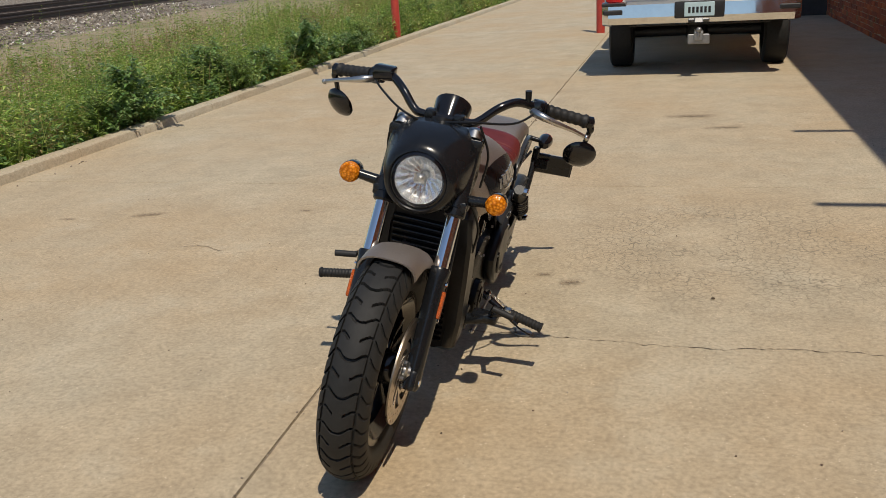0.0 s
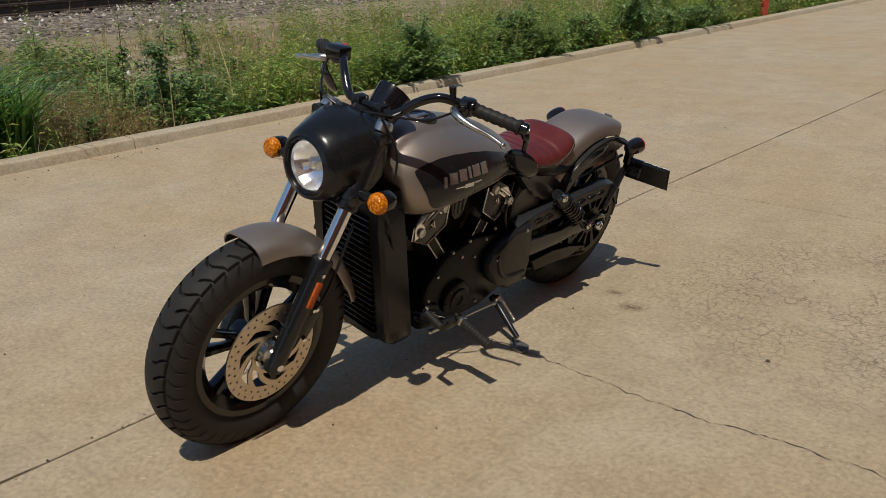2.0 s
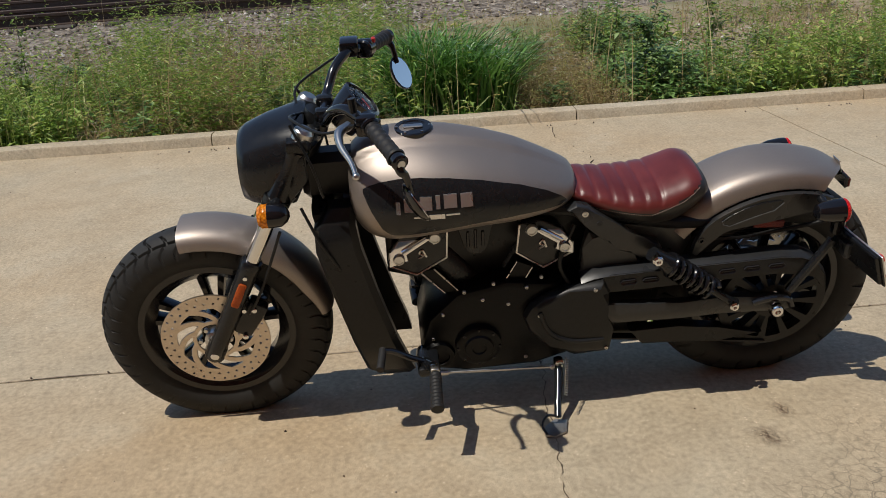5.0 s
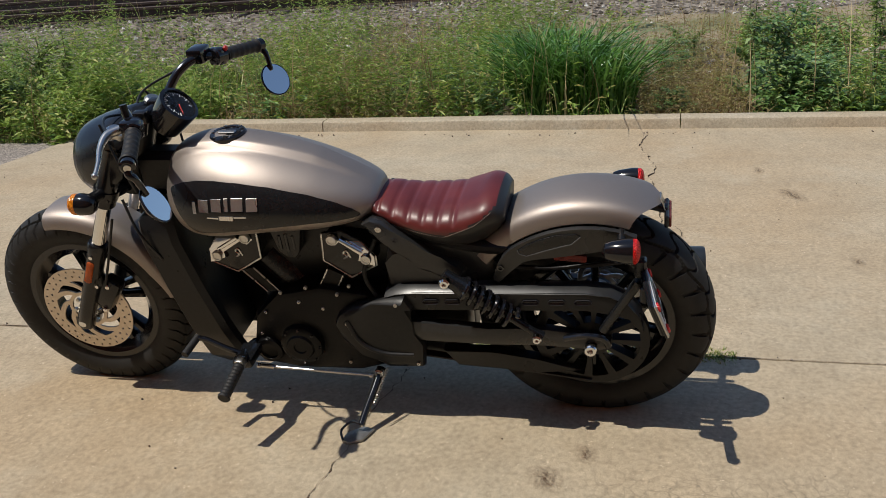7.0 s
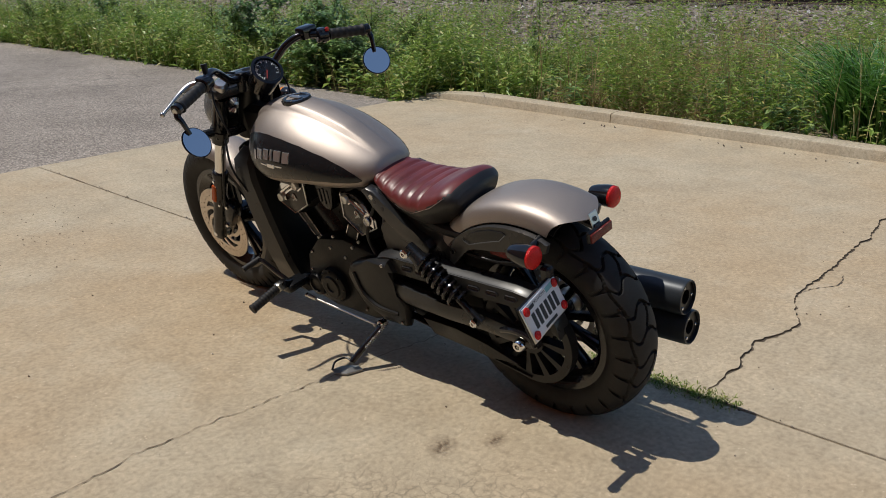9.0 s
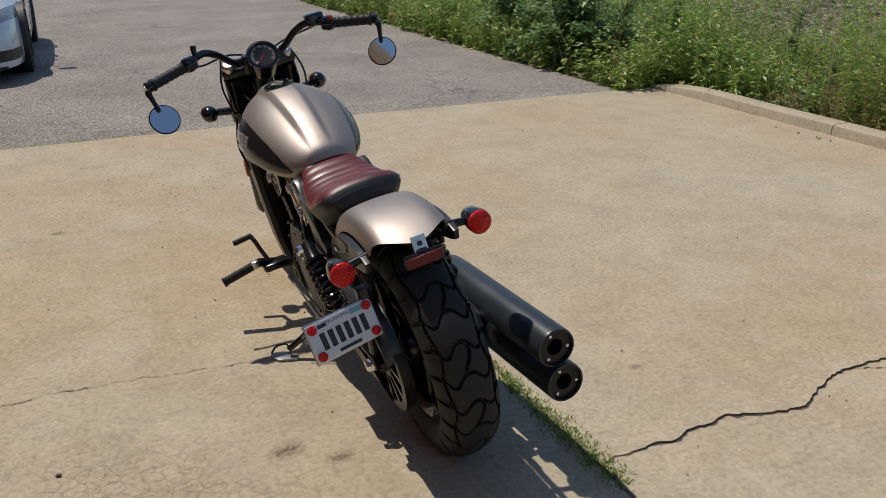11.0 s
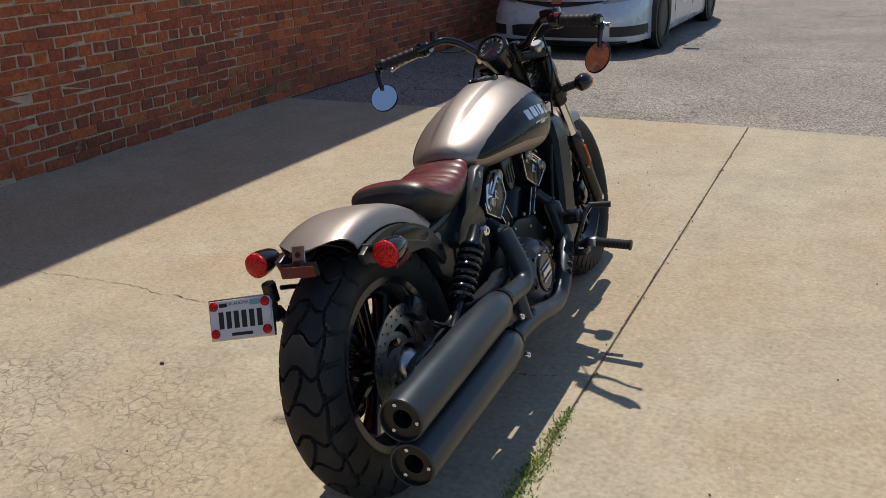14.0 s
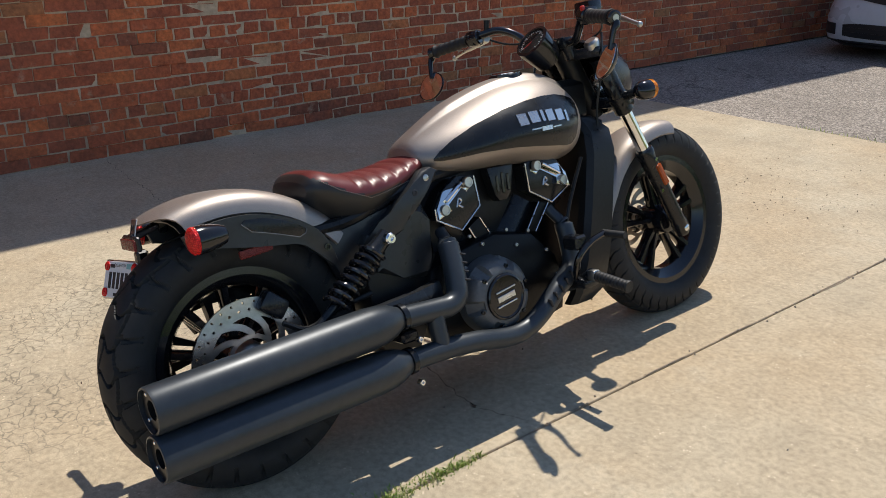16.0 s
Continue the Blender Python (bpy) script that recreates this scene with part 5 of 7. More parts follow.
bm = bmesh.new()
cyl(bm, sp_c + sp_n * 0.0105, sp_c + sp_n * 0.0105 + (u * 0.6 + w * 0.8) * 0.034, 0.0016, 0.0008, 6)
part("needle", bm, M_REDSW, sp, "red needle")
bm = bmesh.new()
lathe(bm, [(0.0115, 0.0455), (0.0145, 0.03), (0.0155, 0.001)], sp_c, tuple(sp_n), 40, False)
lathe(bm, [(0.0105, 0.0455), (0.0135, 0.03), (0.0145, 0.001)], sp_c, tuple(sp_n), 40, False)
g = part("dial_glass", bm, M_GLASS, sp)
g.visible_shadow = False
for pts, r in (([(0.34, 0.26, 1.0), (0.42, 0.2, 0.96), (0.5, 0.09, 0.955), (0.47, 0.0, 0.93)], 0.0035),
               ([(0.34, -0.26, 1.0), (0.43, -0.19, 0.975), (0.5, -0.1, 0.945), (0.46, 0.02, 0.90)], 0.0035),
               ([(0.5, 0.13, 0.73), (0.46, 0.16, 0.64), (0.42, 0.15, 0.55)], 0.004),
               ([(fork_at(0.66) - 0.04, 0.12, 0.66), (0.62, 0.125, 0.52), (0.66, 0.12, 0.44), (0.70, 0.1, 0.38)], 0.004),
               ([(0.5, 0.12, 0.95), (0.46, 0.15, 0.86), (0.44, 0.14, 0.76)], 0.0035),
               ([(0.5, -0.12, 0.95), (0.45, -0.15, 0.84), (0.43, -0.13, 0.72), (0.42, -0.13, 0.55)], 0.0035)):
    bm = bmesh.new()
    tube(bm, pts, r, 8, 8)
    part("cable", bm, M_MATTE, bike, "thin black cable")
# front caliper
bm = bmesh.new()
box(bm, (0.682, 0.088, 0.385), (0.06, 0.05, 0.115), 0.014, Euler((0, radians(-35), 0)).to_matrix(), 2)
box(bm, (0.692, 0.1, 0.44), (0.03, 0.03, 0.05), 0.008)
cal = part("brake_caliper", bm, M_SATIN, bike, "black front brake caliper")
for z in (0.335, 0.42):
    bm = bmesh.new()
    lathe(bm, [(0, 0.008), (0.006, 0.008), (0.008, 0.005)], (0.682 - (z - 0.38) * 0.42, 0.112, z), (0, 1, 0), 10)
    part("caliper_bolt", bm, M_CHROME, cal)

# ---- tank ----
TANK = [(-0.209, 0.672, 0.720, 0.055), (-0.197, 0.656, 0.735, 0.082), (-0.165, 0.642, 0.753, 0.112), (-0.11, 0.632, 0.778, 0.140), (-0.035, 0.625, 0.807, 0.164), (0.06, 0.622, 0.835, 0.182),
        (0.15, 0.612, 0.852, 0.188), (0.23, 0.601, 0.857, 0.182), (0.29, 0.598, 0.852, 0.168), (0.335, 0.612, 0.837, 0.148), (0.365, 0.645, 0.817, 0.122), (0.378, 0.69, 0.787, 0.095)]
TN = 112


def tank_ring(f, zb, zt, w):
    ring = []
    zm = zb + (zt - zb) * 0.39
    for k in range(TN):
        a = 2 * math.pi * k / TN
        ca, sa = math.cos(a), math.sin(a)
        if sa >= 0:
            e = 1.9
            q = (abs(ca) ** e + abs(sa) ** e) ** (-1 / e)
            z = zm + (zt - zm) * q * sa
            y = w * q * ca
        else:
            e = 3.2
            q = (abs(ca) ** e + abs(sa) ** e) ** (-1 / e)
            z = zm + (zm - zb) * q * sa
            y = w * q * ca * (1 - 0.16 * (-sa) ** 1.5)
        # raised spine with a soft crease on each side
        ay = abs(y)
        if sa > 0.3:
            z += 0.012 * (1 / (1 + math.exp((ay - 0.052 - 0.05 * (f - 0.2)) / 0.002))) * min(1, max(0, (f + 0.2) / 0.15))
        ring.append(Vector((f, y, z)))
    return ring


def interp_rows(rows, sub):
    P = np.array(rows)
    out = []
    n = len(P)
    for i in range(n - 1):
        p0, p1, p2, p3 = P[max(0, i - 1)], P[i], P[i + 1], P[min(n - 1, i + 2)]
        for k in range(sub):
            t = k / sub
            out.append(0.5 * (2 * p1 + (p2 - p0) * t + (2 * p0 - 5 * p1 + 4 * p2 - p3) * t * t + (3 * p1 - p0 - 3 * p2 + p3) * t ** 3))
    out.append(P[-1])
    return out


bm = bmesh.new()
rows = interp_rows(TANK, 10)
loft(bm, [tank_ring(*r) for r in rows])
tank = part("fuel_tank", bm, M_BRONZE, bike, "matte bronze teardrop fuel tank with black side panels", 60)


# plain silver badge blocks on both flanks, following the tank side
def flank(f, z, sg, out=0.0):
    """The point of the tank side at f, z."""
    best = None
    for r0, r1 in zip(rows[:-1], rows[1:]):
        if r0[0] <= f <= r1[0]:
            t = (f - r0[0]) / (r1[0] - r0[0])
            ring = tank_ring(*(np.array(r0) * (1 - t) + np.array(r1) * t))
            pts = [p for p in ring if p.y * sg > 0]
            best = min(pts, key=lambda p: abs(p.z - z) + (0 if abs(p.y) > 0.1 else 1))
            near = sorted(pts, key=lambda p: abs(p.z - z) + (0 if abs(p.y) > 0.1 else 1))[:2]
            a, b = near
            k = 0 if abs(a.z - b.z) < 1e-6 else (z - a.z) / (b.z - a.z)
            return Vector((f, a.y + (b.y - a.y) * min(1.5, max(-0.5, k)) + sg * out, z))
    return Vector((f, 0.18 * sg, z))


def flank_block(bm, f0, f1, z0, z1, sg, out=0.004, slant=0.0):
    q = []
    for o in (-0.001, out):
        q.append([bm.verts.new(flank(f, z, sg, o)) for f, z in ((f0, z0), (f1, z0), (f1 + slant, z1), (f0 + slant, z1))])
    a, b = q
    bm.faces.new(a)
    bm.faces.new(b[::-1])
    for i in range(4):
        bm.faces.new((a[i], b[i], b[(i + 1) % 4], a[(i + 1) % 4]))


P_TOP = [(-0.175, 0.684), (-0.16, 0.700), (-0.12, 0.724), (-0.05, 0.752), (0.05, 0.779), (0.13, 0.792), (0.2, 0.797), (0.255, 0.795), (0.3, 0.786), (0.33, 0.775), (0.343, 0.766)]
P_LOW = [(-0.175, 0.678), (-0.16, 0.674), (-0.12, 0.675), (-0.05, 0.678), (0.05, 0.674), (0.13, 0.665), (0.2, 0.655), (0.25, 0.648), (0.28, 0.648), (0.3, 0.666), (0.33, 0.725), (0.343, 0.758)]


def side_panel(sg):
    """The long black teardrop on the tank's flank, a thin skin over it."""
    bm = bmesh.new()
    grid = []
    n = 60
    for i in range(n + 1):
        f = -0.175 + 0.518 * i / n
        z1 = float(np.interp(f, [p[0] for p in P_TOP], [p[1] for p in P_TOP]))
        z0 = float(np.interp(f, [p[0] for p in P_LOW], [p[1] for p in P_LOW]))
        grid.append([bm.verts.new(flank(f, z0 + (z1 - z0) * k / 10, sg, 0.0022)) for k in range(11)])
    for a, b in zip(grid[:-1], grid[1:]):
        for k in range(10):
            bm.faces.new((a[k], a[k + 1], b[k + 1], b[k]))
    part("side_panel", bm, M_SATIN, tank, "satin black teardrop side panel", 60)


side_panel(1)
side_panel(-1)
for sg in (1, -1):
    x = 0.264
    for k, wd in enumerate((0.0105, 0.030, 0.029, 0.0105, 0.032, 0.030)):
        arch = 0.008 * (1 - ((k - 2.8) / 2.8) ** 2) + 0.0018 * k
        bm = bmesh.new()
        flank_block(bm, x, x - wd, 0.717 + arch, 0.748 + arch, sg, 0.0055)
        part("badge_block", bm, M_SILVER, tank, "plain silver emblem block")
        x -= wd + 0.0095
    bm = bmesh.new()
    flank_block(bm, 0.222, 0.188, 0.7075, 0.711, sg, 0.005)
    flank_block(bm, 0.142, 0.108, 0.7115, 0.715, sg, 0.005)
    flank_block(bm, 0.185, 0.145, 0.704, 0.716, sg, 0.005)
    part("badge_bar", bm, M_SILVER, tank, "plain silver emblem bar")
bm = bmesh.new()
cc, cn = Vector((0.205, 0.0, 0.8665)), Vector((0.03, 0, 1)).normalized()
lathe(bm, [(-0.012, 0.05), (0.001, 0.05), (0.004, 0.047), (0.004, 0.036), (0.0015, 0.034), (0.0015, 0.001)], cc, tuple(cn), 40)
cap = part("fuel_cap", bm, M_GLOSS, tank, "black round fuel cap")
bm = bmesh.new()
for k in range(6):
    a = k * math.pi / 3
    lathe(bm, [(0, 0.0035), (0.003, 0.0035)], cc + Vector((0.042 * math.cos(a), 0.042 * math.sin(a), 0.003)), tuple(cn), 8)
box(bm, cc + Vector((0, 0, 0.004)), (0.05, 0.018, 0.006), 0.002)
part("cap_bolt", bm, M_ALU, cap)

# ---- seat ----
SEAT = [(-0.178, 0.640, 0.684, 0.062), (-0.195, 0.630, 0.700, 0.078), (-0.235, 0.606, 0.697, 0.096), (-0.295, 0.575, 0.687, 0.112), (-0.355, 0.552, 0.685, 0.125), (-0.415, 0.540, 0.689, 0.130),
        (-0.465, 0.550, 0.703, 0.130), (-0.505, 0.575, 0.716, 0.124), (-0.535, 0.600, 0.711, 0.112), (-0.553, 0.625, 0.694, 0.09)]
SEAM_F, SEAM_Z = [-0.56, -0.535, -0.48, -0.395, -0.28, -0.18], [0.715, 0.702, 0.664, 0.628, 0.642, 0.652]


def seam_z(f):
    """Height of the seam between the red top and the black side."""
    return float(np.interp(f, SEAM_F, SEAM_Z))


def seat_ring(f, zb, zt, w, n=44, crown=1.0):
    ring = []
    zm = zb + (zt - zb) * 0.62
    for k in range(n):
        a = 2 * math.pi * k / n
        ca, sa = math.cos(a), math.sin(a)
        e = 2.6
        q = (abs(ca) ** e + abs(sa) ** e) ** (-1 / e)
        if sa >= 0:
            z = zm + (zt - zm) * q * sa
            y = w * q * ca
            if sa > 0.3 and -0.445 < f < -0.195:
                s = (-f - 0.195) / 0.25 * 6
                z -= 0.005 * math.exp(-((s % 1) - 0.5) ** 2 * 60)
        else:
            z = zm + (zm - zb) * q * sa
            y = w * q * ca * (1 + 0.25 * sa * 1.2)
        ring.append(Vector((f, y, z)))
    return ring


bm = bmesh.new()
srows = interp_rows(SEAT, 10)
loft(bm, [seat_ring(*r) for r in srows])
seat = part("seat", bm, [M_REDSEAT, M_BLKSEAT], bike, "ribbed red leather solo seat with black sides", 70)


def red_zone(c):
    return c.z > seam_z(c.x) and c.x > -0.535


for p in seat.data.polygons:
    p.material_index = 0 if red_zone(p.center) else 1
for sg in (1, -1):
    bm = bmesh.new()
    line = []
    for r in srows[6:-14]:
        f = r[0]
        ring = [p for p in seat_ring(*r) if p.y * sg > 0.02]
        z = seam_z(f) - 0.003
        near = sorted(ring, key=lambda p: abs(p.z - z))[:2]
        a, b = near
        k = 0 if abs(a.z - b.z) < 1e-6 else (z - a.z) / (b.z - a.z)
        line.append(Vector((f, a.y + (b.y - a.y) * k + sg * 0.0012, z)))
    for i in range(0, len(line) - 1):
        d = line[i + 1] - line[i]
        n = max(1, int(d.length / 0.007))
        for j in range(n):
            a = line[i] + d * (j / n)
            cyl(bm, a, a + d * (0.6 / n), 0.0011, seg=5)
    part("seat_stitching", bm, M_STITCH, seat, "pale stitching along the seat edge")

# ---- rear fender ----
bm = bmesh.new()
arc = [(0.399, 0.0), (0.3985, 0.025), (0.397, 0.05), (0.394, 0.07), (0.388, 0.086), (0.376, 0.098), (0.362, 0.1035), (0.346, 0.106)]
fender_sheet(bm, RA, 39, 116.5, arc, 44, 0.004, lambda t: 1.0, 10.0)
rf = part("rear_fender", bm, M_BRONZE, bike, "matte bronze bobbed rear fender", 50)
bm = bmesh.new()
fender_sheet(bm, RA, 30, 108, [(0.372, 0.0), (0.37, 0.04), (0.36, 0.075), (0.345, 0.088)], 30, 0.004)
part("inner_fender", bm, M_MATTE, bike, "black inner fender")
for sg in (1, -1):
    bm = bmesh.new()
    out = []
    for k in range(17):
        a = radians(36 + (110 - 36) * k / 16)
        ro = 0.342 - 0.03 * max(0, 1 - k / 3)
        out.append((RA.x + ro * math.cos(a), RA.z + ro * math.sin(a)))
    inn = []
    for k in range(17):
        a = radians(110 - (110 - 36) * k / 16)
        th = 0.03 + 0.045 * math.sin(math.pi * min(1, k / 13)) ** 0.8 + 0.02 * (k > 12)
        inn.append((RA.x + (0.342 - th) * math.cos(a), RA.z + (0.342 - th) * math.sin(a)))
    slab_of(bm, out + inn, 0.1095 * sg, 0.126 * sg, "xz", 0.004)
    st = part("fender_strut", bm, M_SEMI, bike, "satin black fender strut")
    bm = bmesh.new()
    rim_ = [(-0.748, 0.634), (-0.738, 0.642), (-0.69, 0.638), (-0.647, 0.625), (-0.61, 0.606), (-0.588, 0.590), (-0.592, 0.58), (-0.610, 0.574), (-0.66, 0.592), (-0.70, 0.605), (-0.725, 0.612)]
    slab_of(bm, rim_, 0.1255 * sg, 0.1292 * sg, "xz", 0.0015)
    sp_ = part("strut_panel", bm, M_SATIN, st, "raised panel on the strut")
    bm = bmesh.new()
    tube(bm, [(x, 0.1292 * sg, z) for x, z in rim_[5:] + rim_[:1]], 0.0016, 6)
    part("panel_edge", bm, M_COVER, sp_)
    bm = bmesh.new()
    a = radians(44)
    lathe(bm, [(0, 0.009), (0.003, 0.009), (0.003, 0.005), (0.0, 0.004)], (RA.x + 0.318 * math.cos(a), 0.126 * sg, RA.z + 0.318 * math.sin(a)), (0, sg, 0), 14)
    part("strut_bolt", bm, M_GLOSS, st)
    bm = bmesh.new()
    box(bm, (-0.72, 0.119 * sg, 0.567), (0.085, 0.012, 0.022), 0.005, Euler((0, radians(-4), 0)).to_matrix(), 2)
    part("side_reflector", bm, M_REFL_R, bike, "dark red side reflector")
    # rear signal
    bm = bmesh.new()
    cyl(bm, (-0.845, 0.1 * sg, 0.638), (-0.85, 0.165 * sg, 0.632), 0.011, 0.01)
    sig = part("rear_signal", bm, M_SATIN, bike, "black bullet tail signal")
    bm = bmesh.new()
    lathe(bm, [(-0.058, 0.006), (-0.05, 0.02), (-0.034, 0.026), (0.0, 0.0315), (0.016, 0.0315)], (-0.862, 0.183 * sg, 0.63), (-1, 0, 0), 28)
    part("signal_body", bm, M_GLOSS, sig)
    bm = bmesh.new()
    lathe(bm, [(0.014, 0.031), (0.024, 0.0305), (0.030, 0.024), (0.033, 0.012), (0.0335, 0.001)], (-0.862, 0.183 * sg, 0.63), (-1, 0, 0), 28)
    part("signal_lens", bm, M_REDL, sig, "red lens")
bm = bmesh.new()
box(bm, (-0.925, 0.0, 0.652), (0.07, 0.03, 0.016), 0.004, Euler((0, radians(-14), 0)).to_matrix())
box(bm, (-0.955, 0.0, 0.632), (0.012, 0.1, 0.034), 0.004)
tr = part("reflector_bracket", bm, M_SATIN, bike)
bm = bmesh.new()
box(bm, (-0.963, 0.0, 0.630), (0.008, 0.094, 0.026), 0.003, None, 2)
part("rear_reflector", bm, M_REFL_R, tr, "long dark red rear reflector")
bm = bmesh.new()
box(bm, (-0.946, 0.0, 0.662), (0.003, 0.036, 0.046), 0.001, Euler((0, radians(18), 0)).to_matrix())
tab = part("plate_tab", bm, M_ALU, tr, "pale metal tab with a hole")
# the tab's hole: a disc coloured dark for the shade in it
bm = bmesh.new()
lathe(bm, [(0, 0.0065), (0.001, 0.0065)], (-0.9482, 0.0, 0.666), (-1, 0, 0.32), 16)
part("tab_hole", bm, M_INK_SHADE, tab)

# ---- engine ----
def ngon_prism(bm, pts, y0, y1, bevel=0.0):
    slab_of(bm, pts, y0, y1, "xz", bevel)


def bolt(parent, p, axis, r=0.008, h=0.006, mat=None, name="bolt"):
    bm = bmesh.new()
    lathe(bm, [(-0.002, r), (h * 0.7, r), (h, r * 0.75), (h, r * 0.4), (h * 0.6, r * 0.35), (h * 0.6, 0.0005)], p, axis, 10)
    return part(name, bm, mat or M_CHROME, parent)


bm = bmesh.new()
ngon_prism(bm, [(0.205, 0.17), (0.225, 0.25), (0.2, 0.34), (0.12, 0.42), (-0.02, 0.45), (-0.16, 0.43), (-0.25, 0.40), (-0.28, 0.32), (-0.24, 0.20), (-0.1, 0.155), (0.1, 0.15)], -0.125, 0.125, 0.02)
eng = part("engine_case", bm, M_CAST, bike, "black cast engine case")
for sg in (1, -1):
    bm = bmesh.new()
    if sg > 0:
        lathe(bm, [(0.0, 0.066), (0.02, 0.063), (0.026, 0.054), (0.026, 0.042), (0.032, 0.038), (0.032, 0.02), (0.028, 0.018), (0.028, 0.001)], (0.065, 0.124, 0.255), (0, 1, 0), 36)
        cv = part("crank_cover", bm, M_CAST, eng, "round black crank cover")
        for k in range(8):
            a = k * math.pi / 4
            bolt(cv, Vector((0.065 + 0.057 * math.cos(a), 0.146, 0.255 + 0.057 * math.sin(a))), (0, 1, 0), 0.0045, 0.004, M_GLOSS)
        bm = bmesh.new()
        lathe(bm, [(0, 0.045), (0.015, 0.04), (0.018, 0.028), (0.012, 0.026), (0.012, 0.001)], (0.175, 0.122, 0.225), (0, 1, 0), 24)
        part("oil_cover", bm, M_CAST, eng)
    else:
        c = Vector((-0.074, -0.125, 0.29))
        bm = bmesh.new()
        n, rings = 72, []
        for d, r in ((0.0, 0.108), (0.03, 0.106), (0.052, 0.1), (0.066, 0.088), (0.072, 0.072), (0.072, 0.066)):
            ring = []
            for k in range(n):
                a = 2 * math.pi * k / n
                rr = r - (0.016 if 0.03 < d < 0.07 and (a * 6 / (2 * math.pi)) % 1 < 0.32 else 0)
                ring.append(c + Vector((rr * math.cos(a), -d, rr * math.sin(a))))
            rings.append(ring)
        loft(bm, rings)
        cv = part("clutch_cover", bm, M_COVER, eng, "round black ribbed clutch cover")
        bm = bmesh.new()
        lathe(bm, [(0.066, 0.066), (0.078, 0.063), (0.08, 0.058), (0.076, 0.055), (0.076, 0.001)], c, (0, -1, 0), 48)
        part("cover_insert", bm, M_GLOSS, cv, "gloss black round insert")
        for k in range(6):
            a = k * math.pi / 3 + 0.3
            bolt(cv, c + Vector((0.083 * math.cos(a), -0.068, 0.083 * math.sin(a))), (0, -1, 0), 0.006, 0.006, M_GLOSS)
        for dz, ln, t in ((0.02, 0.07, 0.0022), (-0.02, 0.07, 0.0022), (0.0, 0.062, 0.008)):
            bm = bmesh.new()
            box(bm, c + Vector((0, -0.078, dz)), (ln, 0.005, t * 2), 0.001, Euler((0, radians(-8), 0)).to_matrix())
            part("emblem_bar", bm, M_SILVER, cv, "plain silver emblem bar")

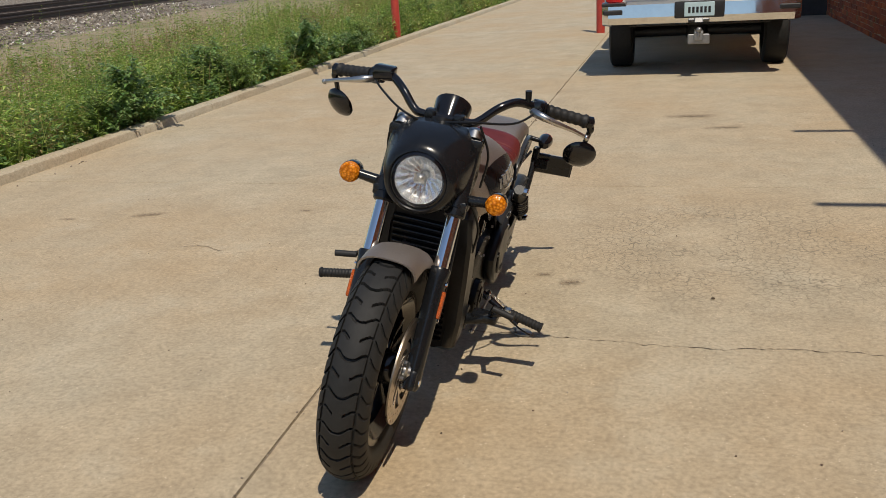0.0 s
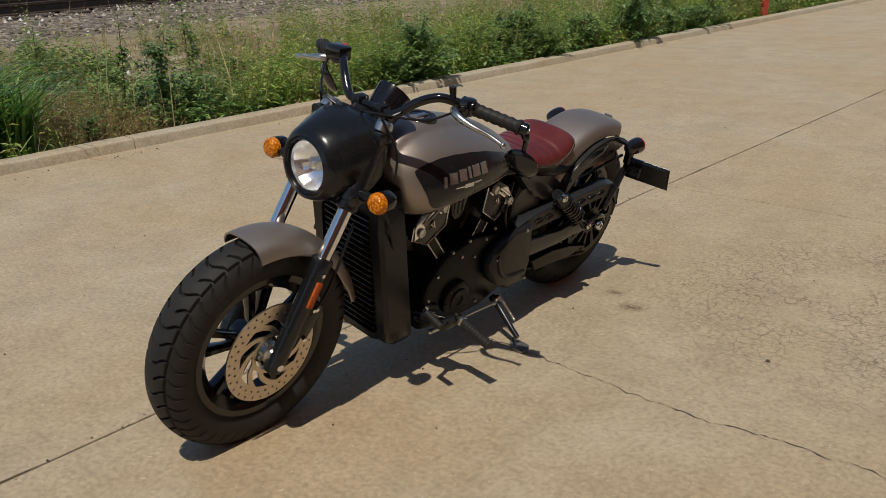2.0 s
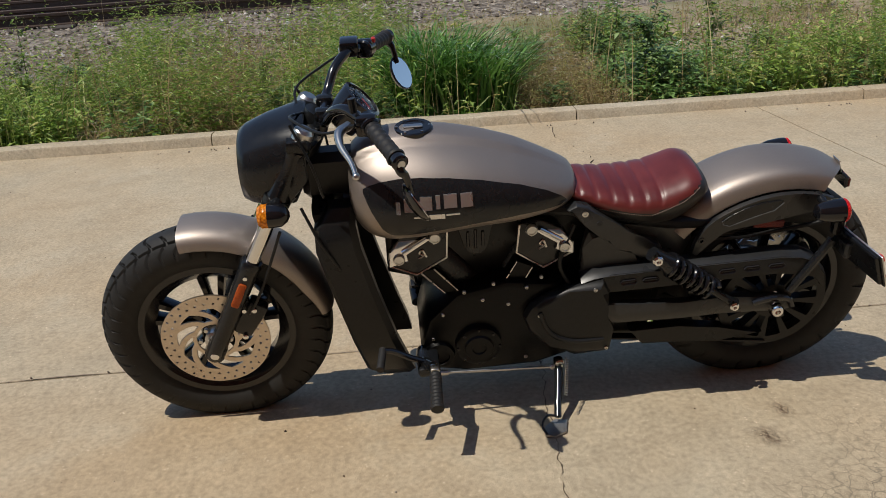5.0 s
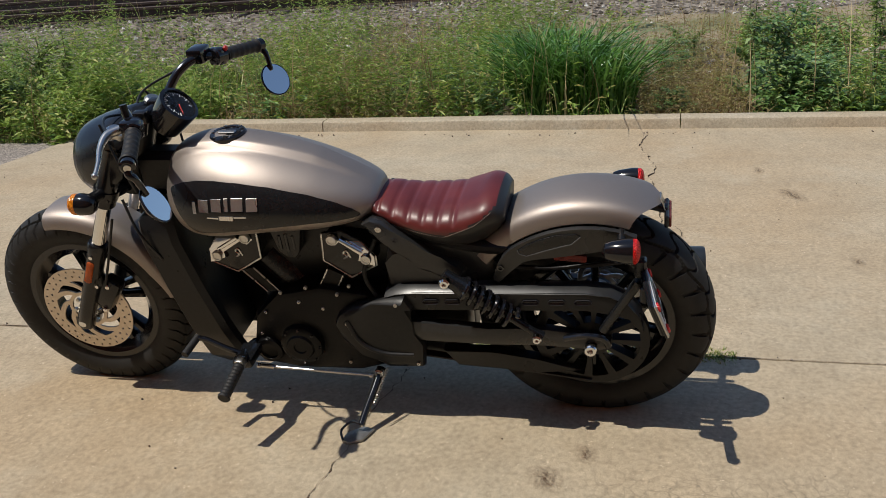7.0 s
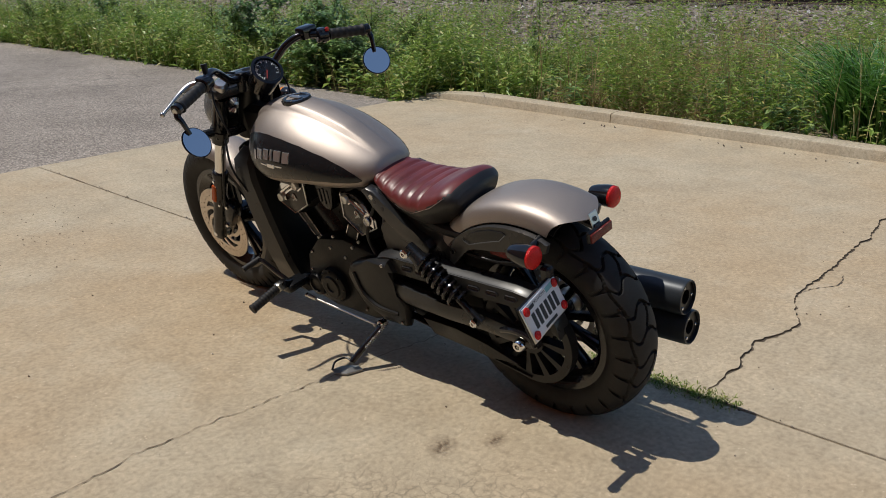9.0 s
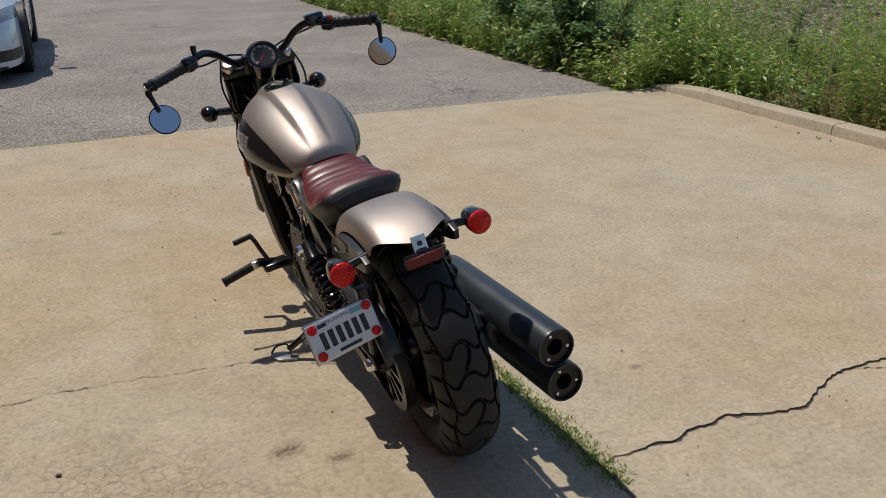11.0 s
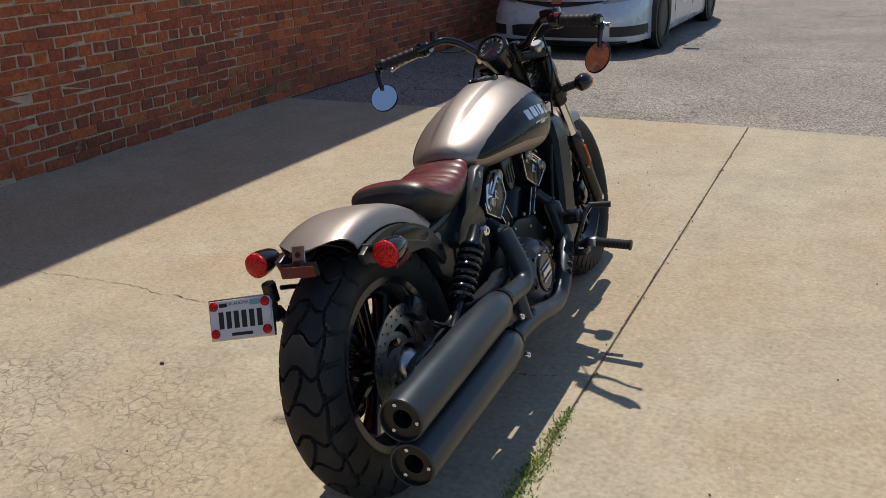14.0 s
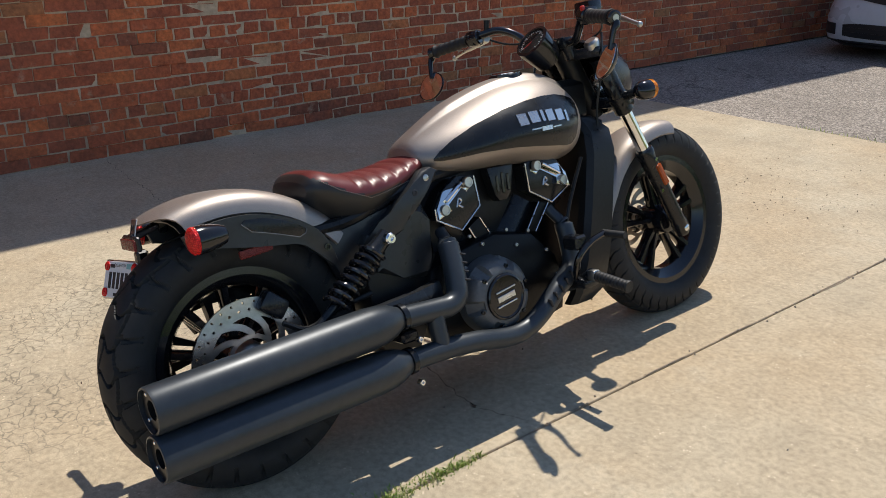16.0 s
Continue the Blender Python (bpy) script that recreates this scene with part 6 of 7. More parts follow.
# cylinders and heads
HEADS = {"front": [(0.292, 0.565), (0.262, 0.606), (0.205, 0.628), (0.136, 0.617), (0.140, 0.535), (0.222, 0.487), (0.296, 0.522)],
         "rear": [(-0.198, 0.552), (-0.165, 0.596), (-0.112, 0.626), (-0.052, 0.618), (-0.044, 0.532), (-0.118, 0.478), (-0.198, 0.522)]}
for key, poly in HEADS.items():
    fr = key == "front"
    base = Vector((0.075, 0, 0.38)) if fr else Vector((-0.035, 0, 0.38))
    cx = sum(p[0] for p in poly) / len(poly)
    top = Vector((cx, 0, 0.55))
    d = (top - base).normalized()
    bm = bmesh.new()
    (p0, p1), (q0, q1) = ((((0.176, 0.497), (0.112, 0.418)), ((0.213, 0.489), (0.150, 0.416))) if fr else (((-0.048, 0.5), (-0.006, 0.425)), ((-0.09, 0.479), (-0.050, 0.405))))
    tube(bm, [base - d * 0.02, base + d * 0.15], [0.07, 0.072], 28)
    cy = part("cylinder", bm, M_SATIN, eng, "smooth black cylinder")
    for sg in (1, -1):
        bm = bmesh.new()
        ngon_prism(bm, [(cx + (x - cx) * 0.88, 0.552 + (z - 0.552) * 0.88) for x, z in poly], 0.02 * sg, 0.095 * sg, 0.005)
        part("head_casting", bm, M_MATTE, eng, "matte black head casting")
        bm = bmesh.new()
        ngon_prism(bm, poly, 0.092 * sg, 0.108 * sg, 0.003)
        hd = part("cylinder_head", bm, M_SATIN, bike, "black cylinder head cover")
        # machined edge along the lower rim
        bm = bmesh.new()
        loop = [Vector((cx + (x - cx) * 0.985, 0.1085 * sg, 0.552 + (z - 0.552) * 0.985)) for x, z in poly]
        tube(bm, loop[3:] + loop[:1], 0.0028, 6, 0)
        part("rim_line", bm, M_SILVER, hd, "machined bright edge")
        # polished rocker cover over the upper half
        ch = [poly[6], poly[0], poly[1], poly[2], poly[3]]
        ch = [(cx + (x - cx) * 0.965, 0.552 + (z - 0.552) * 0.965) for x, z in ch]
        a, b = Vector((ch[0][0], ch[0][1])), Vector((ch[4][0], ch[4][1]))
        up = Vector((-(b - a).y, (b - a).x)).normalized()
        if up.y < 0:
            up = -up
        m1, m2 = a.lerp(b, 0.3), a.lerp(b, 0.72)
        inner = [b - up * 0.010, m2 - up * 0.014, m2 + up * 0.008, m1 + up * 0.008, m1 - up * 0.014]
        bm = bmesh.new()
        ngon_prism(bm, ch + [tuple(q) for q in inner], 0.106 * sg, 0.117 * sg, 0.003)
        for v in bm.verts:
            if abs(v.co.y) > 0.11:
                v.co.y -= sg * 0.16 * (v.co.z - 0.54)
        rc = part("rocker_cover", bm, M_CHROME, hd, "polished rocker cover")
        bm = bmesh.new()
        e0, e1 = m1 + up * 0.02, m2 + up * 0.02
        tube(bm, [(e0.x, 0.118 * sg, e0.y), (e1.x, 0.118 * sg, e1.y)], 0.0055, 10)
        part("cover_bridge", bm, M_CHROME, rc)
        for q in (a.lerp(b, 0.19) + up * 0.006, a.lerp(b, 0.82) + up * 0.007):
            bm = bmesh.new()
            lathe(bm, [(0.0, 0.0155), (0.008, 0.0155), (0.012, 0.0135), (0.012, 0.0105), (0.010, 0.0098), (0.010, 0.0005)], (q.x, 0.113 * sg, q.y), (0, sg, 0), 24)
            part("rocker_boss", bm, M_ALU, rc, "round bright boss")
        bm = bmesh.new()
        q = a.lerp(b, 0.5) - up * 0.02
        tube(bm, [(q.x - 0.011, 0.109 * sg, q.y - 0.009), (q.x - 0.002, 0.11 * sg, q.y + 0.013), (q.x + 0.007, 0.11 * sg, q.y + 0.004), (q.x - 0.004, 0.11 * sg, q.y - 0.004), (q.x + 0.009, 0.109 * sg, q.y - 0.013)], 0.0028, 6, 4)
        part("emblem_curl", bm, M_SILVER, hd, "small curled silver emblem")
        bm = bmesh.new()
        ngon_prism(bm, [p0, p1, q1, q0], 0.05 * sg, 0.101 * sg, 0.002)
        fc = part("cylinder_face", bm, M_CAST, cy)
        for a0, a1 in ((p0, p1), (q0, q1)):
            v0, v1 = Vector((a0[0], 0.1025 * sg, a0[1])), Vector((a1[0], 0.1025 * sg, a1[1]))
            for k0, k1 in ((0.0, 0.44), (0.5, 1.0)):
                bm = bmesh.new()
                cyl(bm, v0.lerp(v1, k0), v0.lerp(v1, k1), 0.0024, seg=6)
                part("fin_line", bm, M_SILVER, fc, "machined bright fin edge")
for sg in (1, -1):
    bm = bmesh.new()
    ngon_prism(bm, [(0.012, 0.625), (0.112, 0.625), (0.092, 0.545), (0.072, 0.525), (0.045, 0.525), (0.03, 0.545)], 0.05 * sg, 0.09 * sg, 0.006)
    vc = part("intake_cover", bm, M_SATIN, bike, "black intake cover between the cylinders")
    for k in range(3):
        bm = bmesh.new()
        box(bm, (0.042 + 0.02 * k, 0.09 * sg, 0.575), (0.008, 0.008, 0.06 - 0.012 * abs(k - 1)), 0.002)
        part("cover_rib", bm, M_GLOSS, vc)
    for p in ((0.1, 0.43), (0.02, 0.45), (-0.07, 0.43), (-0.14, 0.38), (0.16, 0.36), (-0.02, 0.38), (0.19, 0.28), (0.05, 0.4), (-0.11, 0.46), (-0.17, 0.31), (-0.16, 0.24), (-0.07, 0.19)):
        bolt(eng, Vector((p[0], 0.124 * sg, p[1])), (0, sg, 0), 0.0055, 0.006, M_ALU, "case_bolt")

# added blocker: keeps sunlit ground from showing through between the heads
bm = bmesh.new()
ngon_prism(bm, [(0.30, 0.64), (0.30, 0.46), (0.12, 0.40), (-0.12, 0.40), (-0.26, 0.44), (-0.26, 0.655), (0.0, 0.65)], -0.045, 0.045, 0.01)
part("gap_blocker", bm, M_MATTE, bike, "matte black blocker added to darken the gap between the cylinders")

# ---- radiator and frame ----
def rad_f(h):
    return 0.352 + (h - 0.2) * 0.20


bm = bmesh.new()
rings = []
for h, hw in ((0.185, 0.075), (0.20, 0.108), (0.3, 0.116), (0.62, 0.116), (0.69, 0.1), (0.70, 0.075)):
    f = rad_f(h)
    rings.append([(f - 0.03, -hw, h), (f + 0.028, -hw, h), (f + 0.028, hw, h), (f - 0.03, hw, h)])
loft(bm, rings)
rad = part("radiator", bm, M_MATTE, bike, "black radiator with louvred guard")
for k in range(20):
    h = 0.225 + 0.0215 * k
    bm = bmesh.new()
    box(bm, (rad_f(h) + 0.033, 0, h), (0.016, 0.19, 0.006), 0.002, Euler((0, radians(25), 0)).to_matrix())
    part("radiator_fin", bm, M_SATIN, rad)
for sg in (1, -1):
    bm = bmesh.new()
    rings = []
    for h, a, b, y0, y1 in ((0.165, -0.10, -0.01, 0.08, 0.12), (0.20, -0.098, 0.028, 0.1, 0.14), (0.30, -0.085, 0.036, 0.108, 0.15), (0.45, -0.075, 0.042, 0.108, 0.152), (0.60, -0.07, 0.045, 0.1, 0.15), (0.665, -0.075, 0.03, 0.09, 0.14), (0.71, -0.09, -0.02, 0.06, 0.11)):
        f = rad_f(h)
        rings.append([(f + a, y0 * sg, h), (f + b, y0 * sg, h), (f + b, (y1 - 0.012) * sg, h), (f + b - 0.012, y1 * sg, h), (f + a + 0.016, y1 * sg, h), (f + a, (y1 - 0.016) * sg, h)])
    loft(bm, rings)
    part("radiator_shroud", bm, M_MATTE, bike, "matte black radiator side casting", 40)
    bm = bmesh.new()
    ngon_prism(bm, [(-0.175, 0.655), (-0.2, 0.668), (-0.23, 0.662), (-0.262, 0.636), (-0.31, 0.604), (-0.345, 0.576), (-0.379, 0.552), (-0.425, 0.537), (-0.438, 0.515), (-0.425, 0.492), (-0.39, 0.49), (-0.35, 0.508), (-0.315, 0.535), (-0.285, 0.55), (-0.258, 0.575), (-0.225, 0.605)], 0.085 * sg, 0.124 * sg, 0.009)
    fr_ = part("side_frame", bm, M_SEMI, bike, "slim black cast side frame")
    bm = bmesh.new()
    ngon_prism(bm, [(-0.25, 0.60), (-0.34, 0.585), (-0.5, 0.58), (-0.53, 0.52), (-0.5, 0.44), (-0.42, 0.39), (-0.28, 0.38)], 0.045 * sg, 0.095 * sg, 0.02)
    part("side_panel", bm, M_SEMI, bike, "satin black panel under the seat")
    bm = bmesh.new()
    ngon_prism(bm, [(-0.235, 0.585), (-0.27, 0.565), (-0.31, 0.535), (-0.35, 0.495), (-0.40, 0.47), (-0.405, 0.43), (-0.33, 0.40), (-0.245, 0.38), (-0.215, 0.43), (-0.222, 0.53)], 0.07 * sg, 0.112 * sg, 0.018)
    part("side_cover", bm, M_SEMI, fr_, "black side cover")
    # a bolt, then a dark disc painted in for a shaded hole
    for p, m_ in (((-0.222, 0.643), M_ALU), ((-0.262, 0.611), M_INK_SHADE)):
        bolt(fr_, Vector((p[0], 0.123 * sg, p[1])), (0, sg, 0), 0.009, 0.003, m_)
    # added dark filler: hides sunlit ground seen through ahead of the rear wheel
    bm = bmesh.new()
    ngon_prism(bm, [(-0.24, 0.52), (-0.42, 0.52), (-0.43, 0.42), (-0.425, 0.22), (-0.30, 0.2), (-0.24, 0.3)], 0.0, 0.1 * sg, 0.01)
    part("gap_filler", bm, M_MATTE, bike, "black filler block added before the rear wheel")
    bm = bmesh.new()
    tube(bm, [(0.40, 0.04 * sg, 0.70), (0.2, 0.06 * sg, 0.655), (-0.05, 0.07 * sg, 0.645), (-0.25, 0.085 * sg, 0.63), (-0.45, 0.09 * sg, 0.58), (-0.6, 0.095 * sg, 0.575)], 0.018, 10, 5)
    part("frame_rail", bm, M_MATTE, bike)
    # shock absorber
    t0, t1 = Vector((-0.403, 0.165 * sg, 0.526)), Vector((-0.632, 0.165 * sg, 0.352))
    d = (t1 - t0).normalized()
    bm = bmesh.new()
    tube(bm, [t0 - d * 0.012, t0 + d * 0.03, t0 + d * 0.06, t0 + d * 0.062, t0 + d * 0.16, t0 + d * 0.162, t1 - d * 0.02, t1 + d * 0.012], [0.02, 0.022, 0.03, 0.018, 0.018, 0.011, 0.011, 0.016], 16)
    sh = part("shock_absorber", bm, M_SATIN, bike, "black coil-over shock absorber")
    n = d.orthogonal().normalized()
    b_ = d.cross(n)
    bm = bmesh.new()
    tube(bm, [t0 + d * (0.045 + 0.165 * k / 120) + (n * math.cos(k / 120 * 2 * math.pi * 7.5) + b_ * math.sin(k / 120 * 2 * math.pi * 7.5)) * 0.029 for k in range(121)], 0.0062, 8)
    part("coil_spring", bm, M_GLOSS, sh, "gloss black coil spring")
    bolt(sh, t0 + Vector((0, 0.02 * sg, 0)), (0, sg, 0), 0.015, 0.016, M_CHROME, "shock_bolt")
    bolt(sh, t1 + Vector((0, 0.016 * sg, 0)), (0, sg, 0), 0.013, 0.014, M_CHROME, "shock_bolt")
    # swing arm
    bm = bmesh.new()
    rings = []
    for f, z, hh in ((-0.25, 0.345, 0.03), (-0.32, 0.335, 0.03), (-0.5, 0.328, 0.026), (-0.62, 0.325, 0.028), (-0.72, 0.318, 0.024), (-0.79, 0.312, 0.022), (-0.82, 0.312, 0.012)):
        y = 0.122 + (0.02 if f > -0.6 else 0.008)
        rings.append([(f, (y - 0.014) * sg, z - hh), (f, (y + 0.012) * sg, z - hh), (f, (y + 0.018) * sg, z - hh * 0.4), (f, (y + 0.018) * sg, z + hh * 0.4), (f, (y + 0.012) * sg, z + hh), (f, (y - 0.014) * sg, z + hh)])
    loft(bm, rings)
    sw = part("swing_arm", bm, M_SEMI, bike, "black swing arm")
    bm = bmesh.new()
    tube(bm, [(-0.70, 0.15 * sg, 0.33), (-0.75, 0.155 * sg, 0.345), (-0.80, 0.15 * sg, 0.335), (-0.815, 0.15 * sg, 0.31)], 0.009, 10, 4)
    part("axle_clamp", bm, M_GLOSS, sw)
    bolt(sw, Vector((-0.768, 0.148 * sg, 0.306)), (0, sg, 0), 0.02, 0.024, M_CHROME, "axle_nut")
# rear brake parts on the exhaust side
bm = bmesh.new()
box(bm, (-0.70, -0.105, 0.43), (0.07, 0.04, 0.05), 0.01, Euler((0, radians(40), 0)).to_matrix(), 2)
part("rear_caliper", bm, M_SATIN, bike, "black rear brake caliper")
bm = bmesh.new()
tube(bm, [(-0.46, -0.16, 0.40), (-0.55, -0.15, 0.385), (-0.64, -0.15, 0.36), (-0.70, -0.145, 0.39)], 0.007, 8, 5)
part("brake_hose", bm, M_MATTE, bike)

# drive side: pulley cover, guards, belt
bm = bmesh.new()
ngon_prism(bm, [(-0.058, 0.35), (-0.075, 0.385), (-0.115, 0.412), (-0.18, 0.43), (-0.275, 0.452), (-0.295, 0.41), (-0.265, 0.37), (-0.29, 0.33), (-0.315, 0.29), (-0.305, 0.212), (-0.2, 0.205), (-0.13, 0.25), (-0.075, 0.295)], 0.12, 0.166, 0.02)
pc = part("pulley_cover", bm, M_MATTE, bike, "matte black drive pulley cover")
bm = bmesh.new()
tube(bm, [(-0.10, 0.166, 0.37), (-0.13, 0.168, 0.30), (-0.19, 0.168, 0.265), (-0.28, 0.164, 0.26)], 0.007, 10, 5)
part("cover_ridge", bm, M_MATTE, pc)
for p in ((-0.1, 0.36), (-0.25, 0.43), (-0.29, 0.23)):
    bolt(pc, Vector((p[0], 0.165, p[1])), (0, 1, 0), 0.006, 0.005, M_ALU)
bm = bmesh.new()
up_l = [(-0.215, 0.452), (-0.25, 0.464), (-0.30, 0.470), (-0.42, 0.474), (-0.55, 0.478), (-0.66, 0.481), (-0.76, 0.484), (-0.82, 0.478), (-0.865, 0.455), (-0.895, 0.415), (-0.905, 0.37)]
lo_l = [(-0.885, 0.37), (-0.87, 0.40), (-0.83, 0.412), (-0.76, 0.420), (-0.64, 0.416), (-0.5, 0.411), (-0.40, 0.407), (-0.28, 0.402)]
ngon_prism(bm, [(x, z - 0.009) for x, z in up_l] + lo_l, 0.138, 0.146, 0.003)
gd = part("belt_guard", bm, M_MATTE, bike, "black slotted belt guard")
bm = bmesh.new()
rings = [[(x, 0.10, z + 0.001), (x, 0.128, z + 0.001), (x, 0.148, z - 0.011), (x, 0.146, z - 0.014), (x, 0.127, z - 0.004), (x, 0.10, z - 0.004)] for x, z in up_l]
loft(bm, rings)
part("guard_top", bm, M_SEMI, gd)
# solid bars, coloured dark for the shade inside the guard's slots
for f, z in ((-0.345, 0.434), (-0.405, 0.436), (-0.615, 0.443), (-0.683, 0.446), (-0.751, 0.448)):
    bm = bmesh.new()
    box(bm, (f, 0.1465, z), (0.046, 0.004, 0.015), 0.0065, Euler((0, radians(3), 0)).to_matrix())
    part("guard_slot", bm, M_INK_SHADE, gd, "slot shade drawn as a dark bar")
bm = bmesh.new()
ngon_prism(bm, [(-0.36, 0.262), (-0.40, 0.21), (-0.63, 0.2), (-0.75, 0.215), (-0.62, 0.245), (-0.5, 0.262)], 0.105, 0.14, 0.004)
part("lower_guard", bm, M_MATTE, bike)
bm = bmesh.new()
for z0, z1 in ((0.405, 0.470), (0.245, 0.172)):
    vs = box(bm, (0, 0, 0), (0.57, 0.026, 0.006), 0.001)
    a = Vector((-0.2, 0.118, z0))
    b = Vector((-0.768, 0.118, z1))
    mtx = (b - a).to_track_quat("X", "Z").to_matrix()
    bmesh.ops.rotate(bm, cent=(0, 0, 0), matrix=mtx, verts=[v for v in vs if v.is_valid])
    bmesh.ops.translate(bm, vec=(a + b) / 2, verts=[v for v in vs if v.is_valid])
part("drive_belt", bm, M_GRIP, bike, "black toothed drive belt")

# ---- exhaust ----
M1 = [Vector((-0.43, -0.205, 0.330)), Vector((-1.066, -0.238, 0.322))]
M2 = [Vector((-0.43, -0.212, 0.218)), Vector((-1.072, -0.242, 0.220))]
for (a, b), nm in ((M1, "upper"), (M2, "lower")):
    d = (b - a).normalized()
    L = (b - a).length
    bm = bmesh.new()
    lathe(bm, [(-0.008, 0.029), (0.0, 0.031), (0.02, 0.041), (0.05, 0.049), (0.09, 0.0525), (L - 0.008, 0.0525), (L, 0.051), (L + 0.001, 0.047), (L - 0.014, 0.0465)], a, tuple(d), 44, False)
    mf = part("muffler", bm, M_MUFF, bike, "long satin black muffler", 40)
    bm = bmesh.new()
    lathe(bm, [(L - 0.013, 0.0468), (L - 0.008, 0.046), (L - 0.008, 0.022), (L - 0.06, 0.02), (L - 0.2, 0.02)], a, tuple(d), 36, False)
    part("muffler_end", bm, M_MATTE, mf, "black end plate with outlet hole")
    n = d.orthogonal().normalized()
    b_ = d.cross(n)
    for k in range(3):
        an = 2 * math.pi * k / 3 + 0.5
        bolt(mf, a + d * (L - 0.008) + (n * math.cos(an) + b_ * math.sin(an)) * 0.035, tuple(d), 0.0048, 0.004, M_CHROME, "end_bolt")
    bm = bmesh.new()
    lathe(bm, [(-0.022, 0.031), (-0.02, 0.034), (-0.006, 0.034), (-0.004, 0.031)], a, tuple(d), 28)
    part("clamp_ring", bm, M_SATIN, mf)
bm = bmesh.new()
tube(bm, [(-0.185, -0.10, 0.49), (-0.196, -0.135, 0.47), (-0.199, -0.146, 0.464), (-0.2, -0.147, 0.46), (-0.211, -0.17, 0.409), (-0.222, -0.188, 0.362), (-0.234, -0.197, 0.333), (-0.262, -0.2, 0.318), (-0.31, -0.2, 0.319), (-0.43, -0.205, 0.329)],
     [0.016, 0.016, 0.022, 0.0285, 0.0285, 0.0285, 0.0285, 0.0285, 0.0285, 0.0285], 20, 5)
p1 = part("exhaust_pipe", bm, M_MUFF, bike, "black exhaust pipe with slotted heat shield")
# dark bars paint the shade of the shield's slots
for k in range(4):
    bm = bmesh.new()
    box(bm, (-0.19 - 0.005 * k, -0.180 - 0.0085 * k, 0.436 - 0.021 * k), (0.032, 0.012, 0.0055), 0.002, Euler((0, radians(20), 0)).to_matrix())
    part("shield_slot", bm, M_INK_SHADE, p1, "slot shade drawn as a dark bar")
bm = bmesh.new()
tube(bm, [(0.21, -0.10, 0.47), (0.222, -0.13, 0.435), (0.226, -0.139, 0.424), (0.226, -0.141, 0.418), (0.226, -0.152, 0.365), (0.213, -0.167, 0.308), (0.172, -0.178, 0.278), (0.118, -0.187, 0.252), (0.06, -0.195, 0.216), (0.0, -0.2, 0.189), (-0.06, -0.204, 0.180), (-0.12, -0.206, 0.186), (-0.194, -0.208, 0.202), (-0.30, -0.21, 0.214), (-0.43, -0.212, 0.218)],
     [0.016, 0.016, 0.022, 0.0275, 0.0275, 0.0275, 0.0275, 0.0275, 0.0275, 0.0275, 0.0275, 0.0275, 0.0275, 0.0275, 0.0275], 20, 5)
p2 = part("exhaust_pipe", bm, M_MUFF, bike, "black exhaust pipe with slotted heat shield")
# slot shade again laid on as dark bars
for k in range(5):
    bm = bmesh.new()
    box(bm, (0.175 - 0.027 * k, -0.203 - 0.004 * k, 0.288 - 0.0135 * k), (0.007, 0.014, 0.026), 0.002, Euler((0, radians(-20), 0)).to_matrix())
    part("shield_slot", bm, M_INK_SHADE, p2, "slot shade drawn as a dark bar")
bm = bmesh.new()
tube(bm, [(-0.316, -0.2, 0.322), (-0.314, -0.205, 0.27), (-0.312, -0.21, 0.215)], [0.024, 0.024, 0.024], 14, 4)
part("crossover_pipe", bm, M_MUFF, bike)
bm = bmesh.new()
box(bm, (-0.40, -0.16, 0.275), (0.05, 0.1, 0.03), 0.006)
part("muffler_bracket", bm, M_SATIN, bike)
bm = bmesh.new()
box(bm, (-0.84, -0.19, 0.29), (0.05, 0.06, 0.05), 0.006)
part("muffler_bracket", bm, M_SATIN, bike)
for p in ((-0.395, -0.235, 0.272), (-0.41, -0.235, 0.165)):
    bolt(bike, Vector(p), (0, -1, 0), 0.009, 0.012, M_CHROME, "bracket_bolt")

# ---- controls, stand, plate ----
for sg in (1, -1):
    bm = bmesh.new()
    tube(bm, [(0.22, 0.12 * sg, 0.235), (0.225, 0.19 * sg, 0.255), (0.20, 0.255 * sg, 0.288)], [0.02, 0.018, 0.016], 12, 4)
    box(bm, (0.21, 0.2 * sg, 0.258), (0.06, 0.09, 0.03), 0.01, None, 2)
    mt = part("peg_mount", bm, M_SATIN, bike, "black forward peg mount")
    bm = bmesh.new()
    box(bm, (0.196, 0.268 * sg, 0.287), (0.026, 0.03, 0.03), 0.006, None, 2)
    part("peg_clevis", bm, M_ALU, mt, "bright peg bracket")
    bm = bmesh.new()
    p0, p1 = Vector((0.196, 0.28 * sg, 0.284)), Vector((0.2, 0.392 * sg, 0.262))
    tube(bm, [p0 + (p1 - p0) * (k / 20) for k in range(21)], [0.0145 + (0.002 if k % 2 else 0) + (0.002 if k > 18 else 0) for k in range(21)], 14)
    part("foot_peg", bm, M_GRIP, mt, "ribbed rubber foot peg")
bm = bmesh.new()
tube(bm, [(0.205, 0.215, 0.27), (0.255, 0.225, 0.30), (0.30, 0.235, 0.335), (0.325, 0.24, 0.345)], 0.0085, 10, 4)
sl = part("shift_lever", bm, M_GLOSS, bike, "black shift lever")
bm = bmesh.new()
cyl(bm, (0.328, 0.235, 0.345), (0.338, 0.305, 0.335), 0.0105)
part("shift_peg", bm, M_GRIP, sl, "rubber shift peg")
bm = bmesh.new()
cyl(bm, (0.20, 0.165, 0.19), (-0.14, 0.16, 0.172), 0.004, seg=8)
cyl(bm, (0.205, 0.165, 0.19), (0.155, 0.165, 0.188), 0.0075, seg=10)
ball(bm, (0.205, 0.165, 0.19), 0.009, 10, 6)
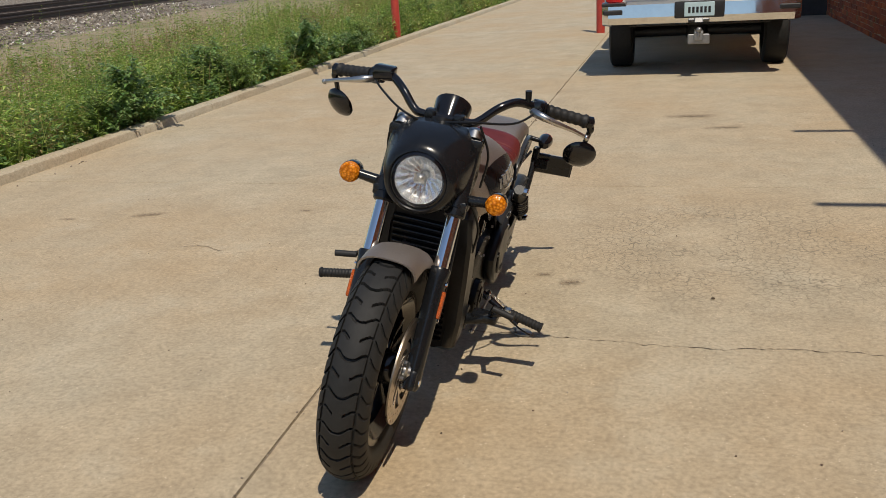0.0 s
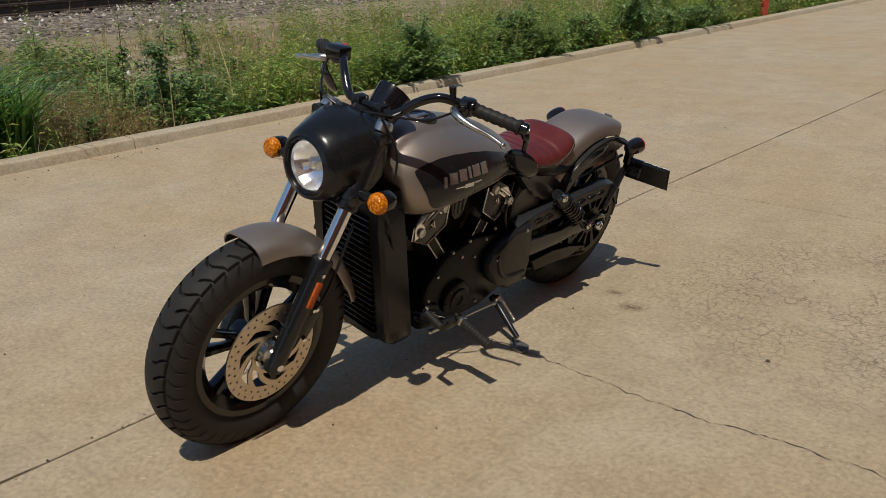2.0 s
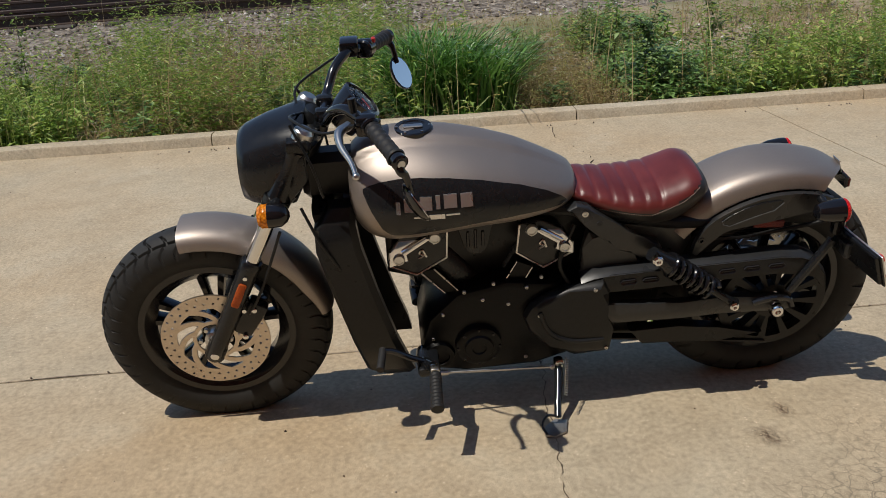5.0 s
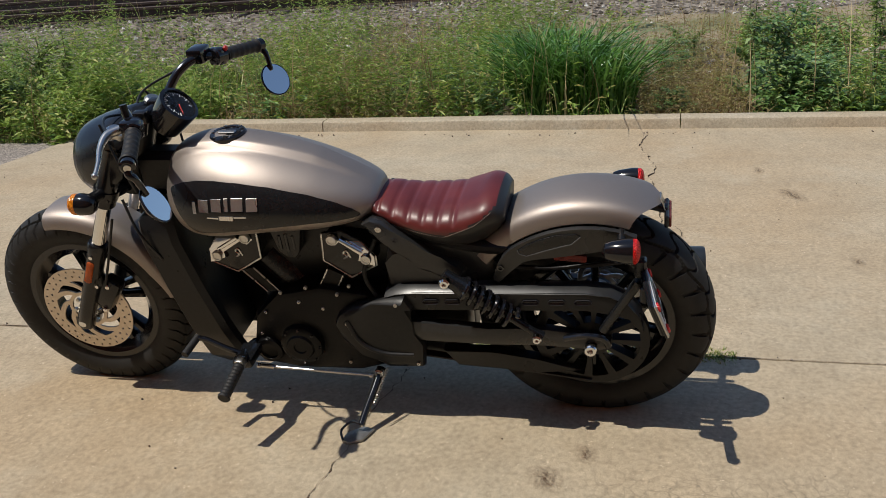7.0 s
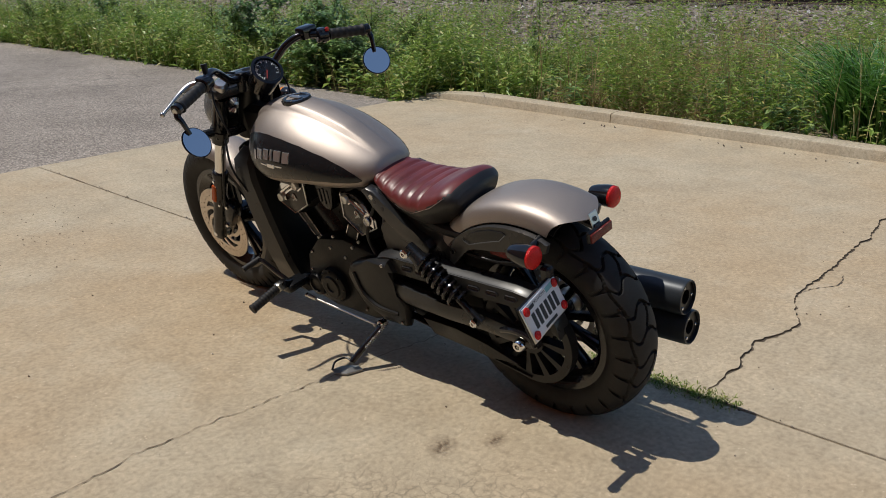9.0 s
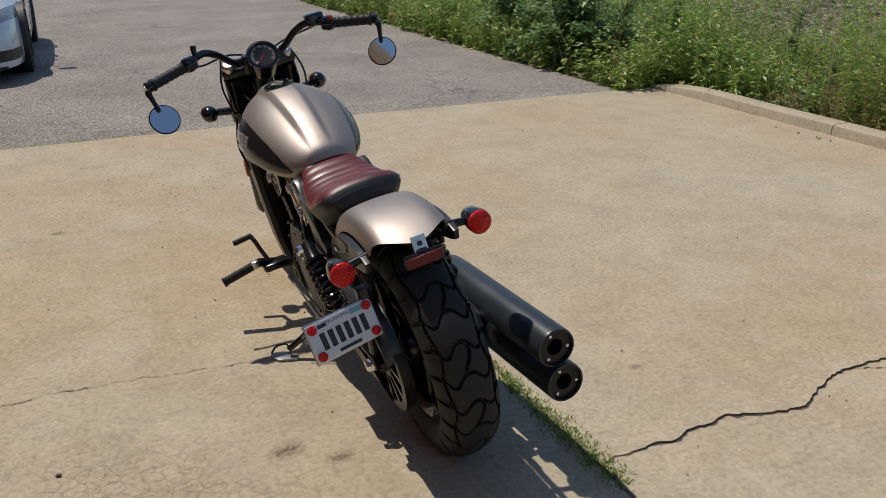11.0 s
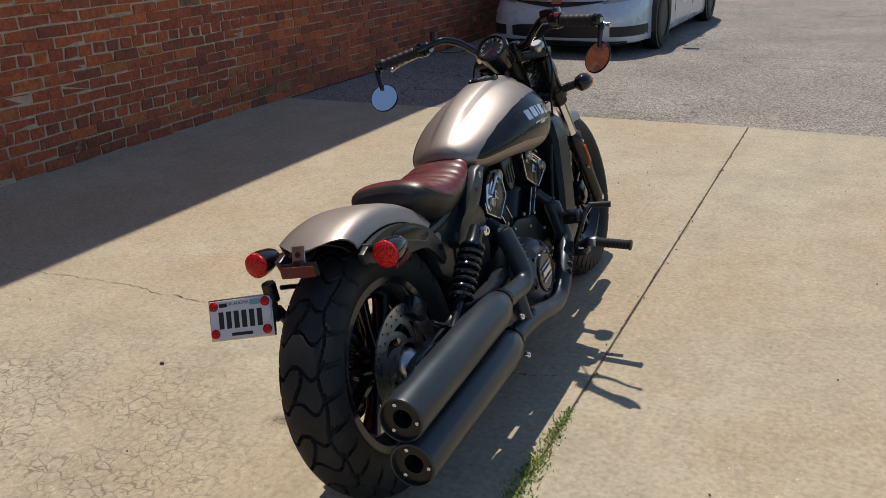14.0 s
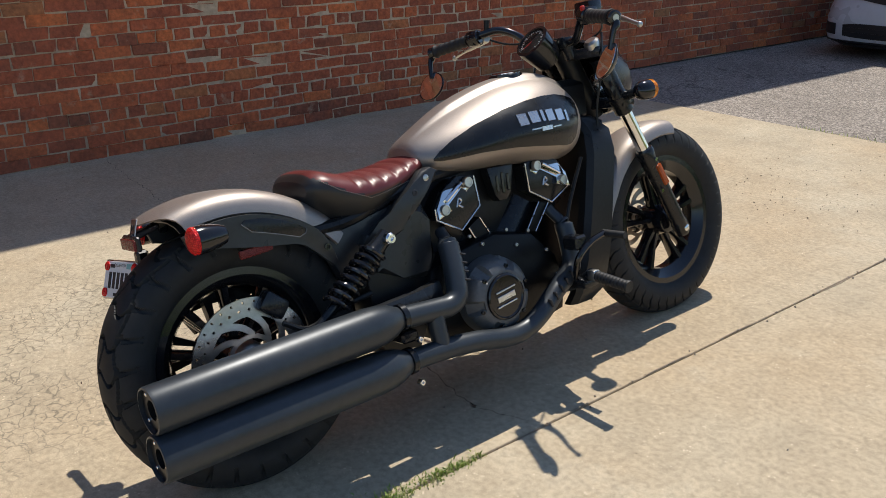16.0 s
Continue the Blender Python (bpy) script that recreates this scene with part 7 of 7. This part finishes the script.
ball(bm, (-0.14, 0.16, 0.172), 0.009, 10, 6)
part("shift_rod", bm, M_ALU, bike, "bright shift linkage rod")
bm = bmesh.new()
tube(bm, [(0.19, -0.2, 0.265), (0.17, -0.24, 0.335), (0.215, -0.25, 0.375), (0.27, -0.255, 0.39)], 0.0095, 10, 4)
bp = part("brake_pedal", bm, M_GLOSS, bike, "black rear brake pedal")
bm = bmesh.new()
cyl(bm, (0.272, -0.25, 0.39), (0.285, -0.32, 0.383), 0.0105)
part("pedal_peg", bm, M_GRIP, bp, "rubber pedal peg")
bm = bmesh.new()
box(bm, (0.19, -0.215, 0.38), (0.045, 0.06, 0.04), 0.006)
part("master_cylinder", bm, M_SATIN, bike)
# side stand
bm = bmesh.new()
tube(bm, [(-0.162, 0.13, 0.176), (-0.154, 0.185, 0.15), (-0.14, 0.25, 0.116), (-0.134, 0.285, 0.098)], [0.014, 0.0115, 0.0105, 0.01], 12, 4)
ss = part("side_stand", bm, M_GLOSS, bike, "extended black side stand")
bm = bmesh.new()
slab_of(bm, [(-0.165, 0.272), (-0.13, 0.262), (-0.095, 0.30), (-0.09, 0.34), (-0.115, 0.352), (-0.15, 0.33)], 0.0, 0.008, "xy", 0.002)
bmesh.ops.rotate(bm, cent=(-0.13, 0.3, 0), matrix=Euler((radians(12.8), 0, 0)).to_matrix(), verts=bm.verts[:])
bmesh.ops.translate(bm, vec=(0, 0, 0.0702), verts=bm.verts[:])
part("stand_foot", bm, M_GREYMETAL, ss, "worn dark metal stand foot")
bm = bmesh.new()
tube(bm, [(-0.134, 0.285, 0.1), (-0.105, 0.285, 0.105), (-0.085, 0.315, 0.1), (-0.095, 0.34, 0.088)], 0.0035, 8, 4)
part("stand_tang", bm, M_SATIN, ss)
bm = bmesh.new()
a, b = Vector((-0.185, 0.14, 0.185)), Vector((-0.165, 0.24, 0.135))
d = (b - a).normalized()
n = d.orthogonal().normalized()
b_ = d.cross(n)
tube(bm, [a + (b - a) * (k / 140) + (n * math.cos(k * 0.7) + b_ * math.sin(k * 0.7)) * 0.0045 for k in range(141)], 0.0016, 5)
part("stand_spring", bm, M_ALU, ss, "steel return spring")
bolt(bike, Vector((-0.162, 0.15, 0.178)), (0, 1, 0), 0.014, 0.012, M_CHROME, "stand_pivot")

# number plate on its side bracket
pn = Vector((-0.932, 0.228, 0.519))
prot = Euler((0, radians(20), radians(9))).to_matrix()   # leans back at the top


def on_plate(dy, dz, out=0.0):
    return pn + prot @ Vector((-out, dy, dz))


bm = bmesh.new()
tube(bm, [(-0.80, 0.145, 0.36), (-0.85, 0.15, 0.45), (-0.89, 0.15, 0.52)], 0.013, 10, 4)
box(bm, (-0.895, 0.152, 0.565), (0.03, 0.03, 0.055), 0.006)
box(bm, (-0.905, 0.175, 0.52), (0.02, 0.08, 0.05), 0.006)
box(bm, pn + Vector((0.008, 0.0, 0.0)), (0.012, 0.17, 0.095), 0.004, prot)
pb = part("plate_bracket", bm, M_SATIN, bike, "black side-mounted plate bracket")
bm = bmesh.new()
box(bm, on_plate(0, 0, -0.0025), (0.004, 0.178, 0.1), 0.001, prot)
part("plate_back", bm, M_SATIN, pb, "black backing plate")
bm = bmesh.new()
box(bm, on_plate(0, 0, 0.002), (0.005, 0.177, 0.099), 0.0022, prot, 2)
part("plate_frame", bm, M_ALU, pb, "thin bright plate frame")
bm = bmesh.new()
box(bm, on_plate(0, 0, 0.0052), (0.002, 0.17, 0.092), 0.0008, prot)
pl_ = part("number_plate", bm, M_WHITE, pb, "white number plate with dark characters")


def plate_bar(dy, dz, w, h, m, name):
    bm = bmesh.new()
    box(bm, on_plate(dy, dz, 0.0066), (0.001, w, h), 0, prot)
    part(name, bm, m, pl_)


for k in range(6):
    plate_bar(0.0535 - 0.0214 * k, -0.002, 0.0135, 0.041, M_INK_SHADE, "character_bar")
plate_bar(-0.002, -0.037, 0.058, 0.0075, M_INK_SHADE, "lettering_bar")
plate_bar(0.046, 0.034, 0.022, 0.009, M_INK_SHADE, "lettering_bar")
plate_bar(-0.046, 0.035, 0.034, 0.013, M_TEAL, "sticker")


def words(text, size, m, parent, mtx, name="lettering"):
    cu = bpy.data.curves.new(name, "FONT")
    cu.body = text
    cu.size = size
    cu.align_x, cu.align_y = "CENTER", "CENTER"
    tmp = bpy.data.objects.new(name, cu)
    scene.collection.objects.link(tmp)
    me = bpy.data.meshes.new_from_object(tmp.evaluated_get(bpy.context.evaluated_depsgraph_get()))
    bpy.data.objects.remove(tmp)
    me.materials.clear()
    me.materials.append(m)
    ob = new(name, me)
    ob.parent = parent
    ob.matrix_local = mtx
    return ob


# text axes on the plate: rightwards -Y, upwards Z, outwards -X
tx = prot.to_4x4() @ Matrix(((0, 0, -1, 0), (-1, 0, 0, 0), (0, 1, 0, 0), (0, 0, 0, 1)))
words("OKLAHOMA", 0.0115, M_INK_SHADE, pl_, Matrix.Translation(on_plate(0.006, 0.036, 0.0066)) @ tx)
for dy, dz in ((0.072, 0.033), (-0.072, 0.033), (0.072, -0.033), (-0.072, -0.033)):
    bm = bmesh.new()
    lathe(bm, [(0, 0.0115), (0.004, 0.0115), (0.006, 0.008), (0.0065, 0.0005)], on_plate(dy, dz, 0.006), tuple(prot @ Vector((-1, 0, 0))), 20)
    part("reflector_button", bm, M_REDL, pl_, "round red reflector")
# small wiring and hoses along the drive side
for pts in ([(-0.2, 0.1, 0.6), (-0.16, 0.12, 0.5), (-0.19, 0.125, 0.42)],
            [(-0.55, 0.11, 0.53), (-0.66, 0.1, 0.52), (-0.78, 0.11, 0.54), (-0.88, 0.13, 0.57)], [(0.33, -0.14, 0.6), (0.25, -0.14, 0.45), (0.22, -0.13, 0.3)]):
    bm = bmesh.new()
    tube(bm, pts, 0.006, 8, 6)
    part("hose", bm, M_MATTE, bike, "black rubber hose")

# ---- vehicles ----
M_CARPAINT = simple("silver_blue_paint", (0.6, 0.66, 0.73), 0.28, 0.15, 0.06, 15, 0, 0.6)
M_DARKPLASTIC = simple("dark_plastic", (0.02, 0.02, 0.022), 0.5, 0, 0.3, 60)
M_CARGLASS = simple("tinted_glass", (0.02, 0.025, 0.03), 0.06, 0, 0.1, 10, 0, 0.5)
M_LAMP = simple("lamp_lens", (0.3, 0.31, 0.32), 0.12, 0.4, 0.2, 60)
M_RIM = simple("alloy_rim", (0.5, 0.5, 0.51), 0.35, 0.9, 0.15, 40)
M_TRUCK = simple("white_truck_paint", (0.62, 0.63, 0.62), 0.3, 0, 0.08, 12, 0, 0.5)


def stack(bm, levels, n=64):
    """levels: z, front y, rear y, half width, squareness; stacked outlines of a car body round x = 0, facing +y."""
    rings = []
    for z, yf, yr, w, e in levels:
        mid, half = (yf + yr) / 2, (yf - yr) / 2
        ring = []
        for k in range(n):
            a = 2 * math.pi * k / n
            ca, sa = math.cos(a), math.sin(a)
            ring.append((w * math.copysign(abs(ca) ** (2 / e), ca), mid + half * math.copysign(abs(sa) ** (2 / e), sa), z))
        rings.append(ring)
    loft(bm, rings)


def road_wheel(parent, x, y, r, w, sg, rim=M_RIM):
    c = Vector((x, y, r))
    bm = bmesh.new()
    rr_ = r * 0.64
    lathe(bm, [(-w / 2, rr_), (-w / 2, r * 0.9), (-w / 2 + 0.02, r * 0.985), (-w / 4, r), (w / 4, r), (w / 2 - 0.02, r * 0.985), (w / 2, r * 0.9), (w / 2, rr_), (w / 2 - 0.03, rr_ * 0.98), (-w / 2 + 0.03, rr_ * 0.98), (-w / 2, rr_)], c, (1, 0, 0), 40, False)
    wh = part("wheel", bm, M_RUBBER, parent, "black road tyre")
    bm = bmesh.new()
    xo = w / 2 - 0.015
    lathe(bm, [(-w / 2 + 0.04, rr_ * 0.97), (xo - 0.03, rr_ * 0.97), (xo, rr_ * 0.98), (xo, rr_ * 0.9), (xo - 0.04, rr_ * 0.86), (xo - 0.05, rr_ * 0.8)], c, (sg, 0, 0), 36, False)
    part("rim", bm, rim, wh, "grey alloy rim")
    for k in range(5):
        a = 2 * math.pi * k / 5
        bm = bmesh.new()
        d = Vector((0, math.cos(a), math.sin(a)))
        t = Vector((0, -math.sin(a), math.cos(a)))
        ax = Vector((sg, 0, 0))
        rings = [[c + ax * (xo - 0.02 + o) + d * q + t * (hw * p) for p, o in ((-1, -0.03), (1, -0.03), (1, 0.0), (-1, 0.0))] for q, hw in ((0.03, 0.03), (rr_ * 0.9, 0.05))]
        loft(bm, rings)
        part("rim_spoke", bm, rim, wh)
    bm = bmesh.new()
    lathe(bm, [(-0.02, rr_ * 0.8), (0.0, rr_ * 0.8)], c, (sg, 0, 0), 30)
    part("brake_drum", bm, M_DARKPLASTIC, wh)
    return wh


CAR = pose(2.06, -6.24, -0.012)
car = thing("car", "silver-blue sedan parked beside the brick wall", "car", CAR)
bm = bmesh.new()
stack(bm, [(0.12, -0.16, -4.36, 0.78, 6), (0.135, -0.06, -4.44, 0.84, 6), (0.21, -0.02, -4.48, 0.865, 5.5), (0.34, 0.0, -4.5, 0.87, 5.2), (0.42, -0.015, -4.5, 0.872, 5), (0.52, -0.05, -4.48, 0.875, 4.6), (0.60, -0.10, -4.46, 0.872, 4.3),
           (0.665, -0.24, -4.45, 0.865, 4.2), (0.74, -0.5, -4.44, 0.855, 4.2), (0.82, -0.78, -4.43, 0.845, 4.4), (0.94, -1.02, -4.42, 0.83, 4.6), (0.97, -1.12, -4.4, 0.82, 4.6), (1.0, -1.2, -4.1, 0.80, 4.6)], 96)
cb = part("body", bm, M_CARPAINT, car, "silver-blue painted body", 32)
bm = bmesh.new()
stack(bm, [(0.985, -1.12, -4.02, 0.79, 4.4), (1.1, -1.32, -3.82, 0.75, 4.2), (1.3, -1.72, -3.4, 0.665, 4.0), (1.37, -1.88, -3.2, 0.63, 4.0)], 64)
part("cabin_glass", bm, M_CARGLASS, car, "dark tinted cabin glass", 40)
bm = bmesh.new()
stack(bm, [(1.36, -1.86, -3.24, 0.635, 4.0), (1.405, -2.0, -3.1, 0.6, 4.0), (1.43, -2.25, -2.9, 0.5, 3.6)], 64)
part("car_roof", bm, M_CARPAINT, car, "", 40)


def car_front(x, z):
    """How far back the nose lies at x, z."""
    lv = [(0.12, -0.16, 0.78, 6), (0.135, -0.06, 0.84, 6), (0.21, -0.02, 0.865, 5.5), (0.34, 0.0, 0.87, 5.2), (0.42, -0.015, 0.872, 5), (0.52, -0.05, 0.875, 4.6), (0.60, -0.10, 0.872, 4.3), (0.665, -0.24, 0.865, 4.2), (0.74, -0.5, 0.855, 4.2)]
    for a, b in zip(lv[:-1], lv[1:]):
        if a[0] <= z <= b[0]:
            t = (z - a[0]) / (b[0] - a[0])
            yf, w, e = (a[i] + (b[i] - a[i]) * t for i in (1, 2, 3))
            half = (yf + 4.46) / 2
            q = max(0.0, 1 - (abs(x) / w) ** e) ** (1 / e)
            return yf - half + half * q
    return -0.1


def nose_patch(name, outline, m, label="", out=0.006, nx=14, nz=5):
    """A patch on the nose between two lines z0(x), z1(x) from x0 to x1."""
    x0, x1, z0, z1 = outline
    bm = bmesh.new()
    V = [[bm.verts.new((x0 + (x1 - x0) * i / nx, car_front(x0 + (x1 - x0) * i / nx, z0(i / nx) + (z1(i / nx) - z0(i / nx)) * j / nz) + out, z0(i / nx) + (z1(i / nx) - z0(i / nx)) * j / nz)) for j in range(nz + 1)] for i in range(nx + 1)]
    B = [[bm.verts.new(v.co - Vector((0, 0.03, 0))) for v in col] for col in V]
    for i in range(nx):
        for j in range(nz):
            bm.faces.new((V[i][j], V[i + 1][j], V[i + 1][j + 1], V[i][j + 1]))
        bm.faces.new((V[i][0], B[i][0], B[i + 1][0], V[i + 1][0]))
        bm.faces.new((V[i][nz], V[i + 1][nz], B[i + 1][nz], B[i][nz]))
    for j in range(nz):
        bm.faces.new((V[0][j], V[0][j + 1], B[0][j + 1], B[0][j]))
        bm.faces.new((V[nx][j], B[nx][j], B[nx][j + 1], V[nx][j + 1]))
    return part(name, bm, m, cb, label, 40)


nose_patch("upper_grille", (-0.50, 0.50, lambda t: 0.505 - 0.03 * math.sin(math.pi * t) + 0.035 * abs(2 * t - 1), lambda t: 0.605 + 0.004 * math.sin(math.pi * t)), M_DARKPLASTIC, "dark upper grille")
nose_patch("grille_bar", (-0.50, 0.50, lambda t: 0.548 - 0.016 * math.sin(math.pi * t), lambda t: 0.585 - 0.012 * math.sin(math.pi * t)), M_ALU, "bright chrome grille bar", 0.018)
nose_patch("grille_emblem", (-0.05, 0.05, lambda t: 0.515, lambda t: 0.595), M_CHROME, "plain chrome emblem", 0.024, 6, 4)
nose_patch("lower_grille", (-0.47, 0.47, lambda t: 0.185 + 0.012 * abs(2 * t - 1) ** 4, lambda t: 0.315 - 0.02 * abs(2 * t - 1) ** 6), M_DARKPLASTIC, "dark lower grille opening")
for z_ in (0.23, 0.27):
    nose_patch("grille_slat", (-0.45, 0.45, lambda t: z_ - 0.005, lambda t: z_ + 0.005), M_DARKPLASTIC, "", 0.011, 14, 2)
for a, b in ((0.55, 0.82), (-0.82, -0.55)):
    nose_patch("side_intake", (a, b, lambda t: 0.20, lambda t: 0.30), M_DARKPLASTIC, "dark fog lamp recess")
nose_patch("bumper_lip", (-0.80, 0.80, lambda t: 0.137, lambda t: 0.155), M_DARKPLASTIC, "dark lower bumper lip", 0.012)
for sg in (1, -1):
    a, b = (0.46, 0.845) if sg > 0 else (-0.845, -0.46)
    nose_patch("headlight", (a, b, (lambda t: 0.515 + 0.045 * t) if sg > 0 else (lambda t: 0.56 - 0.045 * t), (lambda t: 0.612 + 0.058 * t) if sg > 0 else (lambda t: 0.67 - 0.058 * t)), M_LAMP, "clear swept headlight")
    for y in (-0.93, -3.63):
        # solid dark disc paints the shade of the hollow wheel arch
        bm = bmesh.new()
        lathe(bm, [(0.80, 0.345), (0.878, 0.345)], (0, y, 0.33), (sg, 0, 0), 40)
        part("arch_shade", bm, M_DARKPLASTIC, cb, "dark disc for the shade of the wheel arch")
        road_wheel(car, 0.79 * sg, y, 0.315, 0.2, sg)
    bm = bmesh.new()
    box(bm, (0.93 * sg, -1.35, 1.0), (0.16, 0.1, 0.11), 0.03, None, 2)
    part("wing_mirror", bm, M_CARPAINT, car)
    for y in (-1.5, -2.45, -3.35):
        bm = bmesh.new()
        box(bm, (0.866 * sg, y, 0.62), (0.016, 0.008, 0.6))
        part("door_gap", bm, M_DARKPLASTIC, cb)
    for y in (-2.3, -3.2):
        bm = bmesh.new()
        box(bm, (0.878 * sg, y, 0.83), (0.03, 0.16, 0.03), 0.01, None, 2)
        part("door_handle", bm, M_CARPAINT, cb)
bm = bmesh.new()
stack(bm, [(0.095, -0.12, -4.3, 0.72, 6), (0.122, -0.10, -4.38, 0.80, 6)], 48)
part("underbody", bm, M_DARKPLASTIC, car)
bm = bmesh.new()
cyl(bm, (0.55, -3.9, 1.0), (0.6, -4.15, 1.75), 0.004, 0.002, 6)
part("aerial", bm, M_DARKPLASTIC, car)

# pickup truck seen from behind
TRUCK = pose(1.04, 7.0, 0)
truck = thing("pickup_truck", "white pickup truck with a chrome rear bumper", "truck", TRUCK)
bm = bmesh.new()
box(bm, (0, 1.15, 1.06), (1.96, 2.2, 0.62), 0.05, None, 3)
tb = part("truck_bed", bm, M_TRUCK, truck, "white cargo bed")
bm = bmesh.new()
box(bm, (0, 0.035, 1.08), (1.5, 0.05, 0.5), 0.02, None, 2)
tg = part("tailgate", bm, M_TRUCK, tb, "white tailgate")
bm = bmesh.new()
box(bm, (0, 0.005, 1.12), (0.22, 0.02, 0.08), 0.01)
part("tailgate_handle", bm, M_DARKPLASTIC, tg)
for sg in (1, -1):
    bm = bmesh.new()
    box(bm, (0.87 * sg, 0.03, 1.0), (0.18, 0.06, 0.42), 0.02, None, 2)
    part("tail_light", bm, M_REDL, tb, "red tail light")
bm = bmesh.new()
rings = []
for x in (-1.0, -0.93, -0.45, -0.36, 0.36, 0.45, 0.93, 1.0):
    ed = 0.1 if abs(x) > 0.95 else 0.0
    dip = 0.0 if abs(x) > 0.4 else -0.0
    rings.append([(x, 0.05 + ed, 0.54), (x, -0.05 + ed, 0.56), (x, -0.085 + ed, 0.63), (x, -0.07 + ed, 0.76), (x, -0.02 + ed, 0.79), (x, 0.08 + ed, 0.79)])
loft(bm, rings)
bp_ = part("rear_bumper", bm, M_CHROME, truck, "polished chrome step bumper", 30)
bm = bmesh.new()
box(bm, (0, -0.075, 0.692), (0.5, 0.04, 0.17), 0.015, None, 2)
part("plate_recess", bm, M_DARKPLASTIC, bp_, "dark plate recess")
bm = bmesh.new()
box(bm, (0.0, -0.1, 0.695), (0.3, 0.008, 0.14), 0.003)
np_ = part("number_plate", bm, simple("plate_pale_blue", (0.5, 0.66, 0.7), 0.4, 0, 0.1, 10), bp_, "pale blue number plate")
for k in range(6):
    bm = bmesh.new()
    box(bm, (-0.1 + 0.04 * k, -0.105, 0.69), (0.024, 0.004, 0.06))
    part("character_bar", bm, M_INK_SHADE, np_)
for sg in (1, -1):
    bm = bmesh.new()
    box(bm, (0.87 * sg, -0.05, 0.77), (0.25, 0.12, 0.03), 0.005)
    box(bm, (0.88 * sg, -0.055, 0.69), (0.2, 0.1, 0.05), 0.01)
    part("bumper_step", bm, M_DARKPLASTIC, bp_, "black step pad")
bm = bmesh.new()
box(bm, (0, -0.02, 0.43), (0.09, 0.36, 0.09), 0.008)
box(bm, (0, -0.16, 0.40), (0.22, 0.03, 0.1), 0.008)
cyl(bm, (0, -0.2, 0.42), (0, -0.2, 0.47), 0.012)
ball(bm, (0, -0.2, 0.495), 0.028, 14, 10)
part("tow_hitch", bm, M_GREYMETAL, truck, "steel tow hitch with ball")
for sg in (1, -1):
    for y in (1.05, 4.55):
        road_wheel(truck, 0.845 * sg, y, 0.385, 0.26, sg)
bm = bmesh.new()
box(bm, (0, 2.8, 0.62), (1.5, 5.2, 0.22), 0.03)
cyl(bm, (-0.7, 1.05, 0.385), (0.7, 1.05, 0.385), 0.06)
ball(bm, (0, 1.05, 0.385), 0.14, 14, 10)
part("chassis", bm, M_DARKPLASTIC, truck)
bm = bmesh.new()
stack(bm, [(0.5, 5.55, 2.3, 0.93, 7), (0.6, 5.62, 2.28, 0.98, 7), (1.0, 5.6, 2.28, 0.98, 7), (1.2, 5.45, 2.28, 0.96, 7), (1.28, 4.3, 2.28, 0.95, 7)], 64)
part("cab", bm, M_TRUCK, truck, "white cab and bonnet", 35)
bm = bmesh.new()
stack(bm, [(1.27, 4.25, 2.3, 0.93, 7), (1.75, 3.5, 2.4, 0.78, 6)], 64)
part("cab_glass", bm, M_CARGLASS, truck, "dark cab windows", 35)
bm = bmesh.new()
stack(bm, [(1.74, 3.52, 2.38, 0.79, 6), (1.81, 3.3, 2.5, 0.72, 6)], 64)
part("cab_roof", bm, M_TRUCK, truck, "", 35)

# ---- single bricks of the nearest stretch of wall ----
pick = random.Random(4)
for px, py, pz, header in BRICKS[2]:
    ob = new("brick", pick.choice(BRICK_HEAD if header else BRICK_FULL))
    ob.location = (px, py, pz)
    ob.parent = bwall
